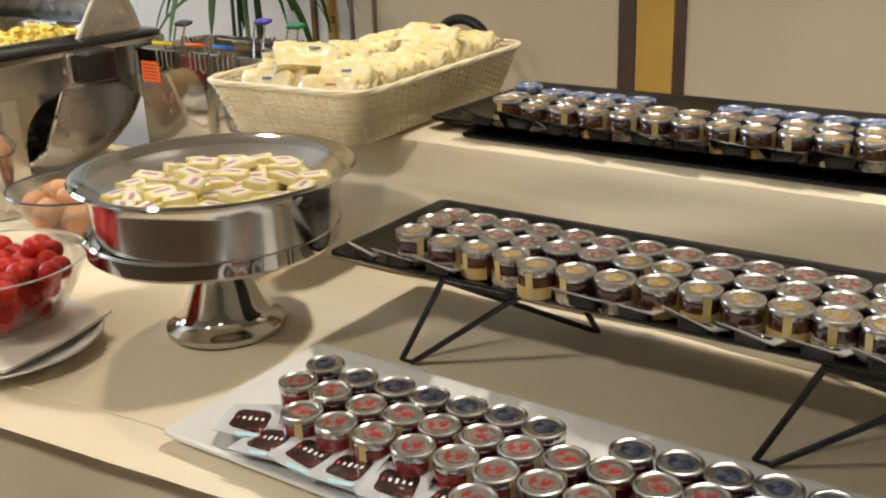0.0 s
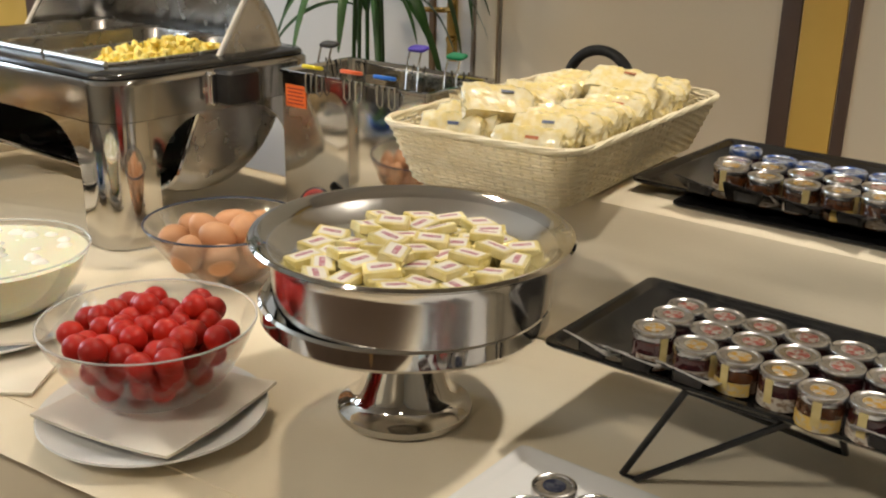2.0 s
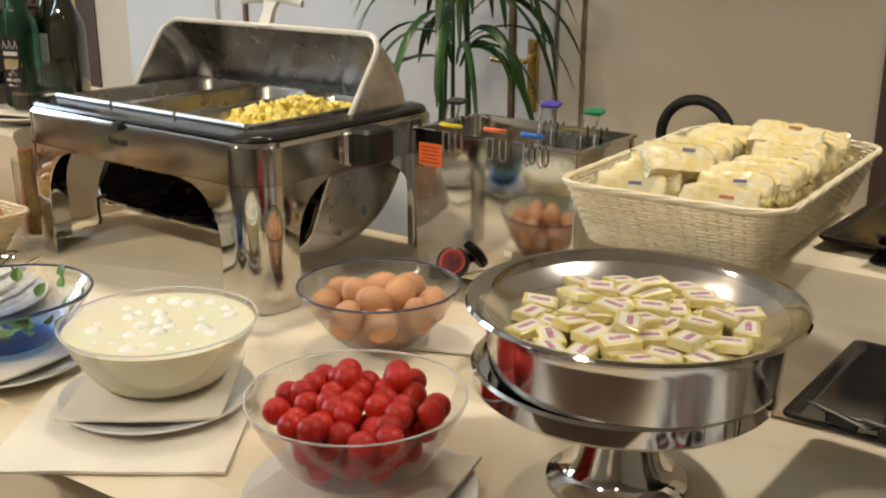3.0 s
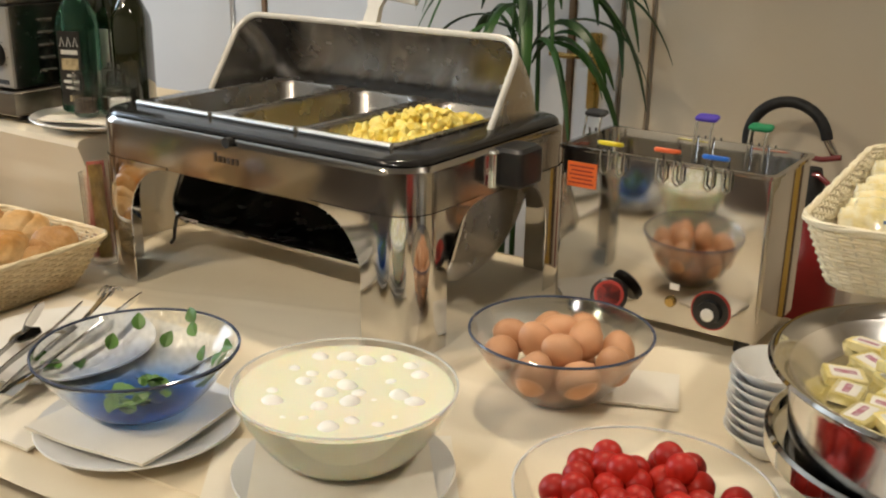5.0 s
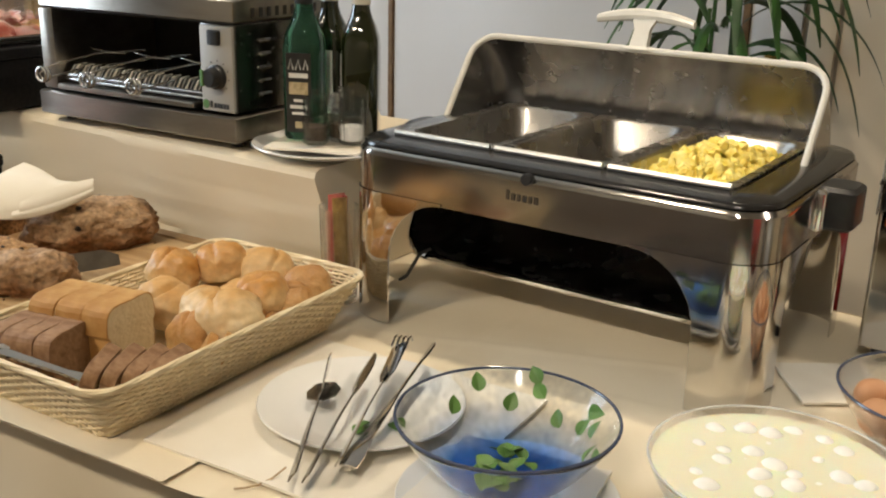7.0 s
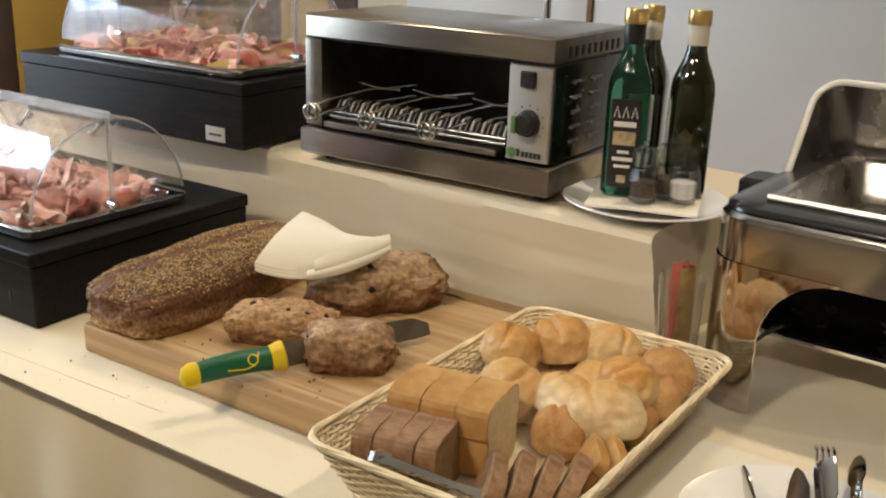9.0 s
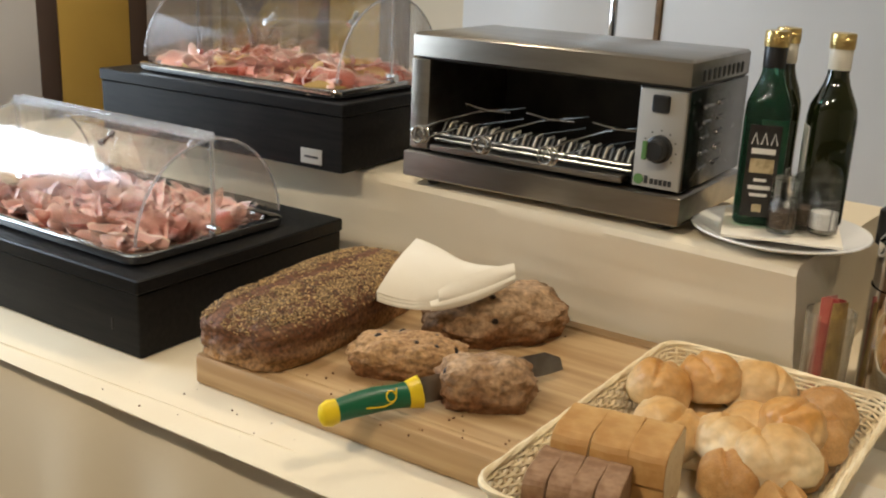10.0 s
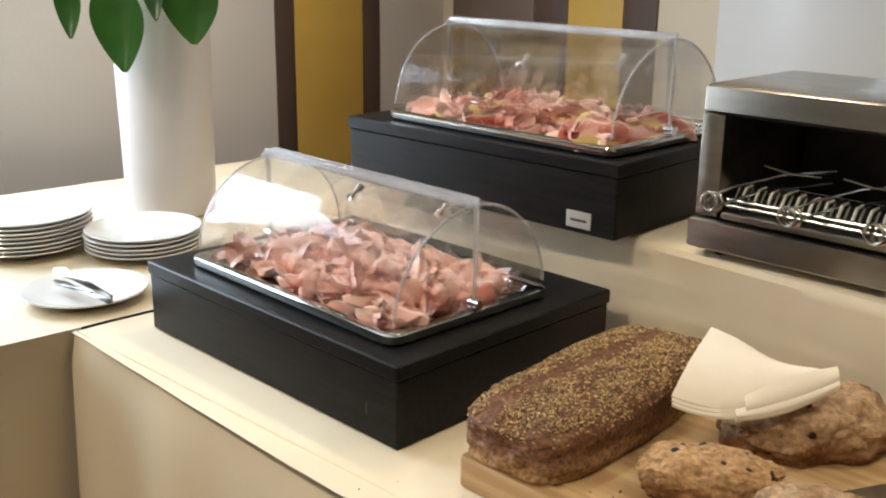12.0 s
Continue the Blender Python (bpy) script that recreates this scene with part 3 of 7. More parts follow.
def toaster():
    X0, X1, Y0, Y1, Z0, Z1 = -2.405, -1.921, 1.592, 1.80, 0.950, 1.19
    t = thing("toaster_oven", "brushed steel open-fronted toaster with wire racks on the raised step", "toaster", pose(-2.1485, 1.592, 0.003, 0, 0, 3.8) @ Matrix.Diagonal((0.95, 1.19, 0.998, 1)) @ pose(2.1465, -1.592, 0))
    ox0, ox1, oz0, oz1 = -2.369, -2.0, 1.006, 1.15
    bm = bmesh.new()

    def add(x0, x1, y0, y1, z0, z1, b=0.0015):
        slab(bm, x1 - x0, y1 - y0, z0, z1, b, b, (x0 + x1) / 2, (y0 + y1) / 2, 2)
    add(X0, X1, Y0, Y1, oz1, Z1, 0.004)
    add(X0, ox0, Y0, Y1, oz0, oz1)
    part("housing", bm, M["steel_soft"], t)
    bm = bmesh.new()
    add(X0 - 0.006, X1 + 0.006, Y0 - 0.008, Y1, Z0 + 0.010, oz0 - 0.003, 0.003)
    part("base", bm, M["steel_soft"], t)
    bm = bmesh.new()
    add(ox1 + 0.001, X1, Y0 + 0.004, Y1, oz0, oz1)
    part("side_panel", bm, M["dark_steel"], t)
    bm = bmesh.new()
    add(ox0, ox1, Y1 - 0.004, Y1 - 0.001, oz0, oz1)
    part("back_lining", bm, M["oven_dark"], t, "dark oven back")
    bm = bmesh.new()
    add(ox0, ox1, Y0 + 0.02, Y1 - 0.005, oz0 - 0.002, oz0 + 0.001)
    part("floor_lining", bm, M["oven_dark"], t, "dark oven floor")
    bm = bmesh.new()
    add(ox0, ox1, Y0 + 0.01, Y1 - 0.005, oz1 - 0.003, oz1 + 0.002)
    part("lining", bm, M["oven_dark"], t, "dark oven lining")
    bm = bmesh.new()
    add(ox1 + 0.004, X1 - 0.003, Y0 - 0.001, Y0 + 0.005, oz0 + 0.002, oz1 - 0.004, 0.0012)
    cp = part("control_panel", bm, M["panel_white"], t, "pale control panel")
    xm = (ox1 + X1) / 2
    bm = bmesh.new()
    slab(bm, 0.026, 0.008, -0.012, 0.012, 0.003, 0.002)
    k = part("switch", bm, M["black_plastic"], cp, "black rocker switch")
    k.location = (xm - 0.001, Y0 - 0.003, 1.128)
    bm = bmesh.new()
    loft(bm, [[Vector((r * math.cos(a), y, r * math.sin(a))) for a in [2 * math.pi * i / 28 for i in range(28)]] for r, y in ((0.020, 0), (0.0195, -0.006), (0.016, -0.008), (0.015, -0.018), (0.013, -0.020))])
    k = part("dial", bm, M["black_plastic"], cp, "black timer dial")
    k.location = (xm + 0.002, Y0 - 0.001, 1.065)
    bm = bmesh.new()
    slab(bm, 0.008, 0.003, -0.013, 0.013, 0.003, 0.001)
    k = part("dial_mark", bm, M["mark_green"], cp, "green mark")
    k.location = (xm - 0.011, Y0 - 0.0205, 1.065)
    for i in range(9):
        a = radians(-40 + 32 * i)
        bm = bmesh.new()
        slab(bm, 0.002, 0.0008, -0.0012, 0.0012, 0.0005, 0.0002)
        k = part("dial_tick", bm, M["mark_black"], cp)
        k.location = (xm + 0.002 + 0.026 * math.cos(a), Y0 - 0.0016, 1.065 + 0.026 * math.sin(a))
    bm = bmesh.new()
    for i, (q, h) in enumerate(((0, 0.011), (0.009, 0.008), (0.016, 0.008), (0.023, 0.008), (0.030, 0.008), (0.037, 0.008))):
        slab(bm, 0.0055, 0.0008, 0, h, 0.0008, 0.0002, q)
    k = part("maker_mark", bm, M["mark_black"], cp, "dark printed mark")
    k.location = (xm - 0.014, Y0 - 0.0016, 1.014)
    bm = bmesh.new()
    tube(bm, [(0, 0, 0), (0, -0.0008, 0)], 0.0075, 18)
    k = part("maker_badge", bm, M["mark_green"], cp, "green round mark")
    k.location = (xm - 0.026, Y0 - 0.0012, 1.019)
    # ventilation louvres on the end panel
    for r in range(5):
        for c in range(2):
            bm = bmesh.new()
            slab(bm, 0.006, 0.03, 0, 0.006, 0.002, 0.0025)
            k = part("louvre", bm, M["dark_steel"], t)
            k.location = (X1 + 0.001, Y0 + 0.06 + 0.055 * c, 1.03 + 0.022 * r)
    for i in range(9):
        bm = bmesh.new()
        slab(bm, 0.002, 0.008, 0, 0.016, 0.001, 0.0008)
        k = part("vent_slot", bm, M["oven_dark"], t)
        k.location = (X1, Y0 + 0.04 + 0.017 * i, 1.158)
    # heating grille and bread tongs
    for i in range(34):
        x = ox0 + 0.016 + (ox1 - ox0 - 0.03) * i / 33
        bm = bmesh.new()
        tube(bm, [(x, Y0 + 0.016, oz0 + 0.026), (x, Y0 + 0.026, oz0 + 0.042), (x, Y0 + 0.04, oz0 + 0.043)], 0.0024, 6)
        part("grille_bar", bm, M["heat_white"] if i % 2 else M["wire"], t)
    for z in (0.018, 0.026):
        bm = bmesh.new()
        tube(bm, [(ox0 + 0.006, Y0 + 0.012, oz0 + z), (ox1 - 0.006, Y0 + 0.012, oz0 + z)], 0.003, 8)
        part("rack_rail", bm, M["wire"], t)
    bm = bmesh.new()
    slab(bm, ox1 - ox0 - 0.02, 0.022, oz0 + 0.002, oz0 + 0.012, 0.003, 0.002, (ox0 + ox1) / 2, Y0 + 0.004)
    part("crumb_tray", bm, M["steel_soft"], t)
    for i in range(3):
        x = ox0 + 0.012 + 0.118 * i
        bm = bmesh.new()
        z = oz0 + 0.038
        tube(bm, [(x + 0.11, Y0 + 0.09, z + 0.032), (x + 0.06, Y0 + 0.03, z + 0.028), (x + 0.02, Y0 - 0.01, z + 0.014), (x + 0.004, Y0 - 0.03, z + 0.004), (x - 0.006, Y0 - 0.034, z - 0.006), (x, Y0 - 0.03, z - 0.014), (x + 0.01, Y0 - 0.02, z - 0.010), (x + 0.03, Y0 + 0.02, z), (x + 0.10, Y0 + 0.10, z + 0.012)], 0.0019, 7)
        tube(bm, arc((x - 0.002, Y0 - 0.034, z - 0.006), 0.0125, 0, 360, 20), 0.0022, 7)
        tube(bm, arc((x + 0.004, Y0 - 0.030, z - 0.006), 0.0125, 0, 360, 20), 0.0022, 7)
        part("bread_tong", bm, M["wire"], t, "bright wire bread tong")
        bm = bmesh.new()
        tube(bm, [(x + 0.03, Y0 + 0.04, z + 0.036), (x + 0.075, Y0 + 0.035, z + 0.032), (x + 0.11, Y0 + 0.05, z + 0.03)], 0.002, 6)
        part("tong_wire", bm, M["wire"], t)
    for x in (X0 + 0.03, X1 - 0.03):
        for y in (Y0 + 0.03, Y1 - 0.03):
            bm = bmesh.new()
            tube(bm, [(x, y, Z0 - 0.003), (x, y, Z0 + 0.012)], 0.012, 14)
            part("foot", bm, M["black_plastic"], t, "black rubber foot")
    return t


toaster()


# ---- ham displays ----
M["ham"] = material("cooked_ham", (0.82, 0.53, 0.46), (0.74, 0.41, 0.35), 30, 0.35, bump=0.15, bscale=120, island=0.14, sss=0.15, contrast=(0.4, 0.7))
M["ham_raw"] = material("cured_ham", (0.52, 0.14, 0.10), (0.72, 0.36, 0.28), 30, 0.35, bump=0.2, bscale=120, island=0.16, contrast=(0.45, 0.62))
M["ham_fat"] = material("pale_ham_fat", (0.86, 0.72, 0.62), (0.84, 0.62, 0.52), 26, 0.4, island=0.08)
M["cheese"] = material("yellow_cheese", (0.82, 0.64, 0.30), (0.78, 0.58, 0.24), 10, 0.4)
M["label_white"] = material("white_paper", (0.82, 0.81, 0.77), (0.78, 0.76, 0.72), 30, 0.6)


def slices(bm, n, x0, x1, y0, y1, z0, heap, seed, raw=0.25, cheese=0.0):
    """Thin slices of ham, each folded over on itself and ruffled along its edge."""
    rnd = random.Random(seed)
    for i in range(n):
        x, y = rnd.uniform(x0, x1), rnd.uniform(y0, y1)
        ex = min((x - x0) / (x1 - x0), (x1 - x) / (x1 - x0), (y - y0) / (y1 - y0), (y1 - y) / (y1 - y0)) * 2
        c = Vector((x, y, z0 + heap * (0.1 + 0.9 * min(1, ex * 1.5)) * (0.25 + 0.75 * i / n) * rnd.uniform(0.7, 1.0)))
        flat = rnd.random() < 0.15
        L, W = rnd.uniform(0.034, 0.060), rnd.uniform(0.026, 0.043)
        lean = 0.25 if flat else 0.75
        turn = Euler((rnd.uniform(-lean, lean), rnd.uniform(-lean, lean), rnd.uniform(0, 6.3))).to_matrix()
        curl = rnd.uniform(0.2, 0.9) if flat else rnd.uniform(1.2, 3.2)
        amp, waves, ph = rnd.uniform(0.001, 0.0045), rnd.uniform(4, 8), rnd.uniform(0, 6)
        rows = []
        for a in range(17):
            u = -1 + a / 8
            wid = W * math.sqrt(max(0.05, 1 - (abs(u) ** 2.4) * 0.9))
            row = []
            for b in range(9):
                v = -1 + b / 4
                s = wid * v
                ang = curl * (v + 0.25)
                yy, zz = (math.sin(ang) / curl * wid, (1 - math.cos(ang)) / curl * wid)
                zz += amp * (0.3 + abs(v)) * math.sin(waves * u + ph + 2 * v) + 0.003 * noise.noise(Vector((u * 1.6, v * 1.6, i)))
                row.append(c + turn @ Vector((L * u * (0.8 + 0.15 * v), yy, zz - 0.3 * wid * (curl > 1))))
            rows.append(row)
        for row in rows:
            for p in row:
                p.z = max(p.z, z0 - 0.002 + 0.002 * noise.noise(p * 90))
        q = rnd.random()
        m = 3 if q < cheese else 1 if q < cheese + raw else 0
        before = len(bm.faces)
        loft(bm, rows, closed=False)
        bm.faces.ensure_lookup_table()
        for f in bm.faces[before:]:
            f.material_index = m
        if m == 3:
            continue
        # the fat rim along one side
        rim = [[r[-1], r[-1] + (r[-1] - r[-2]).normalized() * 0.003] for r in rows]
        before = len(bm.faces)
        loft(bm, rim, closed=False)
        bm.faces.ensure_lookup_table()
        for f in bm.faces[before:]:
            f.material_index = 2


def display(at, size, turn, dish_at, dish_turn, z, label, box_label, badge=False, slot=False):
    """A black plinth, and on it a steel dish of ham under a clear rolling hood."""
    (w, d), h = size, 0.116
    plinth = thing("display_plinth", box_label, "display stand", pose(at[0], at[1], z, 0, 0, turn))
    bm = bmesh.new()
    slab(bm, w - 0.006, d - 0.006, 0.0, h - 0.022, 0.003, 0.0015)
    part("body", bm, M["black_wood"], plinth)
    bm = bmesh.new()
    slab(bm, w, d, h - 0.0215, h, 0.004, 0.002)
    part("top", bm, M["black_wood"], plinth)
    if badge:
        bm = bmesh.new()
        slab(bm, 0.046, 0.0012, 0, 0.026, 0.001, 0.0004)
        k = part("badge", bm, M["panel_white"], plinth, "small white badge")
        k.location = (w / 2 - 0.068, -d / 2 + 0.002, 0.008)
        bm = bmesh.new()
        slab(bm, 0.03, 0.0006, 0, 0.004, 0.001, 0.0002)
        k = part("badge_line", bm, M["mark_black"], plinth, "grey bar")
        k.location = (w / 2 - 0.068, -d / 2 + 0.0014, 0.018)
    if slot:
        bm = bmesh.new()
        slab(bm, 0.003, 0.0012, 0, 0.018, 0.001, 0.0004)
        k = part("slot", bm, M["oven_dark"], plinth)
        k.location = (w / 2 - 0.06, -d / 2 + 0.0025, 0.03)
    W, D = 0.497, 0.313
    dish = thing("serving_dish", label, "food display", pose(dish_at[0], dish_at[1], z + h, 0, 0, dish_turn))
    bm = bmesh.new()
    loft(bm, [rr(W - 0.05, D - 0.05, 0.03, 0.0), rr(W - 0.004, D - 0.004, 0.02, 0.004), rr(W, D, 0.022, 0.008), rr(W, D, 0.022, 0.016), rr(W - 0.006, D - 0.006, 0.02, 0.018), rr(W - 0.034, D - 0.034, 0.03, 0.017), rr(W - 0.046, D - 0.046, 0.03, 0.006), rr(W - 0.06, D - 0.06, 0.03, 0.005)])
    part("dish", bm, M["steel"], dish)
    R, t = 0.150, 0.0025
    hx = W / 2 - 0.008
    # hood: two quarter shells, the front one inside the rear one
    for nm, a0, a1, rad, sh in (("hood_front", 176, 84, R - 0.004, 0.004), ("hood_rear", 96, 4, R, 0.0)):
        bm = bmesh.new()
        rings = []
        for i in range(25):
            a = radians(a0 + (a1 - a0) * i / 24)
            cs, sn = math.cos(a), math.sin(a)
            rings.append([Vector((x, rad * cs * 0.98, 0.018 + rad * sn)) for x in (-hx + sh, hx - sh)] + [Vector((x, (rad - t) * cs * 0.98, 0.018 + (rad - t) * sn)) for x in (hx - sh, -hx + sh)])
        loft(bm, rings)
        shell = part(nm, bm, M["acrylic"], dish, "clear plastic hood half")
        for sx in (-1, 1):
            bm = bmesh.new()
            x = sx * (hx - sh - 0.0005)
            prof = [(0.0, 0.018)] + [(rad * math.cos(radians(a0 + (a1 - a0) * i / 24)) * 0.98, 0.018 + (rad - t) * math.sin(radians(a0 + (a1 - a0) * i / 24))) for i in range(25)]
            for xx in (x, x - sx * t):
                bm.faces.new([bm.verts.new((xx, y, zz)) for y, zz in prof])
            part("hood_end", bm, M["acrylic"], shell)
            bm = bmesh.new()
            tube(bm, [(x, y, zz) for y, zz in prof[1:]], 0.0022, 6)
            part("hood_rib", bm, M["acrylic_highlight"], shell)
    for y in (-0.008, 0.008):
        bm = bmesh.new()
        slab(bm, 2 * hx, 0.003, 0.018 + R - 0.004, 0.018 + R + 0.007, 0.001, 0.0008, 0, y)
        part("hood_ridge", bm, M["acrylic_highlight"], dish)
    for sx in (-1, 1):
        bm = bmesh.new()
        slab(bm, 0.004, 0.008, 0.018, 0.018 + R, 0.002, 0.001, sx * (hx + 0.0025), 0.0)
        part("hood_seam", bm, M["acrylic_highlight"], dish)
        bm = bmesh.new()
        tube(bm, [(sx * (hx - 0.006), 0, 0.026), (sx * (hx + 0.012), 0, 0.026)], 0.007, 12)
        part("pivot", bm, M["chrome"], dish, "chrome pivot")
    for kx, ka in ((0.06, 38), (-0.17, 30)):
        u = Vector((0, math.cos(radians(ka)), math.sin(radians(ka))))
        o = Vector((kx, 0, 0.018)) + u * (R - 0.004)
        bm = bmesh.new()
        tube(bm, [o - u * 0.016, o - u * 0.010, o - u * 0.004, o + u * 0.004, o + u * 0.010, o + u * 0.018], 0.007, 12, taper=[0.9, 1.0, 0.5, 0.5, 1.0, 0.9])
        part("knob", bm, M["chrome"], dish, "small chrome knob")
    return dish


HAM = [M["ham"], M["ham_raw"], M["ham_fat"], M["cheese"]]
display((-2.807, 1.3146), (0.608, 0.443), 3.5, (-2.790, 1.285), 2.7, TABLE_Z, "dish of pink ham under a clear rolling hood", "black wooden display plinth at the table's end", slot=True)
bm = bmesh.new()
slices(bm, 230, -2.985, -2.585, 1.175, 1.395, 0.874, 0.040, 11, 0.07)
solid("sliced_ham", bm, HAM, "heap of folded pink cooked ham slices", "ham", kind="stuff")
display((-2.808, 1.722), (0.594, 0.445), 4.8, (-2.777, 1.680), 3.5, 0.951, "dish of ham and cheese under a clear rolling hood", "black wooden display plinth with a white badge on the raised step", badge=True)
bm = bmesh.new()
slices(bm, 170, -2.98, -2.575, 1.575, 1.785, 1.073, 0.020, 12, 0.45, 0.12)
solid("sliced_ham", bm, HAM, "folded slices of cured and cooked ham with pale cheese", "ham", kind="stuff")


# ---- wicker baskets ----
def basket(name, label, m, w, d, h, flare, pitch, row, mat, strand=0.0024, rc=0.03):
    b = thing(name, label, "basket", m)
    per = 2 * (w + d)
    n = 2 * int(per / pitch / 2)
    bm = bmesh.new()
    rows = int(h / row)
    for k in range(rows):
        f = (k + 0.5) / rows
        s = flare * f
        pts = perim_pts(w + 2 * s, d + 2 * s, rc + s * 0.5, 2 * n, z=h * f + 0.004)
        out = []
        for i, p in enumerate(pts):
            q = pts[(i + 1) % len(pts)] - pts[i - 1]
            nrm = Vector((q.y, -q.x, 0)).normalized()
            off = (0.0019, 0.0, -0.0019, 0.0)[(i + 2 * (k % 2)) % 4]
            out.append(p + nrm * off)
        tube(bm, out, strand, 5, loop=True)
    tagged(part("woven_side", bm, mat, b), kind="stuff")
    bm = bmesh.new()
    lo, hi = perim_pts(w, d, rc, n, z=0.003), perim_pts(w + 2 * flare, d + 2 * flare, rc + flare * 0.5, n, z=h + 0.004)
    for p, q in zip(lo, hi):
        tube(bm, [p, q], 0.0018, 5)
    tagged(part("stake_frame", bm, mat, b), kind="stuff")
    bm = bmesh.new()
    rim = perim_pts(w + 2 * flare + 0.004, d + 2 * flare + 0.004, rc + flare * 0.5, 220, z=h + 0.007)
    for ph in (0, 2.1, 4.2):
        out = []
        for i, p in enumerate(rim):
            q = rim[(i + 1) % 220] - rim[i - 1]
            nrm = Vector((q.y, -q.x, 0)).normalized()
            a = 2 * math.pi * 9 * i / 220 + ph
            out.append(p + nrm * 0.0017 * math.cos(a) + Vector((0, 0, 0.0017 * math.sin(a))))
        tube(bm, out, 0.0029, 6, loop=True)
    part("rim", bm, mat, b, "bound wicker rim")
    bm = bmesh.new()
    slab(bm, w, d, 0.0, 0.006, rc, 0.002)
    part("base", bm, mat, b)
    return b


basket("wicker_basket", "cream wicker basket heaped with wrapped rusks, on the raised step", pose(-0.474, 1.872, 0.934, 0, 0, 3.5), 0.222, 0.405, 0.070, 0.026, 0.0135, 0.0043, M["wicker"], 0.0020)
basket("bread_basket", "straw-coloured wicker basket of rolls and sliced bread", pose(-1.730, 1.279, TABLE_Z, 0, 0, 2.6), 0.208, 0.403, 0.074, 0.039, 0.0125, 0.0046, M["wicker_warm"], 0.0021, 0.012)


# ---- pastry stand, bowls and plates ----
stand = thing("cake_stand", "polished steel pedestal stand on the tablecloth", "cake stand", pose(-0.404, 1.466, TABLE_Z))
part("pedestal", lathe([(0, 0.004), (0.05, 0.004), (0.066, 0.0), (0.0725, 0.002), (0.0735, 0.005), (0.0725, 0.009), (0.067, 0.012), (0.060, 0.015), (0.0545, 0.020), (0.050, 0.028), (0.046, 0.037), (0.041, 0.049), (0.035, 0.062), (0.0295, 0.076), (0.026, 0.090), (0.026, 0.100), (0.031, 0.107), (0.045, 0.111), (0, 0.112)], 80), M["steel"], stand)
part("disc", lathe([(0, 0.112), (0.12, 0.112), (0.146, 0.114), (0.151, 0.119), (0.152, 0.136), (0.149, 0.139), (0.145, 0.136), (0.143, 0.128), (0, 0.126)], 72), M["steel"], stand)
bpan = thing("round_pan", "round steel pan with a wide rim, on the pedestal stand", "pan", pose(-0.394, 1.465, TABLE_Z + 0.1345))
part("pan_body", lathe([(0, 0.0), (0.136, 0.0), (0.142, 0.004), (0.146, 0.05), (0.148, 0.060), (0.150, 0.062), (0.146, 0.063), (0.142, 0.060), (0.128, 0.048), (0.120, 0.0445), (0, 0.0435)], 80), M["pan_bright"], bpan)
bm = bmesh.new()
loft(bm, [circ(r, z, 80) for r, z in ((0.1465, 0.0625), (0.150, 0.0615), (0.162, 0.066), (0.166, 0.070), (0.164, 0.073), (0.158, 0.0715))], loop=True)
part("pan_rim", bm, M["steel"], bpan, "wide polished rim")


def glass_bowl(name, label, x, y, z, R, H, rb, mat, t=0.003, p=0.55, rim_mat=None, n=64):
    b = thing(name, label, "bowl", pose(x, y, z))
    outer = [(rb + (R - rb) * f ** p, H * f) for f in [i / 14 for i in range(15)]]
    inner = [(max(r - t, 0.001), max(h, 0.005)) for r, h in outer]
    body = lathe([(0, 0.0015), (rb * 0.85, 0.0)] + outer + [(R, H + 0.0006)] + inner[::-1] + [(0, 0.005)], n)
    part("bowl_glass", body, mat, b)
    if rim_mat:
        bm = bmesh.new()
        tube(bm, circ(R - t / 2, H + 0.0015, n), t * 0.55, 8, loop=True)
        part("rim", bm, rim_mat, b, "rounded glass rim")
    return b


def plate(name, label, x, y, z, R, group="", mat=None):
    return solid(name, lathe([(0, 0.002), (R * 0.55, 0.002), (R * 0.6, 0.0), (R * 0.66, 0.002), (R * 0.97, 0.014), (R, 0.0165), (R * 0.99, 0.0185), (R * 0.95, 0.0175), (R * 0.68, 0.007), (R * 0.6, 0.0055), (0, 0.0055)], 64),
                 mat or M["china"], label, "plate", pose(x, y, z), group)


def folded_napkin(name, label, x, y, z, s, rot, dip=0.0, layers=1):
    """A square napkin folded in layers, lightly sagging."""
    bm = bmesh.new()
    for k in range(layers):
        rows = []
        for i in range(15):
            row = []
            for j in range(15):
                u, v = (-1 + i / 7), (-1 + j / 7)
                r2 = u * u + v * v
                zz = 0.0028 * k + 0.0012 * noise.noise(Vector((u * 2.5 + k, v * 2.5, x * 7))) + dip * max(0, r2 - 0.5)
                row.append(Vector((s * u * (1 - 0.02 * k), s * v * (1 - 0.015 * k), zz)))
            rows.append(row)
        low = [[p - Vector((0, 0, 0.0034)) for p in r] for r in rows]
        loft(bm, rows, closed=False)
        loft(bm, low, closed=False)
        edge = [r[0] for r in rows] + rows[-1][1:] + [r[-1] for r in rows[-2::-1]] + rows[0][-2:0:-1]
        loft(bm, [edge, [p - Vector((0, 0, 0.0034)) for p in edge]], cap0=False, cap1=False)
    bmesh.ops.remove_doubles(bm, verts=bm.verts, dist=1e-6)
    return solid(name, bm, M["napkin"], label, "napkin", pose(x, y, z + 0.0016, 0, 0, rot))


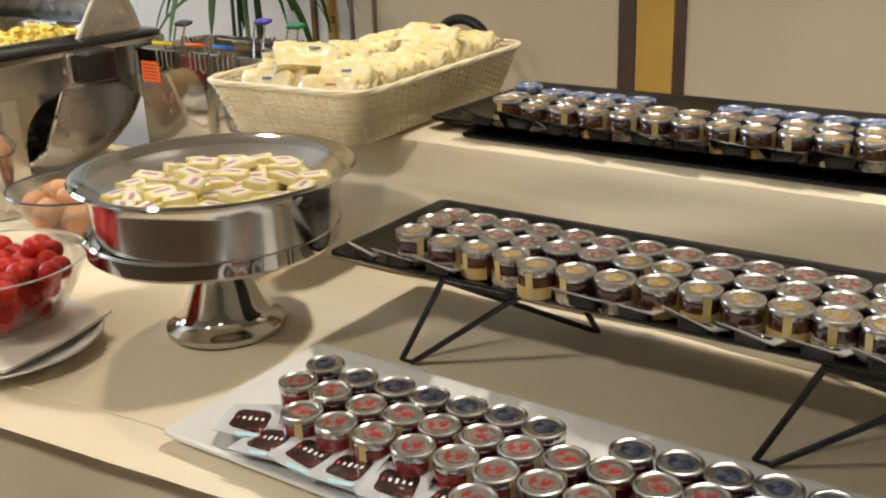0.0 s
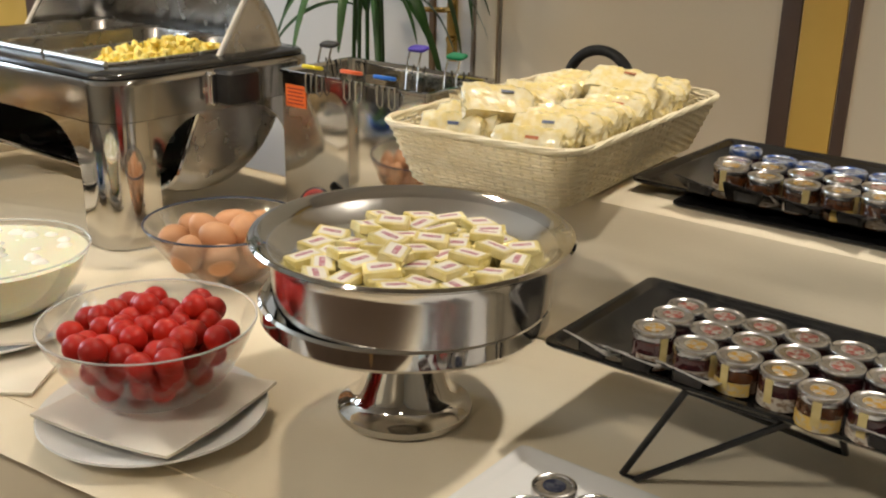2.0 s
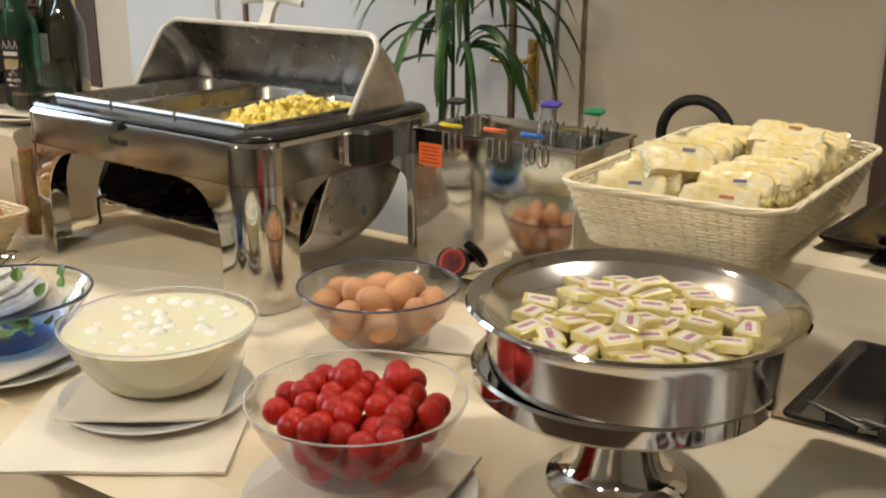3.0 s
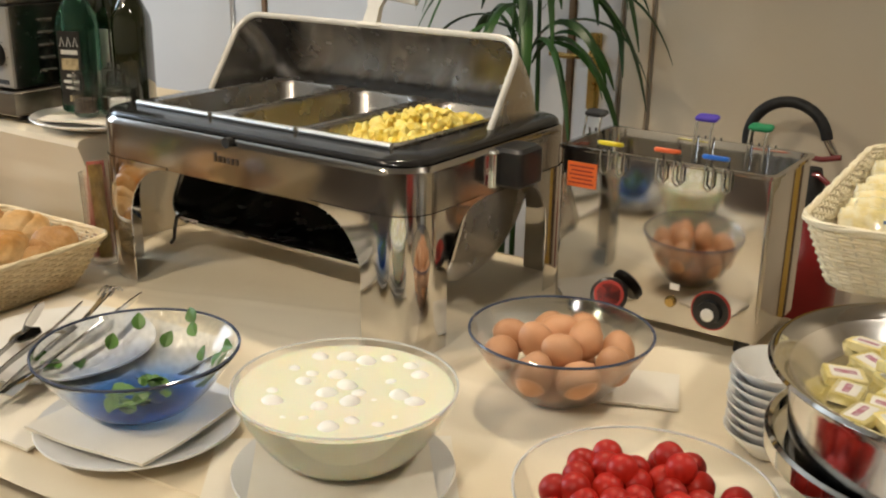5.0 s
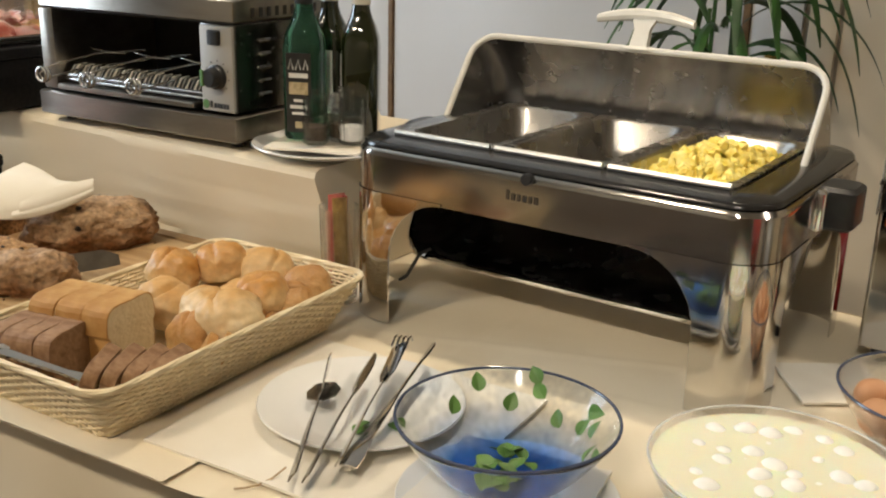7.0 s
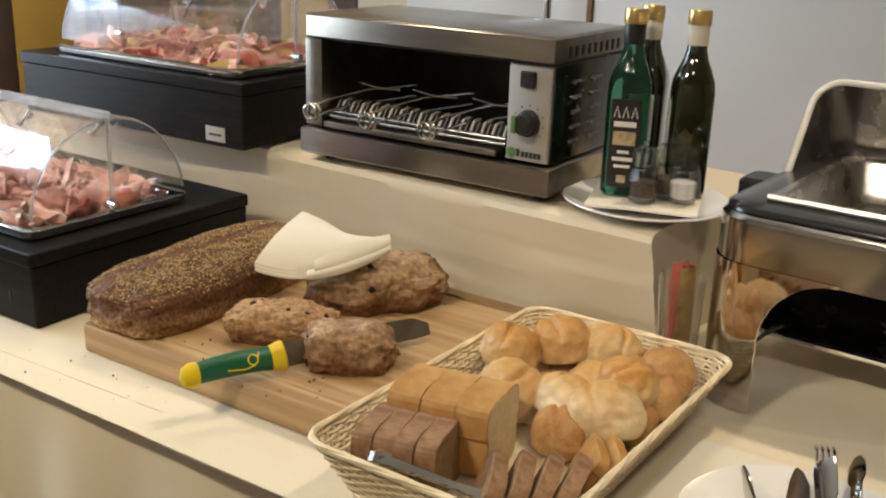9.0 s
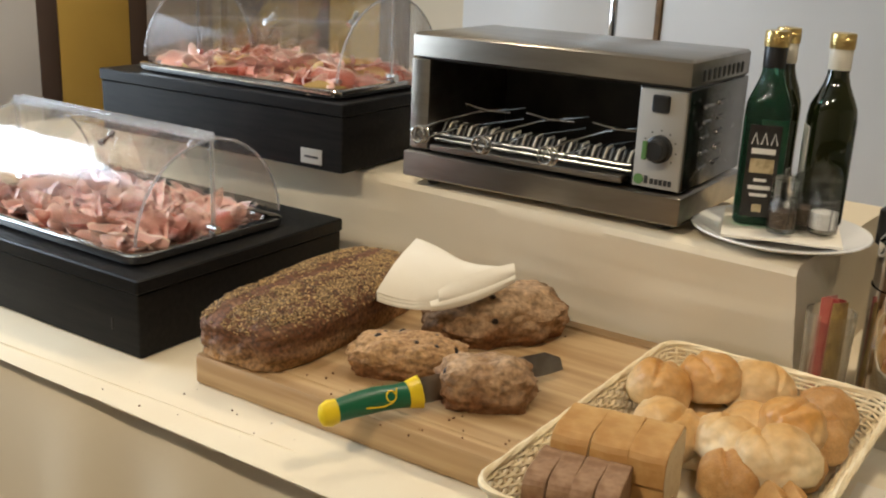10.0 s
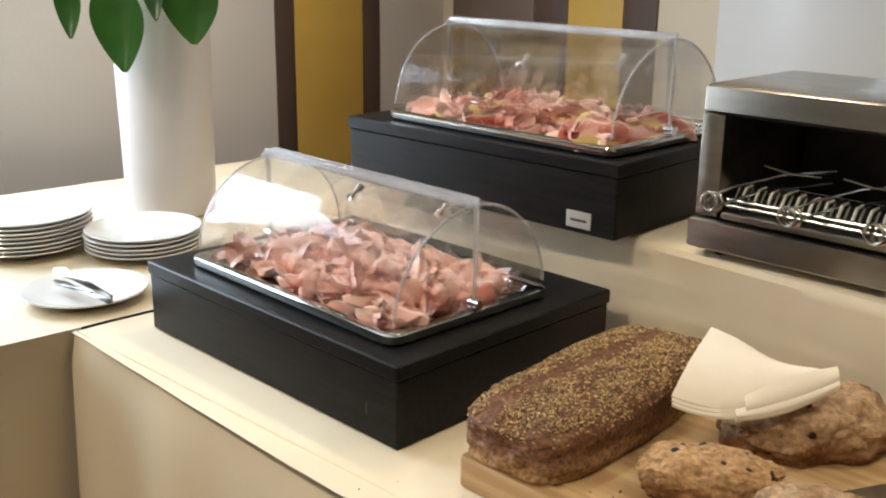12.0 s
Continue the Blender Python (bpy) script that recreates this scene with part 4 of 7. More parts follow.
M["blue_glass"] = by_height(material("blue_swirl_glass", (0.90, 0.95, 1.0), None, 14, 0.01, trans=1.0, ior=1.2), (0.07, 0.28, 0.80), (0.93, 0.96, 0.98), 0.002, 0.044, 0.35, 26)
M["clear_rim"] = material("clear_glass_rim", (0.96, 0.97, 0.96), None, 10, 0.05, trans=0.6, ior=1.08, spec=0.6)
M["rim_dark"] = material("dark_blue_glass", (0.06, 0.075, 0.12), None, 10, 0.08, spec=0.6)
plate("plate", "white china plate under the tomato bowl", -0.585, 1.275, TABLE_Z, 0.118, "plates under bowls")
folded_napkin("napkin", "cream napkin folded on a plate under the tomatoes", -0.585, 1.280, TABLE_Z + 0.0195, 0.088, 12, 0.004)
glass_bowl("glass_bowl", "clear glass bowl full of cherry tomatoes", -0.604, 1.290, TABLE_Z + 0.025, 0.112, 0.081, 0.050, M["bowl_clear"], 0.0022, rim_mat=M["clear_rim"])
plate("plate", "white china plate under the mozzarella bowl", -0.932, 1.288, TABLE_Z, 0.116, "plates under bowls")
folded_napkin("napkin", "cream napkin folded on a plate under the mozzarella", -0.934, 1.288, TABLE_Z + 0.0195, 0.092, 40, 0.003)
glass_bowl("glass_bowl", "clear glass bowl of small mozzarella balls in milky whey", -0.945, 1.307, TABLE_Z + 0.021, 0.118, 0.078, 0.052, M["bowl_clear"], 0.0022, rim_mat=M["clear_rim"], p=0.5)
plate("plate", "white china plate under the blue bowl", -1.184, 1.232, TABLE_Z, 0.114, "plates under bowls")
folded_napkin("napkin", "cream napkin folded on a plate under the blue bowl", -1.185, 1.230, TABLE_Z + 0.0195, 0.084, 8, 0.003)
glass_bowl("glass_bowl", "blue swirled glass bowl holding a few remaining salad greens", -1.196, 1.245, TABLE_Z + 0.025, 0.1145, 0.071, 0.048, M["blue_glass"], rim_mat=M["rim_dark"], p=0.7)
glass_bowl("glass_bowl", "smoke-tinted glass bowl of brown boiled eggs", -0.849, 1.597, TABLE_Z + 0.004, 0.113, 0.082, 0.045, M["thin_glass"], rim_mat=M["rim_dark"], p=0.7)


# ---- egg boiler ----
def egg_boiler():
    X0, X1, Y0, Y1, Z1 = -0.993, -0.688, 1.845, 2.012, 1.003
    b = thing("egg_boiler", "polished steel egg boiler with hanging wire baskets", "egg boiler", pose(0, 0, 0))
    cx, cy, w, d = (X0 + X1) / 2, (Y0 + Y1) / 2, X1 - X0, Y1 - Y0
    bm = bmesh.new()
    loft(bm, [rr(w, d, 0.006, 0.772, 3, cx, cy), rr(w, d, 0.006, Z1 - 0.006, 3, cx, cy), rr(w + 0.008, d + 0.008, 0.008, Z1 - 0.004, 3, cx, cy), rr(w + 0.008, d + 0.008, 0.008, Z1, 3, cx, cy), rr(w - 0.006, d - 0.006, 0.012, Z1, 3, cx, cy), rr(w - 0.008, d - 0.008, 0.012, Z1 - 0.006, 3, cx, cy), rr(w - 0.03, d - 0.03, 0.03, 0.86, 3, cx, cy)])
    part("tank", bm, M["steel"], b)
    for x in (X0 + 0.025, X1 - 0.025):
        for y in (Y0 + 0.025, Y1 - 0.025):
            bm = bmesh.new()
            tube(bm, [(x, y, TABLE_Z - 0.001), (x, y, 0.773)], 0.011, 14)
            part("foot", bm, M["black_plastic"], b, "black rubber foot")
    bm = bmesh.new()
    slab(bm, 0.046, 0.0012, 0, 0.036, 0.001, 0.0004)
    st = part("sticker", bm, M["orange_sticker"], b, "orange warning sticker")
    st.location = (X0 + 0.035, Y0 - 0.0008, 0.945)
    for i in range(5):
        bm = bmesh.new()
        slab(bm, 0.038 - 0.005 * (i % 2), 0.0006, 0, 0.0022, 0.0005, 0.0002)
        k = part("sticker_line", bm, M["sticker_red"], st, "dark red bar")
        k.location = (0.0, -0.0008, 0.005 + 0.006 * i)
    # dial, lamp and switch
    bm = bmesh.new()
    loft(bm, [[Vector((r * math.cos(a), y, r * math.sin(a))) for a in [2 * math.pi * i / 28 for i in range(28)]] for r, y in ((0.028, 0), (0.028, -0.001))])
    k = part("dial_plate", bm, M["sticker_red"], b, "red and black dial plate")
    k.location = (-0.752, Y0 - 0.0005, 0.806)
    bm = bmesh.new()
    loft(bm, [[Vector((r * math.cos(a), y, r * math.sin(a))) for a in [2 * math.pi * i / 28 for i in range(28)]] for r, y in ((0.0255, 0), (0.0255, -0.0015), (0.017, -0.002), (0.016, -0.010), (0.010, -0.012))])
    q = part("dial", bm, M["black_plastic"], k, "black thermostat dial")
    q.location = (0, -0.001, 0)
    bm = bmesh.new()
    loft(bm, [[Vector((r * math.cos(a), y, r * math.sin(a))) for a in [2 * math.pi * i / 20 for i in range(20)]] for r, y in ((0.009, 0), (0.009, -0.002), (0.007, -0.003))])
    q = part("dial_cap", bm, M["label_white"], k, "white dial cap")
    q.location = (0, -0.013, -0.002)
    bm = bmesh.new()
    loft(bm, [[Vector((r * math.cos(a), y, r * math.sin(a))) for a in [2 * math.pi * i / 20 for i in range(20)]] for r, y in ((0.008, 0), (0.008, -0.003), (0.006, -0.006))])
    k = part("indicator", bm, M["brass"], b, "small brass fitting")
    k.location = (-0.81, Y0 - 0.0005, 0.806)
    bm = bmesh.new()
    slab(bm, 0.014, 0.001, 0, 0.009, 0.0005, 0.0003)
    k = part("small_label", bm, M["label_white"], b, "small white label")
    k.location = (-0.806, Y0 - 0.0008, 0.824)
    # hanging egg holders, each a wire with a coloured tab
    for x, y, col, zt in ((-0.915, Y0, "yellow", 0.008), (-0.832, Y0, "orange", 0.010), (-0.765, Y0, "blue", 0.010), (-0.845, Y1, "violet", 0.026), (-0.765, Y1, "green", 0.022), (-1.0, Y1 - 0.05, "black", 0.022)):
        s = 1 if y < cy else -1
        tall = zt > 0.015
        bm = bmesh.new()
        for o in (-0.012, 0.012):
            tube(bm, [(x + o, y + s * 0.02, Z1 - 0.07), (x + o, y + s * 0.012, Z1 + (zt if not tall else -0.002)), (x + o, y + s * 0.004, Z1 + zt)], 0.0017, 6)
            tube(bm, [(x + o, y - s * 0.006, Z1 + 0.002), (x + o, y - s * 0.009, Z1 - 0.006), (x + o, y - s * 0.008, Z1 - 0.026), (x + o + 0.006, y - s * 0.007, Z1 - 0.032), (x + o + 0.011, y - s * 0.007, Z1 - 0.026), (x + o + 0.011, y - s * 0.006, Z1 + 0.003)], 0.0017, 6)
        hold = part("egg_holder", bm, M["wire"], b, "bright wire egg holder")
        bm = bmesh.new()
        slab(bm, 0.034, 0.022, -0.003, 0.003, 0.006, 0.0015)
        k = part("tab", bm, M["tab_" + col], hold, col + " plastic tab")
        k.location = (x, y - s * 0.004, Z1 + zt + 0.004)
        k.rotation_euler = (radians(-12 * s), 0, 0)
    return b


M["orange_sticker"] = material("orange_sticker", (0.90, 0.20, 0.05), (0.85, 0.17, 0.04), 20, 0.4)
M["sticker_red"] = material("dark_red_print", (0.42, 0.04, 0.03), None, 20, 0.5)
M["brass"] = material("brass", (0.72, 0.52, 0.20), (0.6, 0.42, 0.15), 14, 0.2, 1.0)
for nm, c in (("yellow", (0.80, 0.68, 0.03)), ("orange", (0.85, 0.16, 0.05)), ("blue", (0.02, 0.16, 0.65)), ("violet", (0.08, 0.05, 0.42)), ("green", (0.01, 0.20, 0.08)), ("black", (0.02, 0.02, 0.02))):
    M["tab_" + nm] = material(nm + "_plastic", c, None, 12, 0.35)
egg_boiler()

# ---- trays ----
def tray(name, label, m, w, d, h, mat, lip=0.006, r=0.012):
    bm = bmesh.new()
    loft(bm, [rr(w - 0.05, d - 0.05, r, 0), rr(w - 0.006, d - 0.006, r, h - 0.006), rr(w, d, r, h - 0.003), rr(w - 0.001, d - 0.001, r, h), rr(w - 0.012, d - 0.012, r, h), rr(w - 0.024, d - 0.024, r, h - lip), ])
    return solid(name, bm, mat, label, "tray", m)


tray("white_tray", "white rectangular tray of jam jars on the tablecloth", pose(0.145, 1.352, TABLE_Z, 0, 0, 0.8), 0.785, 0.236, 0.016, M["white_melamine"], 0.005, 0.008)
tray("black_tray", "black rectangular tray of jam jars on wire legs", pose(0.137, 1.613, 0.855, 0, 0, 0.6), 0.78, 0.232, 0.012, M["black_tray"], 0.004, 0.01)
tray("black_tray", "black rectangular tray of jam jars on the raised step", pose(0.063, 1.958, 0.938, 0, 0, -0.6), 0.80, 0.29, 0.012, M["black_tray"], 0.004, 0.01)
tray("black_tray", "black tray lying under the upper jam tray", pose(0.11, 1.91, 0.930, 0, 0, -0.6), 0.76, 0.24, 0.008, M["black_tray"], 0.003, 0.01)


def wire_leg(x):
    t = thing("tray_stand", "black wire folding stand under the jam tray", "stand", pose(x, 1.613, TABLE_Z), "wire stands")
    for path in ([(0.03, -0.10, 0.1045), (-0.02, -0.115, 0.003), (-0.005, -0.115, 0.003), (0.125, -0.10, 0.1045)],
                 [(0.03, -0.10, 0.1035), (0.125, -0.10, 0.1035), (0.125, 0.085, 0.1035), (0.03, 0.085, 0.1035), (0.03, -0.10, 0.1035)],
                 [(0.03, -0.098, 0.1035), (0.122, 0.065, 0.003), (0.135, 0.065, 0.003), (0.135, -0.02, 0.1035)],
                 [(0.03, 0.085, 0.1035), (-0.02, 0.10, 0.003), (-0.005, 0.10, 0.003), (0.125, 0.085, 0.1035)]):
        bm = bmesh.new()
        tube(bm, path, 0.0035, 8)
        part("wire_bar", bm, M["black_plastic"], t)
    return t


wire_leg(-0.135)
wire_leg(0.27)

# ---- bread board ----
M["board"] = material("beech_board", (0.52, 0.36, 0.19), (0.36, 0.22, 0.10), 5, 0.5, stretch=(0.5, 9, 9), bump=0.12, bscale=70, contrast=(0.38, 0.62))
bm = bmesh.new()
loft(bm, [rr(0.531, 0.442, 0.006, 0), rr(0.535, 0.446, 0.007, 0.003), rr(0.535, 0.446, 0.007, 0.037), rr(0.531, 0.442, 0.006, 0.04), rr(0.487, 0.398, 0.01, 0.04), rr(0.485, 0.396, 0.01, 0.0375), rr(0.471, 0.382, 0.01, 0.0365), rr(0.465, 0.376, 0.01, 0.0375), rr(0.463, 0.374, 0.01, 0.04)])
board = solid("bread_board", bm, M["board"], "thick wooden bread board with a juice groove", "cutting board", pose(-2.126, 1.356, TABLE_Z, 0, 0, 3.5))


# ---- jam jars ----
M["lid"] = material("silver_lid", (0.70, 0.69, 0.68), (0.58, 0.57, 0.56), 60, 0.24, 1.0, rvar=0.08, bscale=150)
M["lid_blue"] = material("blue_silver_lid", (0.06, 0.12, 0.34), (0.55, 0.58, 0.62), 120, 0.25, 0.6, contrast=(0.42, 0.62))
M["print_red"] = material("strawberry_print", (0.36, 0.035, 0.025), (0.24, 0.22, 0.20), 170, 0.3, 0.3, contrast=(0.48, 0.56), objvar=0.15)
M["print_navy"] = material("blueberry_print", (0.03, 0.035, 0.07), (0.16, 0.17, 0.19), 85, 0.25, 0.4, contrast=(0.45, 0.65))
M["print_gold"] = material("orange_print", (0.56, 0.32, 0.06), (0.50, 0.46, 0.38), 150, 0.25, 0.5, contrast=(0.44, 0.56), objvar=0.15)
M["print_dull"] = material("cherry_print", (0.36, 0.10, 0.08), (0.46, 0.42, 0.37), 150, 0.25, 0.5, contrast=(0.44, 0.56), objvar=0.15)
M["jam_red"] = material("strawberry_jam_in_glass", (0.14, 0.008, 0.008), (0.24, 0.016, 0.016), 60, 0.06, coat=1.0, spec=0.8)
M["jam_dark"] = material("dark_jam_in_glass", (0.035, 0.008, 0.012), (0.07, 0.015, 0.015), 60, 0.06, coat=1.0, spec=0.8)
M["jam_amber"] = material("amber_jam_in_glass", (0.10, 0.032, 0.008), (0.055, 0.018, 0.006), 60, 0.06, coat=1.0, spec=0.8)
M["paper_cream"] = material("cream_label", (0.56, 0.51, 0.43), (0.22, 0.15, 0.10), 190, 0.5, contrast=(0.46, 0.60))
M["paper_yellow"] = material("yellow_label", (0.62, 0.42, 0.10), (0.50, 0.44, 0.32), 150, 0.5, contrast=(0.45, 0.6))
M["paper_red"] = material("red_label", (0.38, 0.035, 0.035), (0.50, 0.36, 0.30), 170, 0.55, contrast=(0.55, 0.62))
JR = 0.0195


def jar(label, jam, lid_print, paper, lid="lid", seal=True):
    j = thing("jam_jar", label, "jam jar", None, "jam jars")
    part("jar", lathe([(0, 0.0), (0.0165, 0.0), (0.0182, 0.002), (0.0186, 0.006), (0.0186, 0.0325), (0.0178, 0.036), (0.0165, 0.038), (0, 0.0381)], 24), M[jam], j, "small glass jar filled with jam")
    lb = lathe([(JR - 0.0035, 0.0362), (JR - 0.0004, 0.0362), (JR, 0.0370), (JR, 0.0445), (JR - 0.0006, 0.0462), (JR - 0.0022, 0.0468), (JR - 0.0036, 0.0462), (JR - 0.0044, 0.0450), (0, 0.0450)], 28)
    lo = part("lid", lb, M[lid], j, "metal twist lid")
    bm = bmesh.new()
    loft(bm, [circ(0.0100, 0.0452, 24), circ(0.0098, 0.0457, 24)])
    part("lid_print", bm, M[lid_print], lo, "printed fruit motif")
    bm = bmesh.new()
    r = 0.0190
    cols = []
    for i in range(13):
        a = radians(-72 + 144 * i / 12)
        cols.append([Vector((r * math.sin(a), -r * math.cos(a), z)) for z in (0.004, 0.0125, 0.021)])
    loft(bm, cols, closed=False)
    part("label", bm, M[paper], j, "paper label")
    if seal:
        bm = bmesh.new()
        loft(bm, [[Vector((x, -y, z)) for x in (-0.0036, 0.0036)] for y, z in ((0.0197, 0.012), (0.0199, 0.030), (0.0203, 0.0362), (0.0203, 0.042))], closed=False)
        sl = part("seal", bm, M["paper_seal"], j, "pale yellow paper seal")
        sl.rotation_euler = (0, 0, 0.1)
    j.matrix_world = pose(0, 0, -5)
    return j


M["paper_seal"] = material("pale_yellow_paper", (0.66, 0.54, 0.25), (0.58, 0.46, 0.19), 90, 0.55)
KINDS = {
    "navy": jar("small jar of dark berry jam with a navy printed silver lid", "jam_dark", "print_navy", "paper_cream", seal=False),
    "red": jar("small jar of strawberry jam with a berry printed silver lid", "jam_red", "print_red", "paper_red"),
    "red2": jar("small jar of berry jam with a cream label and printed lid", "jam_dark", "print_red", "paper_cream"),
    "gold": jar("small jar of orange marmalade with a yellow label", "jam_amber", "print_gold", "paper_yellow"),
    "gold2": jar("small jar of apricot jam with a cream label", "jam_dark", "print_gold", "paper_cream"),
    "dull": jar("small jar of cherry jam with a dull red printed lid", "jam_dark", "print_dull", "paper_cream", seal=False),
    "plain": jar("small jar of honey with a silver lid", "jam_amber", "print_gold", "paper_cream"),
    "blue": jar("small jar with a blue and silver lid", "jam_dark", "lid_blue", "paper_cream", "lid_blue", seal=False),
}
used = set()


def jar_row(kinds, x0, y0, z, pitch, n, dy=0.0, skip=(), shift=None, seed=1):
    rnd = random.Random(seed)
    for i in range(n):
        if i in skip:
            continue
        k = kinds[rnd.randrange(len(kinds))]
        m = pose(x0 + pitch * i + rnd.uniform(-0.0012, 0.0012), y0 + dy * i + rnd.uniform(-0.0025, 0.0025) + (shift or {}).get(i, 0), z, 0, 0, rnd.uniform(-30, 85)) @ Matrix.Diagonal((1.03, 1.03, 0.86, 1))
        if k in used:
            copy_thing(KINDS[k], m)
        else:
            used.add(k)
            KINDS[k].matrix_world = m


jar_row(["navy"], -0.155, 1.374, 0.7615, 0.0415, 13, 0.0023, (7,), seed=2)
jar_row(["red", "red2"], -0.154, 1.332, 0.7615, 0.0412, 14, 0.0025, seed=3)
jar_row(["red", "red2", "red"], -0.115, 1.292, 0.7615, 0.0420, 13, 0.0024, seed=4)
jar_row(["red2", "gold"], 0.10, 1.258, 0.7615, 0.0425, 7, 0.0024, seed=14)
jar_row(["gold", "gold2", "gold2"], -0.146, 1.521, 0.8635, 0.0407, 15, 0.0006, (), {4: -0.014, 5: -0.012, 6: -0.008}, seed=5)
jar_row(["dull", "gold2", "dull"], -0.148, 1.561, 0.8635, 0.0404, 15, 0.0008, seed=6)
jar_row(["dull"], -0.152, 1.602, 0.8635, 0.0403, 15, 0.0006, seed=7)
jar_row(["plain", "gold", "gold2"], -0.214, 1.829, 0.9465, 0.0424, 15, -0.0002, seed=8)
jar_row(["plain", "dull"], -0.228, 1.872, 0.9465, 0.0428, 15, -0.0002, seed=9)
jar_row(["blue"], -0.233, 1.914, 0.9465, 0.0425, 15, 0.0, (5, 6), seed=10)
for k in KINDS:
    if k not in used:
        KINDS[k].matrix_world = pose(0.5, 1.602, 0.8635)

# small portion packs lying along the front of the white tray
M["pack_clear"] = material("clear_pack", (0.86, 0.87, 0.88), (0.80, 0.82, 0.84), 40, 0.1, trans=0.45, ior=1.25, coat=0.5)
M["pack_dark"] = material("dark_spread_foil", (0.03, 0.014, 0.012), (0.10, 0.022, 0.02), 60, 0.2, coat=0.6, contrast=(0.5, 0.6))
M["pack_blue"] = material("pale_blue_foil", (0.35, 0.62, 0.78), (0.5, 0.7, 0.8), 40, 0.3)


def pack(label, cup, foil, d=0.060, printed=True):
    p = thing("spread_pack", label, "portion pack", None, "portion packs")
    bm = bmesh.new()
    loft(bm, [rr(0.028, d - 0.030, 0.006, 0.0), rr(0.034, d - 0.025, 0.007, 0.009), rr(0.035, d - 0.024, 0.007, 0.0095)])
    part("cup", bm, M[foil], p, "dark filled cup")
    bm = bmesh.new()
    outer, inner = rr(0.056, d, 0.004, 0.0096), rr(0.034, d - 0.025, 0.006, 0.0096)
    loft(bm, [outer, [v + Vector((0, 0, 0.0011)) for v in outer], [v + Vector((0, 0, 0.0011)) for v in inner], inner], loop=True)
    for v in bm.verts:
        v.co.z += 0.0022 * noise.noise(v.co * 55) + 10 * v.co.x * v.co.y * 0.4
    part("rim", bm, M[cup], p, "crinkled rim")
    bm = bmesh.new()
    slab(bm, 0.036, d - 0.024, 0.0098, 0.0112, 0.008, 0.0006)
    fo = part("foil", bm, M[foil], p, "dark printed foil")
    if printed:
        for i in range(5):
            bm = bmesh.new()
            slab(bm, 0.0028, 0.005 if i != 2 else 0.007, 0.0113, 0.0117, 0.001, 0.0002, -0.013 + 0.0062 * i, 0.002)
            part("print_bar", bm, M["label_white" if i else "pack_red"], fo, "pale bar" if i else "red bar")
        bm = bmesh.new()
        slab(bm, 0.040, 0.006, 0.0112, 0.0118, 0.002, 0.0002, 0, -d / 2 + 0.004)
        part("blue_edge", bm, M["pack_blue"], p, "pale blue edge")
    return p


M["pack_red"] = material("red_print", (0.42, 0.03, 0.03), None, 40, 0.4)
first = pack("sealed portion pack of dark spread with a clear rim", "pack_clear", "pack_dark")
for i, (dx, rz, tip) in enumerate(((0, 35, 22), (0.044, 22, 16), (0.090, 14, 14), (0.138, 18, 18), (0.188, 30, 28), (0.243, 12, 14), (0.298, 20, 16))):
    m = pose(-0.172 + dx, 1.278 - 0.018 * (i > 0) + 0.0015 * i, 0.7655, tip * 0.25 - 4, (4, -5, 6, -3, 5, -4, 3)[i], rz - 10)
    if i:
        copy_thing(first, m)
    else:
        first.matrix_world = m

# the same kind of packs, set on edge along the fronts of the black trays
M["slip"] = material("white_foil_rim", (0.50, 0.49, 0.47), (0.34, 0.33, 0.31), 60, 0.3)
M["slip_dark"] = material("black_foil", (0.016, 0.015, 0.015), (0.03, 0.027, 0.025), 30, 0.25)
pale, dark = pack("dark portion pack with a white rim on the black tray", "slip", "slip_dark", 0.040, False), pack("black portion pack leaning on the upper tray", "slip_dark", "slip_dark", 0.040, False)
rnd = random.Random(12)
for i, x in enumerate((-0.196, -0.148, -0.098, 0.075, 0.128, 0.185, 0.240, 0.297, 0.352, 0.405)):
    m = pose(x, 1.4935 + rnd.uniform(-0.002, 0.002), 0.8690, -27 + rnd.uniform(-6, 6), rnd.uniform(-5, 5), rnd.uniform(-9, 3))
    if i:
        copy_thing(pale, m)
    else:
        pale.matrix_world = m
for i in range(9):
    m = pose(-0.238 + 0.058 * i, 1.797 + rnd.uniform(-0.003, 0.003), 0.9525, -24 + rnd.uniform(-14, 14), rnd.uniform(-7, 7), rnd.uniform(-14, 8))
    if i:
        copy_thing(dark, m)
    else:
        dark.matrix_world = m

# ---- butter pats in the round pan ----
M["foil_gold"] = material("pale_gold_foil", (0.74, 0.61, 0.20), (0.82, 0.73, 0.40), 60, 0.3, 0.35, bump=0.3, bscale=160, objvar=0.1)
M["pat_label"] = material("white_pat_label", (0.78, 0.74, 0.66), (0.74, 0.70, 0.62), 50, 0.4)
M["pat_print"] = material("crimson_print", (0.40, 0.12, 0.17), (0.55, 0.40, 0.42), 130, 0.45)
pat = thing("butter_pat", "foil-wrapped butter portion with a white label", "butter", None, "butter pats")
bm = bmesh.new()
slab(bm, 0.036, 0.025, 0, 0.0090, 0.0016, 0.0009)
for v in bm.verts:
    v.co.z += 0.0008 * noise.noise(v.co * 150)
part("wrapper", bm, M["foil_gold"], pat)
bm = bmesh.new()
slab(bm, 0.027, 0.018, 0.0090, 0.0095, 0.002, 0.0002)
lab = part("label", bm, M["pat_label"], pat, "white label")
bm = bmesh.new()
slab(bm, 0.020, 0.006, 0.0094, 0.0098, 0.0015, 0.0002, 0, 0.001)
part("print_bar", bm, M["pat_print"], lab, "crimson bar")
rnd = random.Random(21)
spots = []
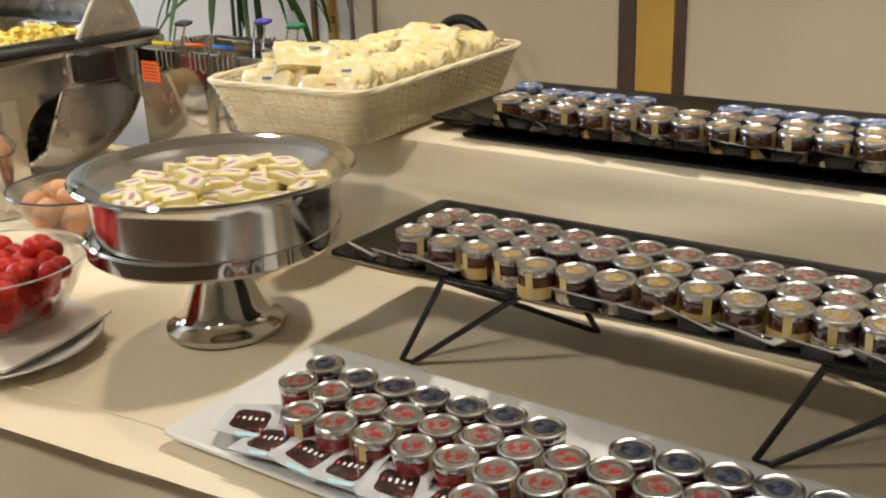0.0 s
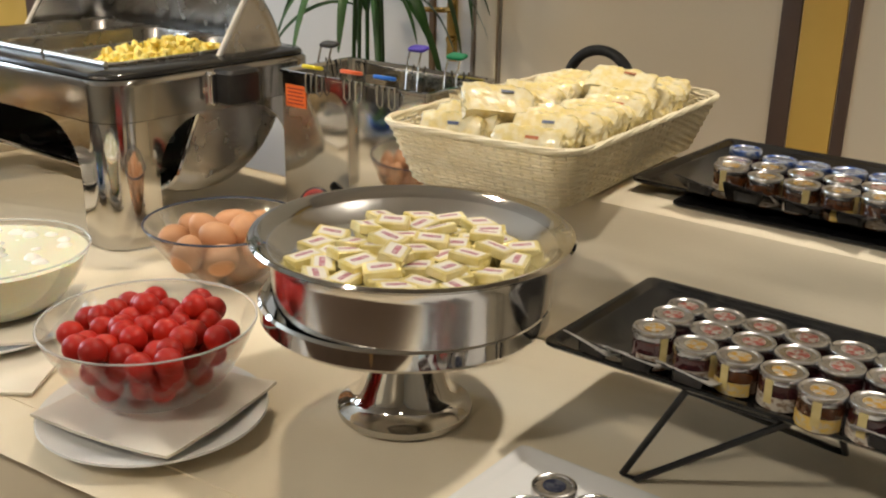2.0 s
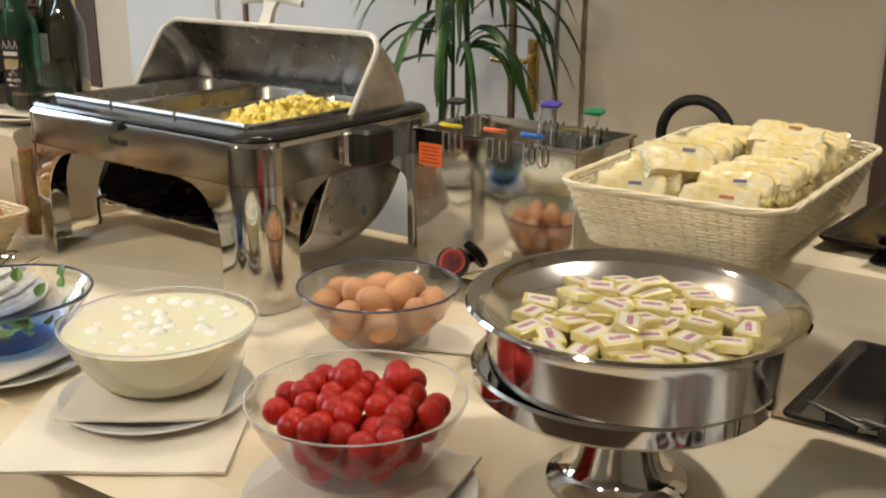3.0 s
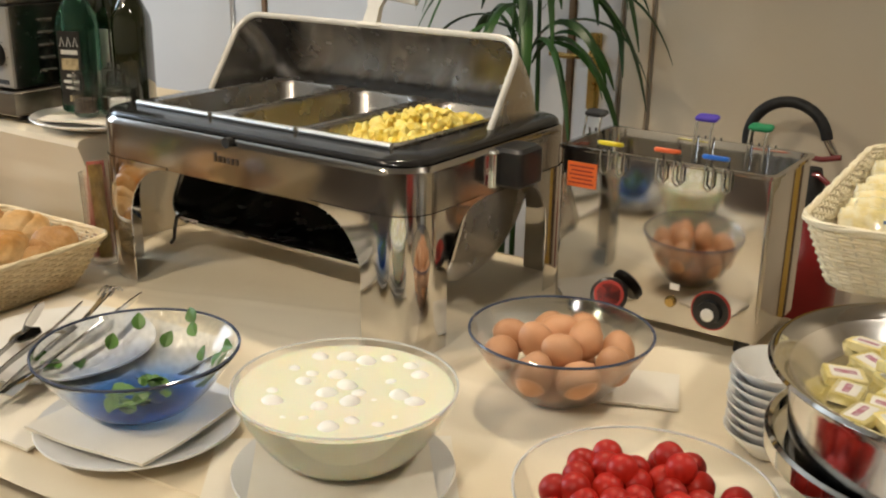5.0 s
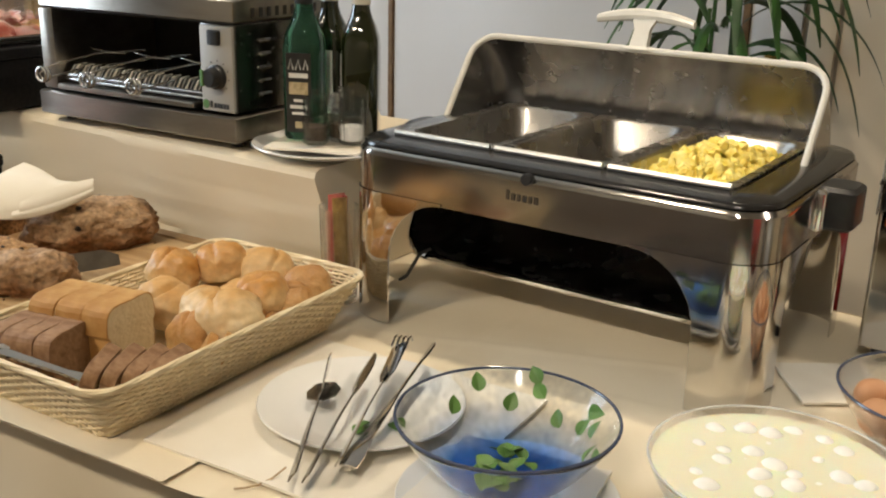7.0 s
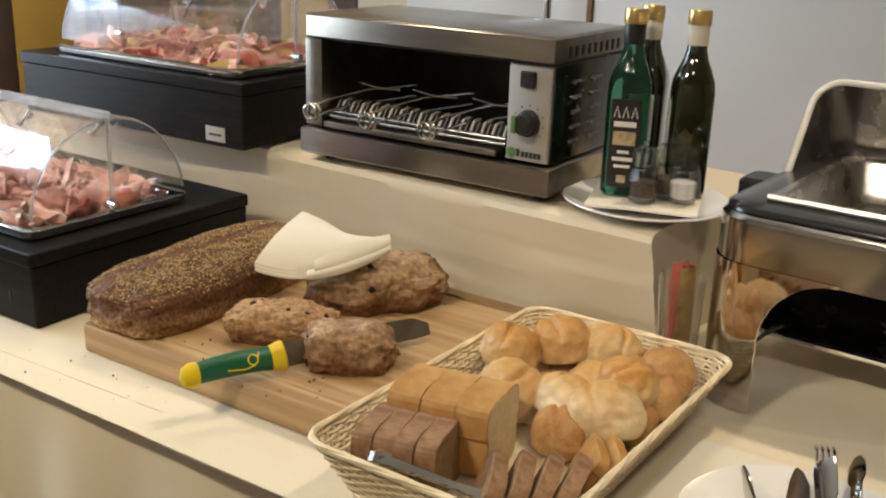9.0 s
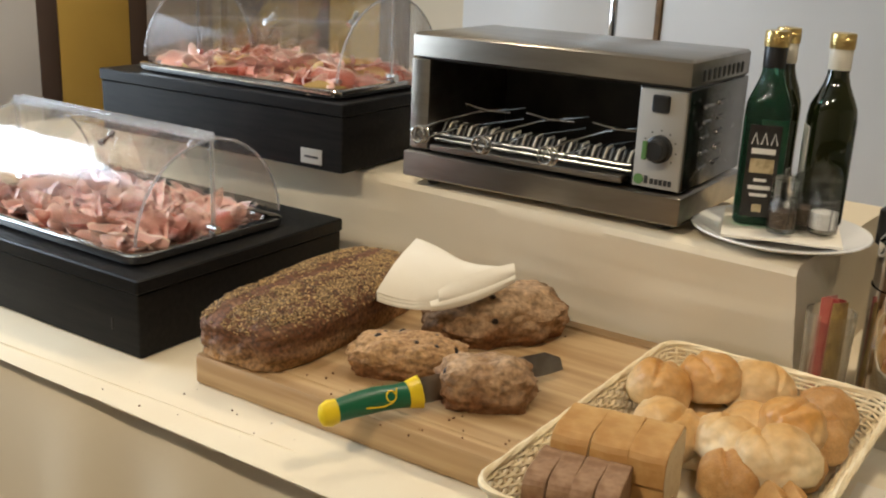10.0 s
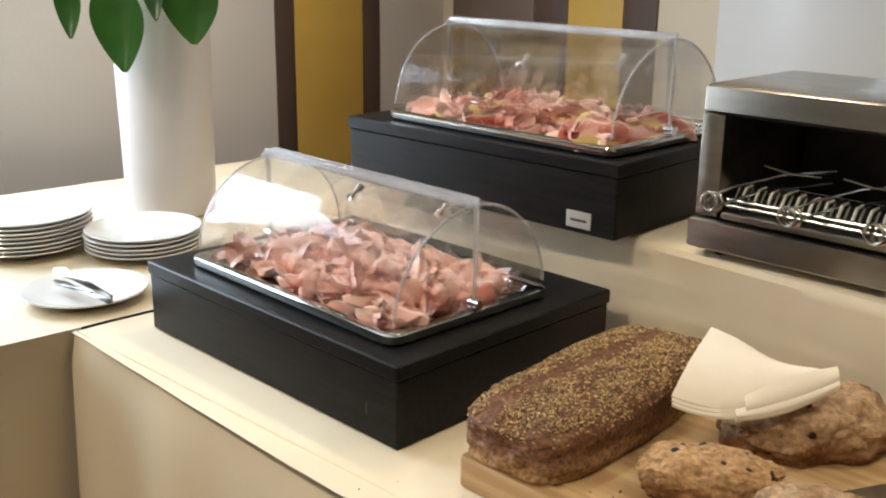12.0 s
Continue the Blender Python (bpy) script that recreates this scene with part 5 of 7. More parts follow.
for layer in range(3):
    tries, cnt = 0, (40, 15, 3)[layer]
    here = []
    while cnt and tries < 4000:
        tries += 1
        a, r = rnd.uniform(0, 6.283), (0.118 - 0.030 * layer) * math.sqrt(rnd.random())
        p = (r * math.cos(a), r * math.sin(a))
        if all((p[0] - q[0]) ** 2 + (p[1] - q[1]) ** 2 > 0.026 ** 2 for q in here):
            here.append(p)
            cnt -= 1
            spots.append((p[0], p[1], layer))
for i, (x, y, layer) in enumerate(spots):
    m = pose(-0.394 + x, 1.465 + y, TABLE_Z + 0.1345 + 0.0442 + 0.0085 * layer, rnd.uniform(-8, 8) * (1 + layer), rnd.uniform(-8, 8) * (1 + layer), rnd.uniform(0, 360))
    if i:
        copy_thing(pat, m)
    else:
        pat.matrix_world = m

# ---- wrapped rusks in the wicker basket ----
def blob(w, d, h, seed, rough=0.06, sub=4, power=2.4, scale=2.0):
    """A rounded loaf shape with an uneven skin, its flat base at z = 0."""
    bm = bmesh.new()
    bmesh.ops.create_icosphere(bm, subdivisions=sub, radius=1)
    for v in bm.verts:
        c = v.co.normalized()
        k = (abs(c.x) ** power + abs(c.y) ** power + abs(c.z) ** power) ** (-1 / power)
        c = c * k
        nn = noise.noise(c * scale + Vector((seed, 0, 0))) + 0.5 * noise.noise(c * scale * 2.3 + Vector((0, seed, 0))) + 0.22 * noise.noise(c * scale * 6 + Vector((0, 0, seed)))
        c *= 1 + rough * nn
        z = c.z * 0.62 + 0.38
        v.co = Vector((c.x * w / 2, c.y * d / 2, max(z, 0.0) * h))
    return bm



# wrapper film's sheen put into the rusk colour as whitish blotches
M["rusk"] = material("rusk_with_film_sheen", (0.82, 0.66, 0.28), (0.88, 0.80, 0.56), 60, 0.14, contrast=(0.40, 0.66), bump=0.5, bscale=90, coat=1.0, objvar=0.10, spec=0.7)
M["film"] = material("crinkled_clear_film", (0.95, 0.93, 0.86), (0.9, 0.88, 0.8), 40, 0.08, trans=1.0, ior=1.12, bump=0.8, bscale=55)
M["print_blue"] = material("blue_grey_print", (0.14, 0.17, 0.28), None, 40, 0.4)
M["print_rust"] = material("rust_print", (0.50, 0.16, 0.06), None, 40, 0.4)


def rusk(seed, pr):
    t = thing("rusk_packet", "clear-wrapped packet of yellow rusks", "rusks", None, "rusk packets")
    w, d, h = 0.088, 0.023, 0.046
    bm = blob(w, d, h, seed, 0.05, 5, 7.0, 3.0)
    for v in bm.verts:
        q = Vector((v.co.x * 60, v.co.y * 90, v.co.z * 60)) + Vector((seed, 0, 0))
        v.co *= 1 + 0.10 * (0.45 - abs(noise.noise(q))) + 0.06 * (0.4 - abs(noise.noise(q * 2.1)))
    bmesh.ops.translate(bm, verts=bm.verts, vec=(0, 0, -h / 2))
    part("rusk_block", bm, M["rusk"], t)
    for q in (-1, 1):
        bm = bmesh.new()
        rows = [[Vector((q * (w / 2 + 0.002 + 0.016 * k / 3), 0.004 * noise.noise(Vector((k, v * 3, seed))), (h / 2 - 0.008) * v)) for v in [-1 + i / 5 for i in range(11)]] for k in range(4)]
        loft(bm, rows, closed=False)
        part("film_end", bm, M["film"], t, "crimped film end")
    bm = bmesh.new()
    slab(bm, 0.017, 0.0008, 0.007, 0.011, 0.002, 0.0002, 0.01, -d / 2 - 0.003)
    part("print_bar", bm, M[pr], t, "printed bar")
    return t


R1, R2 = rusk(1.0, "print_blue"), rusk(5.0, "print_rust")
rnd = random.Random(8)
n = 0
turn = pose(-0.474, 1.872, 0.934, 0, 0, 3.5)
for col in range(2):
    for row in range(15):
        m = turn @ pose(-0.058 + 0.114 * col + rnd.uniform(-0.006, 0.006), -0.178 + 0.0255 * row + rnd.uniform(-0.004, 0.004), 0.066 + rnd.uniform(-0.004, 0.009), rnd.uniform(-42, -20), rnd.uniform(-5, 5), rnd.uniform(-6, 6))
        src = (R1, R2)[n % 2]
        if n < 2:
            src.matrix_world = m
        else:
            copy_thing(src, m)
        n += 1
for x, y, z, rx, ry, rz in ((-0.02, -0.135, 0.112, -52, 8, 50), (0.04, 0.09, 0.112, -60, 4, 6)):
    copy_thing((R1, R2)[n % 2], turn @ pose(x, y, z - 0.013, rx, ry, rz))
    n += 1

# ---- food in the bowls ----
M["tomato"] = material("cherry_tomato", (0.40, 0.012, 0.008), (0.48, 0.026, 0.012), 20, 0.40, spec=0.35, objvar=0.2)
M["egg_shell"] = material("brown_eggshell", (0.60, 0.32, 0.17), (0.54, 0.27, 0.13), 30, 0.5, bump=0.08, bscale=300, objvar=0.10)
M["whey"] = material("milky_whey", (0.82, 0.80, 0.62), (0.80, 0.78, 0.59), 12, 0.2, sss=1.0, glow=0.06)
M["mozzarella"] = material("white_mozzarella", (0.90, 0.89, 0.84), (0.87, 0.86, 0.80), 20, 0.3)


def ball(name, label, cat, mat, r, group, stretch=1.0, seed=0):
    bm = bmesh.new()
    bmesh.ops.create_uvsphere(bm, u_segments=20, v_segments=12, radius=r)
    for v in bm.verts:
        f = v.co.z / r
        v.co.z *= stretch
        if stretch > 1.1:
            v.co.xy *= 1 - 0.10 * f
        v.co *= 1 + 0.025 * (4 if seed else 1) * noise.noise(v.co / r * 0.9 + Vector((seed, 0, 0)))
    return solid(name, bm, mat, label, cat, None, group)


def pile(src, cx, cy, floor, R, H, rb, p, r, top, seed, lift=1.62, tilt=90):
    """Copies of a ball in hexagonal layers that fill a round bowl and heap up to the height top."""
    rnd = random.Random(seed)
    z, k, first_one = floor + r, 0, True
    while z < floor + top:
        f = min(max((z - floor) / H, 0.02), 1)
        rad = rb + (R - rb) * f ** p - r * 1.03
        if z > floor + H * 0.75:
            rad = min(rad, R * (1.0 - (z - floor - H * 0.75) / max(top - H * 0.75, 0.01) * 0.34) - r)
        step = r * 2.02
        ox, oy = (k % 2) * r, (k % 2) * r * 0.6
        i = -8
        while i <= 8:
            for j in range(-8, 9):
                x, y = ox + step * (j + 0.5 * (i % 2)), oy + step * 0.866 * i
                if x * x + y * y > rad * rad or rnd.random() < 0.04:
                    continue
                m = pose(cx + x + rnd.uniform(-0.35, 0.35) * r, cy + y + rnd.uniform(-0.35, 0.35) * r, z + rnd.uniform(-0.3, 0.45) * r, rnd.uniform(-tilt, tilt), rnd.uniform(-tilt, tilt), rnd.uniform(0, 360))
                if first_one:
                    src.matrix_world = m
                    first_one = False
                else:
                    copy_thing(src, m)
            i += 1
        z += r * lift
        k += 1


tom = ball("cherry_tomato", "shiny red cherry tomato in a glass bowl", "tomato", M["tomato"], 0.0142, "cherry tomatoes")
pile(tom, -0.604, 1.290, TABLE_Z + 0.031, 0.109, 0.081, 0.047, 0.55, 0.0148, 0.066, 3)
for x, y, z in ((-0.03, 0.02, 0.086), (0.012, 0.05, 0.087), (0.03, 0.0, 0.080), (-0.055, -0.02, 0.078), (0.0, -0.03, 0.079), (0.06, -0.02, 0.074), (-0.01, 0.075, 0.080)):
    copy_thing(tom, pose(-0.604 + x, 1.290 + y, TABLE_Z + 0.031 + z - 0.010, 30, 20, 80))
egg = ball("boiled_egg", "brown hen's egg in a glass bowl", "egg", M["egg_shell"], 0.0215, "boiled eggs", 1.27)
rnd = random.Random(9)
first_egg = True
for count, r, z, tilt in ((5, 0.034, 0.030, 80), (8, 0.0725, 0.058, 60), (4, 0.030, 0.076, 80)):
    for i in range(count):
        a = 2 * math.pi * (i + 0.3 * (count == 4)) / count + rnd.uniform(-0.1, 0.1)
        m = pose(-0.849 + r * math.cos(a), 1.597 + r * math.sin(a), TABLE_Z + z + rnd.uniform(-0.005, 0.006), rnd.uniform(-tilt, tilt), rnd.uniform(-tilt, tilt), rnd.uniform(0, 360))
        if first_egg:
            egg.matrix_world, first_egg = m, False
        else:
            copy_thing(egg, m)
wh = lathe([(0, 0.006)] + [((0.052 + (0.118 - 0.052) * f ** 0.5) - 0.0024, max(0.078 * f, 0.0055)) for f in [i / 12 * 0.93 for i in range(1, 13)]] + [(0, 0.078 * 0.93)], 56)
solid("whey", wh, M["whey"], "cloudy whey filling the mozzarella bowl", "whey", pose(-0.945, 1.307, TABLE_Z + 0.021), kind="stuff")
moz = ball("mozzarella_ball", "small white mozzarella ball floating in whey", "mozzarella", M["mozzarella"], 0.0140, "mozzarella balls", 0.85, 3)
rnd = random.Random(4)
pts = []
while len(pts) < 34:
    a, r = rnd.uniform(0, 6.283), 0.092 * math.sqrt(rnd.random())
    p = (r * math.cos(a), r * math.sin(a))
    if all((p[0] - q[0]) ** 2 + (p[1] - q[1]) ** 2 > 0.020 ** 2 for q in pts):
        pts.append(p)
for i, (x, y) in enumerate(pts):
    m = pose(-0.945 + x, 1.307 + y, TABLE_Z + 0.021 + 0.0700 + rnd.uniform(-0.013, -0.005), rnd.uniform(0, 360), rnd.uniform(0, 360), 0)
    if i:
        copy_thing(moz, m)
    else:
        moz.matrix_world = m

# salad leaves
M["leaf"] = material("salad_green", (0.07, 0.16, 0.03), (0.12, 0.24, 0.05), 60, 0.4, objvar=0.25, bump=0.3, bscale=200)


def leaf_mesh(L, W, bend, n=8, m=4):
    bm = bmesh.new()
    rows = []
    for i in range(n + 1):
        u = i / n
        wd = W * math.sin(math.pi * u ** 0.8) ** 0.8 if 0 < u < 1 else 0.0004
        rows.append([Vector((wd * v, L * u, -bend * L * u * u + abs(v) * wd * 0.35 + 0.0)) for v in [-1 + 2 * j / m for j in range(m + 1)]])
    loft(bm, rows, closed=False)
    return bm


sl = solid("salad_leaf", leaf_mesh(0.022, 0.0085, 0.15), M["leaf"], "small green salad leaf clinging to the blue bowl", "salad leaf", None, "salad leaves")
rnd = random.Random(6)
n = 0
for ang, f in ((100, 0.9), (95, 0.72), (140, 0.75), (165, 0.55), (60, 0.8), (40, 0.6), (55, 0.5), (20, 0.45), (120, 0.5), (75, 0.45), (10, 0.62)):
    r = 0.048 + 0.0665 * f ** 0.7 - 0.008
    a = radians(ang)
    m = pose(-1.196 + r * math.cos(a), 1.245 + r * math.sin(a), TABLE_Z + 0.025 + 0.071 * f, 0, 0, ang - 90) @ pose(0, 0, 0, 62, 0, 0) @ pose(0, 0, 0, 0, 0, rnd.uniform(-70, 70))
    if n:
        copy_thing(sl, m)
    else:
        sl.matrix_world = m
    n += 1
for i in range(22):
    a, r = rnd.uniform(0, 6.283), 0.034 * math.sqrt(rnd.random())
    copy_thing(sl, pose(-1.196 + r * math.cos(a), 1.245 + r * math.sin(a), TABLE_Z + 0.033 + rnd.uniform(0, 0.012), rnd.uniform(-25, 35), rnd.uniform(-30, 30), rnd.uniform(0, 360)))


# ---- bread ----
M["crust_seed"] = by_height(material("dark_rye_crust", (0.10, 0.04, 0.018), None, 95, 0.75, bump=0.9, bscale=70), (0.38, 0.22, 0.10), (0.15, 0.062, 0.028), 0.002, 0.034, 0.45, 36, (0.35, 1.45))
M["seeds"] = material("sesame_and_linseed", (0.42, 0.28, 0.12), (0.20, 0.12, 0.05), 200, 0.6, island=0.85)
M["crust_gold"] = by_height(material("golden_crust", (0.62, 0.36, 0.13), None, 14, 0.42, bump=0.08, bscale=160), (0.76, 0.58, 0.32), (0.52, 0.25, 0.060), 0.004, 0.046, 0.30, 26)
M["crust_pale"] = by_height(material("floury_crust", (0.74, 0.56, 0.32), None, 13, 0.55, bump=0.08, bscale=160), (0.78, 0.64, 0.40), (0.56, 0.31, 0.095), 0.014, 0.060, 0.55, 20)
M["crust_seeded"] = by_height(material("brown_seeded_crust", (0.56, 0.32, 0.12), None, 14, 0.5, bump=0.10, bscale=160), (0.62, 0.40, 0.18), (0.42, 0.21, 0.065), 0.004, 0.050, 0.5, 70)
M["crust_loaf"] = material("white_loaf_crust", (0.42, 0.21, 0.06), (0.56, 0.33, 0.12), 26, 0.65, bump=0.3, bscale=110, contrast=(0.4, 0.65))
M["crumb"] = material("white_crumb", (0.76, 0.64, 0.42), (0.70, 0.57, 0.35), 60, 0.85, bump=0.6, bscale=160)
M["rye"] = material("rye_crumb", (0.34, 0.21, 0.115), (0.24, 0.14, 0.07), 80, 0.85, bump=0.6, bscale=150)
M["rye_crust"] = material("rye_crust", (0.22, 0.115, 0.055), (0.36, 0.215, 0.12), 60, 0.7, bump=0.5, bscale=90)
M["walnut"] = by_height(material("floured_walnut_crust", (0.4, 0.3, 0.2), None, 24, 0.85, bump=1.0, bscale=110), (0.20, 0.085, 0.030), (0.47, 0.31, 0.18), 0.006, 0.062, 0.8, 26, (0.50, 1.25))
M["walnut_cut"] = by_height(material("torn_walnut_crumb", (0.4, 0.3, 0.2), None, 24, 0.85, bump=1.0, bscale=130), (0.22, 0.095, 0.035), (0.48, 0.29, 0.14), 0.004, 0.040, 0.8, 30, (0.50, 1.25))
M["raisin"] = material("raisin", (0.018, 0.010, 0.008), None, 30, 0.4)


seeded = thing("seeded_loaf", "long dark rye loaf crusted with seeds, on the board", "bread", pose(-2.340, 1.325, 0.7905, 0, 0, 7.5))
lw, ld, lh = 0.164, 0.405, 0.068
part("loaf", blob(lw, ld, lh, 3.0, 0.05, 6, 4.5), M["crust_seed"], seeded)
bm = bmesh.new()
rnd = random.Random(31)
made = 0
while made < 7000:
    x, y = rnd.uniform(-1, 1), rnd.uniform(-1, 1)
    if abs(x) ** 4.5 + abs(y) ** 4.5 > 0.97:
        continue
    if abs(x + 0.30 - 0.12 * math.sin(y * 3)) < 0.13 and rnd.random() < 0.92:
        continue
    if noise.noise(Vector((x * 3, y * 7, 4))) < -0.12 and rnd.random() < 0.75:
        continue
    c = Vector((x, y, 0))
    c.z = max(0.02, 1 - abs(x) ** 4.5 - abs(y) ** 4.5) ** (1 / 4.5)
    k = c / c.length
    nn = noise.noise(c * 2 + Vector((3.0, 0, 0))) + 0.5 * noise.noise(c * 4.6 + Vector((0, 3.0, 0))) + 0.22 * noise.noise(c * 12 + Vector((0, 0, 3.0)))
    c *= 1 + 0.05 * nn
    p = Vector((c.x * lw / 2, c.y * ld / 2, (c.z * 0.62 + 0.38) * lh + 0.0012))
    a, L, W = rnd.uniform(0, 6.3), rnd.uniform(0.0019, 0.0034), rnd.uniform(0.0010, 0.0015)
    u, v = Vector((math.cos(a), math.sin(a), rnd.uniform(-0.5, 0.3))), Vector((-math.sin(a), math.cos(a), 0))
    vs = [bm.verts.new(p + q) for q in (u * L, v * W, -u * L, -v * W, Vector((0, 0, W * 1.3)))]
    for i in range(4):
        bm.faces.new((vs[i], vs[(i + 1) % 4], vs[4]))
    made += 1
tagged(part("seed_crust", bm, M["seeds"], seeded, "scattered pale and dark seeds", smooth=False), kind="stuff")


def walnut_piece(label, m, w, d, h, seed, n, mat="walnut"):
    t = thing("walnut_bread", label, "bread", m)
    part("crust", blob(w, d, h, seed, 0.15, 5, 2.8, 2.6), M[mat], t)
    rnd = random.Random(int(seed * 10))
    for i in range(n):
        a, e = rnd.uniform(0, 6.283), rnd.uniform(0.25, 1.2)
        c = Vector((math.cos(a) * math.cos(e), math.sin(a) * math.cos(e), math.sin(e)))
        k = (abs(c.x) ** 2.6 + abs(c.y) ** 2.6 + abs(c.z) ** 2.6) ** (-1 / 2.6)
        c *= k * 0.93
        bm = bmesh.new()
        bmesh.ops.create_icosphere(bm, subdivisions=2, radius=rnd.uniform(0.0035, 0.0065))
        for v in bm.verts:
            v.co *= 1 + 0.3 * noise.noise(v.co * 200 + Vector((i, 0, 0)))
        r = part("raisin", bm, M["raisin"], t)
        r.location = (c.x * w / 2, c.y * d / 2, (c.z * 0.62 + 0.38) * h)
    return t


walnut_piece("half of a floured walnut and raisin loaf", pose(-2.135, 1.268, 0.7905, 0, 0, 32), 0.150, 0.080, 0.050, 1.7, 14, "walnut_cut")
walnut_piece("end piece of a dark floured walnut loaf", pose(-2.008, 1.262, 0.7905, 0, 0, 38), 0.120, 0.082, 0.058, 4.1, 3)
walnut_piece("large floured walnut and raisin loaf under a napkin", pose(-2.13, 1.455, 0.7905, 0, 0, 52), 0.20, 0.125, 0.074, 6.4, 12)

# bread knife
M["knife_green"] = material("green_plastic", (0.01, 0.12, 0.055), None, 20, 0.35)
M["knife_yellow"] = material("yellow_plastic", (0.82, 0.60, 0.02), None, 20, 0.35)
knife = thing("bread_knife", "bread knife with a green and yellow handle on the board", "knife", pose(-2.098, 1.066, 0.814, 0, -30, -20) @ Matrix.Scale(0.9, 4))


def bar(rings):
    bm = bmesh.new()
    loft(bm, [[Vector((hw * 1.15 * math.cos(a), y, zc + hh * 1.35 * math.sin(a))) for a in [2 * math.pi * i / 16 for i in range(16)]] for y, hw, hh, zc in rings])
    return bm


part("handle", bar([(0.022, 0.0095, 0.011, 0), (0.05, 0.0095, 0.012, 0.002), (0.08, 0.0095, 0.0125, 0.003), (0.11, 0.0095, 0.012, 0.001), (0.128, 0.0095, 0.013, 0)]), M["knife_green"], knife, "green handle")
part("end_cap", bar([(-0.002, 0.003, 0.004, -0.003), (0.002, 0.008, 0.010, -0.002), (0.012, 0.010, 0.013, -0.001), (0.0225, 0.0098, 0.0118, 0)]), M["knife_yellow"], knife, "yellow end cap")
part("collar", bar([(0.126, 0.0098, 0.0132, 0), (0.136, 0.0098, 0.015, 0), (0.146, 0.009, 0.0165, 0), (0.150, 0.004, 0.012, 0)]), M["knife_yellow"], knife, "yellow collar")
bm = bmesh.new()
tube(bm, arc((0.0108, 0.098, 0.002), 0.007, 0, 360, 18, (0, 1, 0), (0, 0, 1)), 0.0011, 6)
tube(bm, [(0.0108, 0.105, 0.002), (0.0108, 0.108, 0.011)], 0.0011, 6)
tube(bm, [(0.0104, 0.06, -0.006), (0.0102, 0.085, -0.009), (0.0106, 0.10, -0.006)], 0.001, 6)
part("emblem", bm, M["knife_yellow"], knife, "yellow looped emblem")
bm = bmesh.new()
loft(bm, [[Vector((x, y, z)) for x, z in ((-0.0009, hi), (0.0009, hi), (0.0002, lo), (-0.0002, lo))] for y, hi, lo in ((0.146, 0.018, -0.017), (0.25, 0.018, -0.017), (0.36, 0.015, -0.017), (0.385, 0.003, -0.015))])
part("blade", bm, M["steel_soft"], knife, "steel blade")

# napkin folded into a pocket, laid over the loaves
fan = thing("napkin", "cream napkin folded into a pocket over the loaves", "napkin")
CORNER, FRONT_LOW, TIP, CREST = Vector((-2.204, 1.282, 0.880)), Vector((-2.138, 1.335, 0.846)), Vector((-2.092, 1.440, 0.896)), Vector((-2.252, 1.424, 0.914))


def lower_edge(u):
    return CORNER * (1 - u) ** 2 + FRONT_LOW * 2 * u * (1 - u) + TIP * u * u


def cloth_sheet(name, rows, thick, label=""):
    bm = bmesh.new()
    low = [[p - Vector((0, 0, thick)) for p in r] for r in rows]
    loft(bm, rows, closed=False)
    loft(bm, low, closed=False)
    ring = [r[0] for r in rows] + rows[-1][1:] + [r[-1] for r in rows[-2::-1]] + rows[0][-2:0:-1]
    loft(bm, [ring, [p - Vector((0, 0, thick)) for p in ring]], cap0=False, cap1=False)
    bmesh.ops.remove_doubles(bm, verts=bm.verts, dist=1e-6)
    part(name, bm, M["napkin"], fan, label)


OUT = Vector((0.62, -0.55, 0.0))
for k in range(3):
    rows = []
    for i in range(25):
        u = i / 24
        e = lower_edge(u) + OUT * (0.003 * k) - Vector((0, 0, 0.0042 * k))
        top = CREST + (TIP - CREST) * (0.62 * u ** 1.3) + Vector((0.0, 0.0, 0.006 * math.sin(math.pi * u) - 0.016 * u - 0.0035 * k))
        bulge = 0.017 * (0.35 + 0.65 * math.sin(math.pi * (0.12 + 0.76 * u)))
        rows.append([e.lerp(top, v) + (OUT * 0.5 + Vector((0, 0, 0.9))) * bulge * math.sin(math.pi * v ** 0.85) + Vector((0, 0, 0.001 * noise.noise(Vector((u * 5, v * 4, k))))) for v in [j / 14 for j in range(15)]])
    cloth_sheet("fold", rows, 0.0028)
# the turned-up hem along its lower edge
for k in range(2):
    rows = []
    for i in range(17):
        f = i / 16
        u = 0.46 - 0.06 * k + (0.54 + 0.06 * k) * f
        wide = (0.010 + 0.024 * math.sin(math.pi * (0.15 + 0.72 * f))) * (1 - 0.4 * k)
        e = lower_edge(u) + OUT * (0.010 + 0.004 * k) - Vector((0, 0, 0.006 * k + 0.002))
        rows.append([e + Vector((-0.35, 0.35, 0.75)) * wide * v + OUT * 0.006 * math.sin(math.pi * v) for v in [j / 6 for j in range(7)]])
    cloth_sheet("hem", rows, 0.0026, "turned-up hem")

# rolls and slices in the bread basket
def roll(seed, mat, w, h, label):
    bm = blob(w, w * 0.9, h, seed, 0.11, 5, 2.3, 1.35)
    for v in bm.verts:
        # a baked crease across the crown
        line = v.co.x - 0.12 * w * math.sin(v.co.y / w * 4 + seed) - 0.06 * w
        v.co.z -= 0.11 * h * math.exp(-(line / (0.045 * w)) ** 2) * max(0.0, v.co.z / h)
    return solid("bread_roll", bm, mat, label, "bread roll", None, "bread rolls")


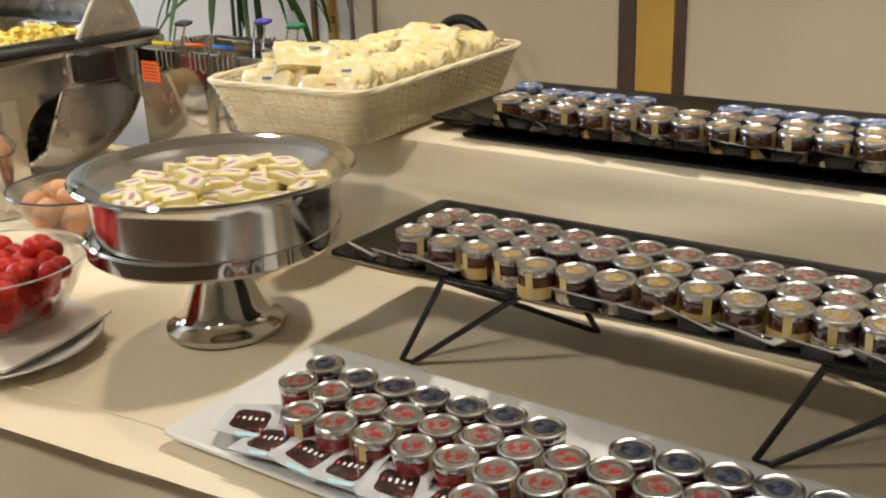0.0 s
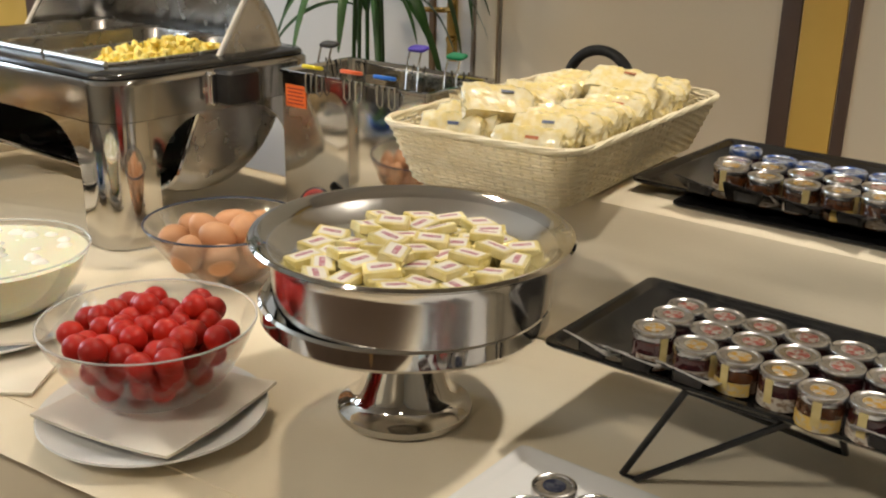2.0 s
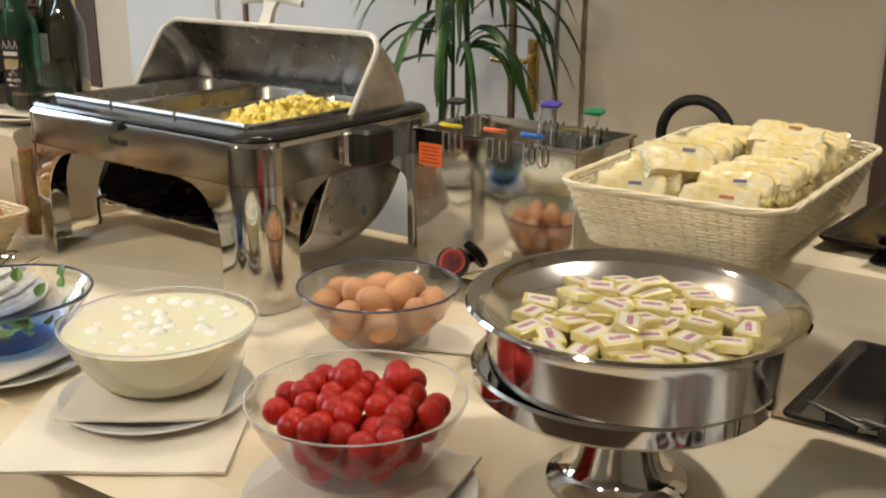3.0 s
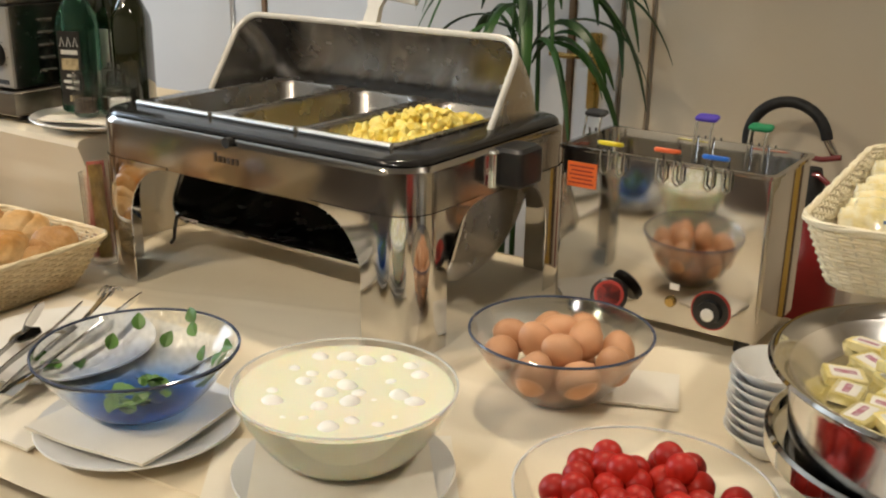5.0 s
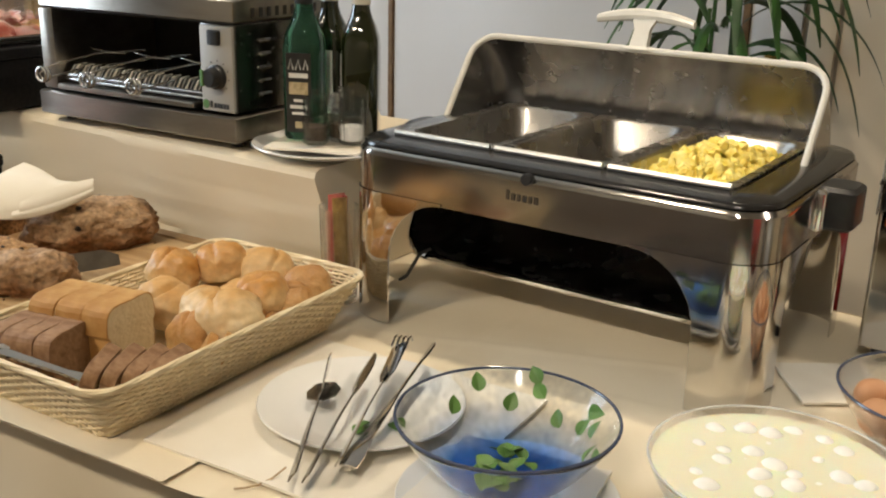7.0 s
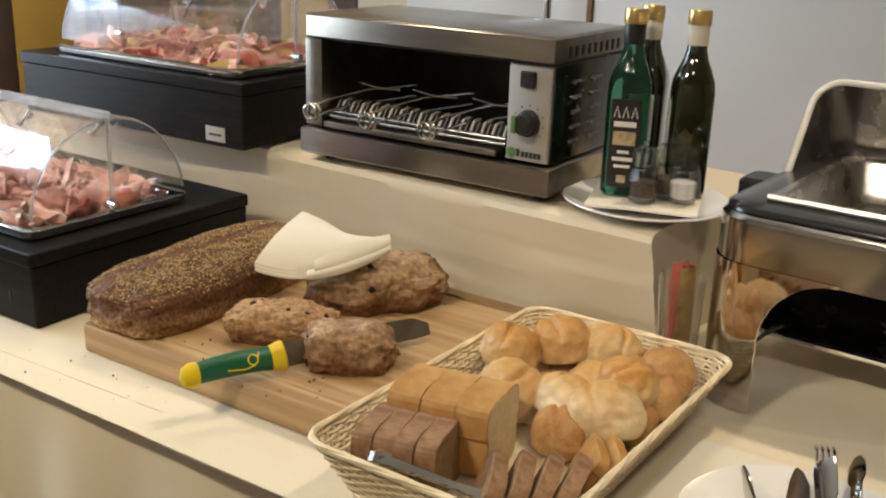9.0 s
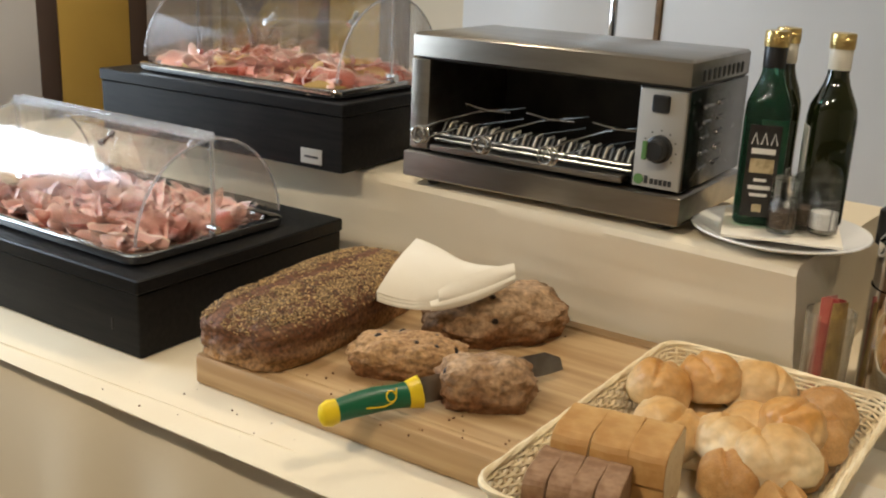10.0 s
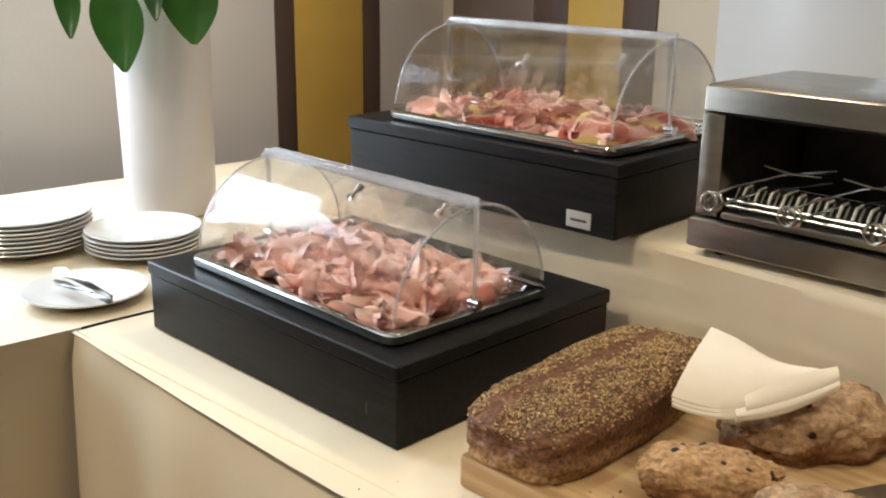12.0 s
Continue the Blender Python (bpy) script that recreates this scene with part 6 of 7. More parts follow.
RA, RB, RC = roll(2.2, M["crust_gold"], 0.080, 0.060, "round golden bread roll"), roll(7.5, M["crust_pale"], 0.082, 0.058, "floury pale bread roll"), roll(9.1, M["crust_seeded"], 0.074, 0.052, "small brown seeded bread roll")
seen_roll = set()
for k, x, y, z, rx, ry, rz in (("A", -1.832, 1.362, 0.808, 14, -12, 20), ("A", -1.785, 1.425, 0.812, 6, 8, 50), ("B", -1.748, 1.464, 0.797, 10, 10, 10), ("B", -1.800, 1.330, 0.782, 18, 10, 0),
                              ("B", -1.728, 1.325, 0.780, 30, 0, 70), ("B", -1.722, 1.395, 0.778, 0, 0, 30), ("A", -1.672, 1.392, 0.800, 8, -6, 90), ("C", -1.660, 1.465, 0.794, 0, 6, 40),
                              ("C", -1.700, 1.292, 0.772, -14, 0, 25), ("B", -1.660, 1.318, 0.790, 12, 8, 130), ("C", -1.652, 1.420, 0.786, 0, 0, 60), ("C", -1.664, 1.365, 0.776, 0, 20, 10), ("B", -1.77, 1.36, 0.760, 0, 0, 0), ("A", -1.71, 1.42, 0.760, 0, 0, 0),
                              ("A", -1.69, 1.33, 0.760, 0, 0, 0), ("B", -1.80, 1.44, 0.760, 0, 0, 0), ("B", -1.685, 1.43, 0.760, 0, 0, 0)):
    src = {"A": RA, "B": RB, "C": RC}[k]
    grow = 0.90 + 0.16 * ((7 * len(seen_roll) + int(abs(x * 1000) + y * 1000)) % 10) / 10
    m = pose(x, y, z, rx, ry, rz + 40 * (int(y * 1000) % 7)) @ Matrix.Diagonal((grow, grow, grow * 0.97, 1))
    if k in seen_roll:
        copy_thing(src, m)
    else:
        seen_roll.add(k)
        src.matrix_world = m


def bread_slice(w, h, t, seed, crumb, crust, label):
    s = thing("bread_slice", label, "sliced bread", None, "bread slices")
    prof = []
    for i in range(56):
        a = 2 * math.pi * i / 56
        c, q = math.cos(a), math.sin(a)
        k = (abs(c) ** 5.5 + abs(q) ** 5.5) ** (-1 / 5.5)
        prof.append((c * k * w / 2 * (1 + 0.10 * (q > 0.2)), q * k * h / 2 + h / 2))
    for nm, mt, sc, th in (("crumb", crumb, 0.955, t * 1.006), ("crust", crust, 1.0, t * 0.985)):
        bm = bmesh.new()
        loft(bm, [[Vector((x * sc * e, y, (z - h / 2) * sc * e + h / 2)) for x, z in prof] for y, e in ((-th / 2, 0.99), (-th / 2 + 0.0008, 1), (0.0, 1.0), (th / 2 - 0.0008, 1), (th / 2, 0.99))])
        for v in bm.verts:
            v.co += Vector((1, 0, 1)) * 0.0012 * noise.noise(v.co * 60 + Vector((seed, 0, 0)))
        part(nm, bm, mt, s, smooth=False)
    return s


WS = bread_slice(0.086, 0.094, 0.0405, 1, M["crumb"], M["crust_loaf"], "slice of white loaf with a golden crust")
M["toasted"] = material("toasted_crumb", (0.60, 0.36, 0.14), (0.48, 0.26, 0.09), 50, 0.8, bump=0.5, bscale=150)
TS = bread_slice(0.060, 0.050, 0.012, 3, M["toasted"], M["crust_loaf"], "thin toasted slice of loaf leaning on the others")
DS = bread_slice(0.078, 0.074, 0.0236, 2, M["rye"], M["rye_crust"], "slice of dark rye bread")
for i in range(3):
    m = pose(-1.835 + 0.0392 * i, 1.195 + 0.010 * i, 0.758, 0, 0, 102 + (0, 1.5, 0)[i])
    if i:
        copy_thing(WS, m)
    else:
        WS.matrix_world = m
for i in range(4):
    m = pose(-1.832 + 0.0228 * i, 1.118 + 0.0068 * i, 0.760, 0, 0, 105 + (0, 2, -1, 1)[i])
    if i:
        copy_thing(DS, m)
    else:
        DS.matrix_world = m
for i in range(4):
    copy_thing(DS, pose(-1.706 + 0.022 * i, 1.125 + 0.016 * i, 0.762 + 0.001 * i, 0, 0, 122 - 5 * i) @ pose(0, 0, 0, 24, 0, 0) @ Matrix.Diagonal((0.98, 0.75, 0.82, 1)))
for i in range(2):
    copy_thing(TS, pose(-1.655 + 0.015 * i, 1.243 + 0.014 * i, 0.766, 0, 0, 128) @ pose(0, 0, 0, 32, 0, 0))
# serving tongs lying inside the basket's front, and a white paper corner behind them
grab = thing("bread_tongs", "steel serving tongs lying in the bread basket", "tongs", pose(-1.778, 1.064, 0.826, 0, 0, 0))
for side in (0.0, 0.014):
    bm = bmesh.new()
    loft(bm, [[Vector((x, 0.5 * x - 0.004 + q * w + 0.5 * side, z + e - side * 0.5)) for q, e in ((-1, -0.0008), (1, -0.0008), (1, 0.0008), (-1, 0.0008))] for x, w, z in ((0.0, 0.008, 0.0), (0.03, 0.006, -0.008), (0.07, 0.005, -0.020), (0.10, 0.010, -0.028), (0.125, 0.006, -0.032))])
    part("arm", bm, M["steel"], grab)
bm = bmesh.new()
tube(bm, [(-0.004, -0.012, -0.004), (-0.008, -0.006, 0), (-0.006, 0.004, -0.002), (0.0, 0.008, -0.006)], 0.007, 8)
part("spring_bend", bm, M["chrome"], grab)
folded_napkin("paper_napkin", "white paper lining showing in the bread basket", -1.775, 1.125, 0.757, 0.036, 5, 0.0)

# crumbs scattered on the board and the cloth
bm = bmesh.new()
rnd = random.Random(17)
for i in range(95):
    if i < 72:
        x, y, z = rnd.gauss(-2.02, 0.10), rnd.gauss(1.22, 0.10), 0.7908
        if not (-2.36 < x < -1.86 and 1.125 < y < 1.55):
            continue
    else:
        x = rnd.uniform(-2.45, -1.9)
        y, z = rnd.uniform(EDGE(x) + 0.01, 1.11), TABLE_Z + 0.0006
    s = rnd.uniform(0.0005, 0.0017)
    made_v = bmesh.ops.create_icosphere(bm, subdivisions=1, radius=s, matrix=Matrix.Translation((x, y, z + s * 0.5)))
solid("bread_crumbs", bm, M["crust_seed"], "dark bread crumbs scattered round the board", "crumbs", kind="stuff")

# ---- oil, vinegar and cruets on a plate ----
OX, OY, TZ = -1.818, 1.693, 0.949
plate("plate", "white oval-rimmed plate holding oil bottles", OX, OY, TZ, 0.122)
folded_napkin("napkin", "cream napkin folded under the oil bottles", OX, OY, TZ + 0.0175, 0.078, 20, 0.0)
M["bottle_green"] = material("green_bottle_glass", (0.12, 0.34, 0.23), (0.08, 0.26, 0.16), 8, 0.04, trans=0.92, ior=1.3)
M["bottle_dark"] = material("dark_olive_bottle", (0.009, 0.012, 0.003), (0.016, 0.020, 0.004), 8, 0.05, coat=1.0, trans=0.12)
M["gold_cap"] = material("gold_cap", (0.72, 0.55, 0.24), (0.62, 0.46, 0.18), 30, 0.28, 0.9)
M["neck_white"] = material("white_neck_band", (0.74, 0.70, 0.60), None, 30, 0.5)
M["label_black"] = material("black_label", (0.015, 0.013, 0.012), (0.03, 0.028, 0.025), 40, 0.4)
M["label_tan"] = material("tan_label_picture", (0.56, 0.46, 0.28), (0.34, 0.26, 0.14), 70, 0.5, contrast=(0.45, 0.6))


def bottle(x, y, rz, glass, label, neck, marks):
    b = thing("oil_bottle", label, "bottle", pose(x, y, TZ + 0.0225, 0, 0, rz) @ Matrix.Diagonal((1.05, 1.05, 1.09, 1)), "oil bottles")
    bm = bmesh.new()
    s = 0.057
    loft(bm, [rr(s * 0.9, s * 0.9, 0.012, 0, 5), rr(s, s, 0.013, 0.004, 5), rr(s, s, 0.013, 0.135, 5), rr(s * 0.96, s * 0.96, 0.016, 0.150, 5), rr(s * 0.78, s * 0.78, 0.020, 0.166, 5), rr(0.034, 0.034, 0.0165, 0.178, 5), rr(0.0275, 0.0275, 0.0135, 0.190, 5), rr(0.026, 0.026, 0.0129, 0.214, 5)])
    part("glass_body", bm, M[glass], b)
    bm = bmesh.new()
    loft(bm, [circ(r, z, 24) for r, z in ((0.0142, 0.196), (0.0144, 0.198), (0.0146, 0.222), (0.0142, 0.2235))])
    part("neck_band", bm, M[neck], b, "neck sleeve")
    bm = bmesh.new()
    loft(bm, [circ(r, z, 28) for r, z in ((0.0155, 0.2215), (0.0158, 0.223), (0.0158, 0.2385), (0.0150, 0.2405), (0.012, 0.241))])
    part("cap", bm, M["gold_cap"], b, "gold screw cap")
    bm = bmesh.new()
    for z in (0.226, 0.230, 0.234):
        tube(bm, circ(0.0158, z, 28), 0.0006, 5, loop=True)
    part("cap_ridge", bm, M["gold_cap"], b)
    if marks:
        bm = bmesh.new()
        slab(bm, 0.040, 0.001, 0.012, 0.128, 0.002, 0.0003, 0, -s / 2 - 0.0006)
        lb = part("label", bm, M["label_black"], b, "black label with pale marks")
        for w, h, z, mt in ((0.036, 0.018, 0.104, "label_white"), (0.030, 0.007, 0.092, "label_white"), (0.030, 0.018, 0.068, "label_tan"), (0.016, 0.004, 0.057, "label_white"), (0.028, 0.005, 0.047, "label_white"), (0.022, 0.004, 0.038, "label_white"), (0.012, 0.010, 0.018, "label_tan")):
            bm = bmesh.new()
            if h > 0.017 and mt == "label_white":
                for q in (-0.012, 0.0, 0.012):
                    tube(bm, [(q - 0.004, 0, 0), (q, 0, h * 0.8), (q + 0.004, 0, 0)], 0.0009, 5)
            else:
                slab(bm, w, 0.0008, 0, h, 0.001, 0.0002)
            k = part("label_bar", bm, M[mt], lb, "pale printed bar")
            k.location = (0, -s / 2 - 0.0014, z)
    else:
        bm = bmesh.new()
        slab(bm, 0.034, 0.001, 0.03, 0.125, 0.014, 0.0003, 0, -s / 2 - 0.0006)
        part("label", bm, M["label_white"], b, "pale side label")
    return b


bottle(-1.854, 1.683, 22, "bottle_green", "green glass bottle with a black label and gold cap", "black_plastic", True)
bottle(-1.866, 1.760, 15, "bottle_dark", "dark olive oil bottle with a gold cap", "neck_white", False)
bottle(-1.786, 1.743, -60, "bottle_dark", "dark olive oil bottle with a white neck", "neck_white", False)
M["cut_glass"] = material("faceted_glass", (0.97, 0.97, 0.96), None, 4, 0.02, trans=1.0, ior=1.3, alpha=0.5)
M["pepper"] = material("ground_pepper", (0.05, 0.035, 0.025), (0.12, 0.09, 0.06), 300, 0.9)
M["salt"] = material("white_salt", (0.82, 0.81, 0.78), None, 200, 0.8)


def cruet(x, y, fill, label):
    c = thing("cruet", label, "cruet", pose(x, y, TZ + 0.0235) @ Matrix.Scale(1.2, 4), "cruets")
    bm = bmesh.new()
    loft(bm, [circ(r, z, 8) for r, z in ((0.015, 0), (0.017, 0.002), (0.0175, 0.034), (0.015, 0.038), (0.013, 0.038), (0.0145, 0.033), (0.014, 0.005), (0.001, 0.004))])
    part("glass_jar", bm, M["cut_glass"], c)
    bm = bmesh.new()
    loft(bm, [circ(r, z, 16) for r, z in ((0.0135, 0.0055), (0.0138, 0.024), (0.001, 0.025))])
    part("filling", bm, M[fill], c, "fine ground filling")
    bm = bmesh.new()
    loft(bm, [circ(r, z, 8) for r, z in ((0.014, 0.0385), (0.0165, 0.041), (0.016, 0.060), (0.011, 0.064), (0.004, 0.065), (0.0035, 0.072), (0.001, 0.073))])
    part("glass_top", bm, M["cut_glass"], c)


cruet(-1.804, 1.650, "pepper", "faceted glass pepper cruet on the oil plate")
cruet(-1.760, 1.686, "salt", "faceted glass salt cruet on the oil plate")
cruet(-1.788, 1.693, "pepper", "faceted glass toothpick cruet behind the others")

# ---- sachets in a tumbler ----
SX, SY = -1.703, 1.587
glass_bowl("tumbler", "clear glass tumbler holding sachets beside the chafing dish", SX, SY, TABLE_Z, 0.031, 0.150, 0.027, M["glass"], 0.002, 1.0)["category"] = "glass"
for i, (c, c2) in enumerate((((0.26, 0.02, 0.02), (0.34, 0.10, 0.07)), ((0.50, 0.15, 0.12), (0.42, 0.10, 0.08)), ((0.16, 0.09, 0.03), (0.36, 0.24, 0.07)), ((0.24, 0.015, 0.02), (0.36, 0.22, 0.16)), ((0.40, 0.16, 0.12), (0.30, 0.10, 0.08)))):
    M["sachet%d" % i] = material("sachet_foil", c, c2, 60, 0.3, coat=0.4, bump=0.3, bscale=90)
    bm = bmesh.new()
    loft(bm, [rr(0.022, t, 0.001, z, 2) for z, t in ((0, 0.001), (0.006, 0.003), (0.05, 0.006), (0.095, 0.004), (0.104, 0.001), (0.108, 0.001))])
    solid("sachet", bm, M["sachet%d" % i], "slim printed foil sachet standing in a tumbler", "sachet", pose(SX + (-0.011, 0.0, 0.010, -0.005, 0.006)[i], SY + (-0.008, -0.011, -0.005, 0.004, 0.007)[i], TABLE_Z + 0.007, (-3, -2, 3, 2, -3)[i], (3, 0, -2, 3, -3)[i], (-30, 30, 50, 10, 60)[i]) @ Matrix.Diagonal((1, 1, 1.5, 1)), "sachets")

# ---- serving plate with tongs ----
plate("serving_plate", "white china plate with used serving tongs", -1.430, 1.303, TABLE_Z + 0.004, 0.124)


M["wood_handle"] = material("wooden_handle", (0.46, 0.34, 0.20), (0.36, 0.25, 0.14), 30, 0.5, stretch=(8, 1, 8))
M["spoon_steel"] = material("dark_tong_steel", (0.30, 0.28, 0.26), (0.17, 0.155, 0.14), 40, 0.22, 1.0, rvar=0.08)


def utensil(name, label, category, a, b, parts):
    """A slim flat handle from a to b, with heads at its far end; each head is a list of (run, half width, lift, turn)."""
    a, b = Vector(a), Vector(b)
    t = thing(name, label, category, pose(*a))
    ax = (b - a).normalized()
    flat = ax.cross(Vector((0, 0, 1))).normalized()
    rise = flat.cross(ax)
    for nm, mat, lab, prof in parts:
        bm = bmesh.new()
        rings = []
        for run, hw, lift, turn in prof:
            q = radians(turn)
            side = flat * math.cos(q) + rise * math.sin(q)
            up = ax.cross(side)
            c = ax * run + rise * lift
            rings.append([c + side * hw * e + up * g for e, g in ((-1, -0.0009), (0, -0.0012 - 0.12 * hw), (1, -0.0009), (1, 0.0009), (0, 0.0012 - 0.12 * hw), (-1, 0.0009))])
        loft(bm, rings)
        part(nm, bm, M[mat], t, lab)
    return t


SHAFT = ("handle", "spoon_steel", "", [(0, 0.0070, 0, 55), (0.01, 0.0085, 0, 55), (0.10, 0.0068, 0.004, 60), (0.17, 0.0055, 0.002, 65), (0.19, 0.006, 0.0, 60)])
utensil("serving_tongs", "steel serving tongs with one dark spoon-shaped jaw", "tongs", (-1.371, 1.117, 0.775), (-1.505, 1.335, 0.782), [
    SHAFT, ("blade", "steel", "bright flat jaw", [(0.185, 0.005, 0, 80), (0.20, 0.011, 0.006, 80), (0.235, 0.0105, 0.012, 85), (0.258, 0.004, 0.014, 85)]),
    ("spoon", "spoon_steel", "dark steel jaw", [(0.170, 0.004, -0.003, 0), (0.183, 0.018, -0.005, 10), (0.200, 0.021, -0.005, 10), (0.214, 0.012, -0.003, 10)])])
utensil("serving_tongs", "dark steel serving spoon-tongs lying over the plate", "tongs", (-1.357, 1.122, 0.776), (-1.462, 1.372, 0.795), [
    ("handle", "spoon_steel", "", SHAFT[3]), ("jaw", "spoon_steel", "dark steel jaw", [(0.175, 0.004, 0, 50), (0.195, 0.012, 0.002, 45), (0.225, 0.014, 0.004, 45), (0.250, 0.009, 0.006, 50), (0.262, 0.003, 0.007, 55)])])
fork = utensil("serving_fork", "bright steel serving fork with curled tines", "fork", (-1.350, 1.165, 0.777), (-1.440, 1.395, 0.800), [
    ("handle", "steel", "", SHAFT[3]), ("shank", "steel", "", [(0.165, 0.004, 0.0, 40), (0.185, 0.012, 0.003, 35), (0.225, 0.013, 0.008, 35), (0.238, 0.012, 0.012, 35)])])
ax = (Vector((-1.440, 1.395, 0.800)) - Vector((-1.350, 1.165, 0.777))).normalized()
for q in (-0.009, -0.003, 0.003, 0.009):
    bm = bmesh.new()
    o = Vector((q * 0.93, q * 0.36, 0.012)) + ax * 0.234
    tube(bm, [o, o + ax * 0.014 + Vector((0, 0, 0.005)), o + ax * 0.026 + Vector((0, 0, 0.002)), o + ax * 0.032 + Vector((0, 0, -0.006))], 0.0015, 6)
    part("tine", bm, M["steel"], fork)
utensil("serving_spoon", "steel serving spoon resting across the plate rim", "spoon", (-1.338, 1.166, 0.776), (-1.413, 1.423, 0.800), [
    ("handle", "steel", "", [(0, 0.010, 0, 0), (0.02, 0.011, 0.001, 0), (0.05, 0.009, 0.003, 20), (0.15, 0.0072, 0.004, 50), (0.22, 0.007, 0.004, 50)]),
    ("bowl", "steel", "", [(0.215, 0.005, 0.004, 50), (0.232, 0.011, 0.003, 50), (0.258, 0.0115, 0.003, 50), (0.272, 0.005, 0.004, 50)])])
for i in range(4):
    copy_thing(sl, pose(-1.395 + 0.018 * (i % 2), 1.245 + 0.016 * i, TABLE_Z + 0.012, 5, 10, 80 * i))
# string trailing off the plate
bm = bmesh.new()
tube(bm, [(-1.40, 1.14, 0.766), (-1.408, 1.125, 0.756), (-1.415, 1.112, 0.7525), (-1.422, 1.10, 0.7525), (-1.428, 1.091, 0.7535)], 0.0012, 6)
solid("string", bm, M["wood_handle"], "thin brown string trailing from the plate", "string")

# ---- cups, papers and the drain tap by the egg boiler ----
cup = solid("small_dish", lathe([(0, 0.002), (0.020, 0.0), (0.026, 0.003), (0.044, 0.022), (0.051, 0.030), (0.0515, 0.032), (0.049, 0.031), (0.041, 0.023), (0.024, 0.006), (0, 0.005)], 40), M["china"], "small white china dish in a stack", "dish", pose(-0.592, 1.612, TABLE_Z), "stacked dishes")
for i in range(1, 8):
    copy_thing(cup, pose(-0.592 + 0.001 * (i % 3), 1.612 + 0.001 * (i % 2), TABLE_Z + 0.0108 * i, 0, 0, 40 * i))
folded_napkin("paper_napkin", "white paper napkin sticking out under the egg bowl", -0.775, 1.672, TABLE_Z + 0.002, 0.05, 22, 0.0)
folded_napkin("paper_napkin", "white paper napkin by the chafing dish leg", -0.995, 1.742, TABLE_Z + 0.002, 0.06, 35, 0.0)
folded_napkin("placemat", "cream cloth mat under the mozzarella plate", -0.915, 1.245, TABLE_Z + 0.0025, 0.13, 38, 0.0, 1)
folded_napkin("placemat", "cream cloth mat under the plate of tongs", -1.425, 1.285, TABLE_Z + 0.0038, 0.17, 4, 0.0, 1)
tap = thing("drain_tap", "round black and red drain tap on the egg boiler", "tap", pose(-0.893, 1.822, 0.800, 55, 0, 25))
part("knob", lathe([(0, 0.0), (0.022, 0.0), (0.026, 0.004), (0.026, 0.012), (0.022, 0.015), (0, 0.015)], 28), M["black_plastic"], tap, "black knob")
part("ring", lathe([(0.0175, 0.0140), (0.0205, 0.0140), (0.0210, 0.0150), (0.0200, 0.0158), (0.0180, 0.0158), (0.0170, 0.0150)], 28), M["sticker_red"], tap, "red ring")
bm = bmesh.new()
tube(bm, [(0, 0, 0.002), (0, 0.004, -0.012), (0, 0.010, -0.022)], 0.008, 10)
part("stem", bm, M["black_plastic"], tap)

# thin black stand strut reaching out from under the chafing dish
bm = bmesh.new()
tube(bm, [(-1.588, 1.668, 0.836), (-1.604, 1.660, 0.826), (-1.625, 1.672, 0.800), (-1.650, 1.690, 0.772), (-1.672, 1.702, 0.757)], 0.003, 8)
solid("stand_strut", bm, M["black_plastic"], "thin black stand strut under the chafing dish", "cable")

# ---- side table: plates, vase ----
def stack(x, y, R, n, label, grp):
    p = plate("plate", label, x, y, TABLE_Z + 0.002, R, grp)
    for i in range(1, n):
        copy_thing(p, pose(x + 0.0015 * ((i * 7) % 3 - 1), y + 0.0015 * ((i * 5) % 3 - 1), TABLE_Z + 0.002 + 0.0088 * i, 0, 0, 30 * i))


stack(-3.695, 1.088, 0.135, 8, "large white china plate in a stack", "stacked large plates")
stack(-3.512, 1.262, 0.118, 5, "white china plate in a stack", "stacked plates")
plate("plate", "white china plate holding serving tongs", -3.311, 1.053, TABLE_Z + 0.002, 0.111)
utensil("serving_tongs", "small steel tongs on a white plate", "tongs", (-3.190, 1.050, 0.774), (-3.376, 1.015, 0.776), [
    ("arm", "spoon_steel", "", [(0, 0.008, 0.004, 70), (0.012, 0.008, 0.004, 60), (0.06, 0.005, 0.002, 30), (0.12, 0.006, 0.0, 10), (0.150, 0.011, 0.0, 0), (0.176, 0.003, 0.0, 0)]),
    ("arm", "spoon_steel", "", [(0, 0.008, 0.005, 110), (0.012, 0.008, 0.008, 100), (0.06, 0.005, 0.016, 60), (0.12, 0.005, 0.020, 40), (0.150, 0.011, 0.022, 30), (0.172, 0.004, 0.022, 30)])])
M["vase"] = material("white_ceramic", (0.66, 0.62, 0.60), (0.62, 0.58, 0.56), 3, 0.35)
vase = thing("floor_vase", "tall white cylindrical vase of large green leaves", "vase", pose(-3.79, 1.467, TABLE_Z + 0.002))
part("vase_body", lathe([(0, 0.002), (0.100, 0.0), (0.104, 0.004), (0.113, 0.70), (0.113, 0.705), (0.107, 0.70), (0.10, 0.4), (0, 0.4)], 56), M["vase"], vase)
M["big_leaf"] = material("glossy_green_leaf", (0.02, 0.085, 0.012), (0.035, 0.13, 0.018), 9, 0.28, coat=0.3, objvar=0.2)
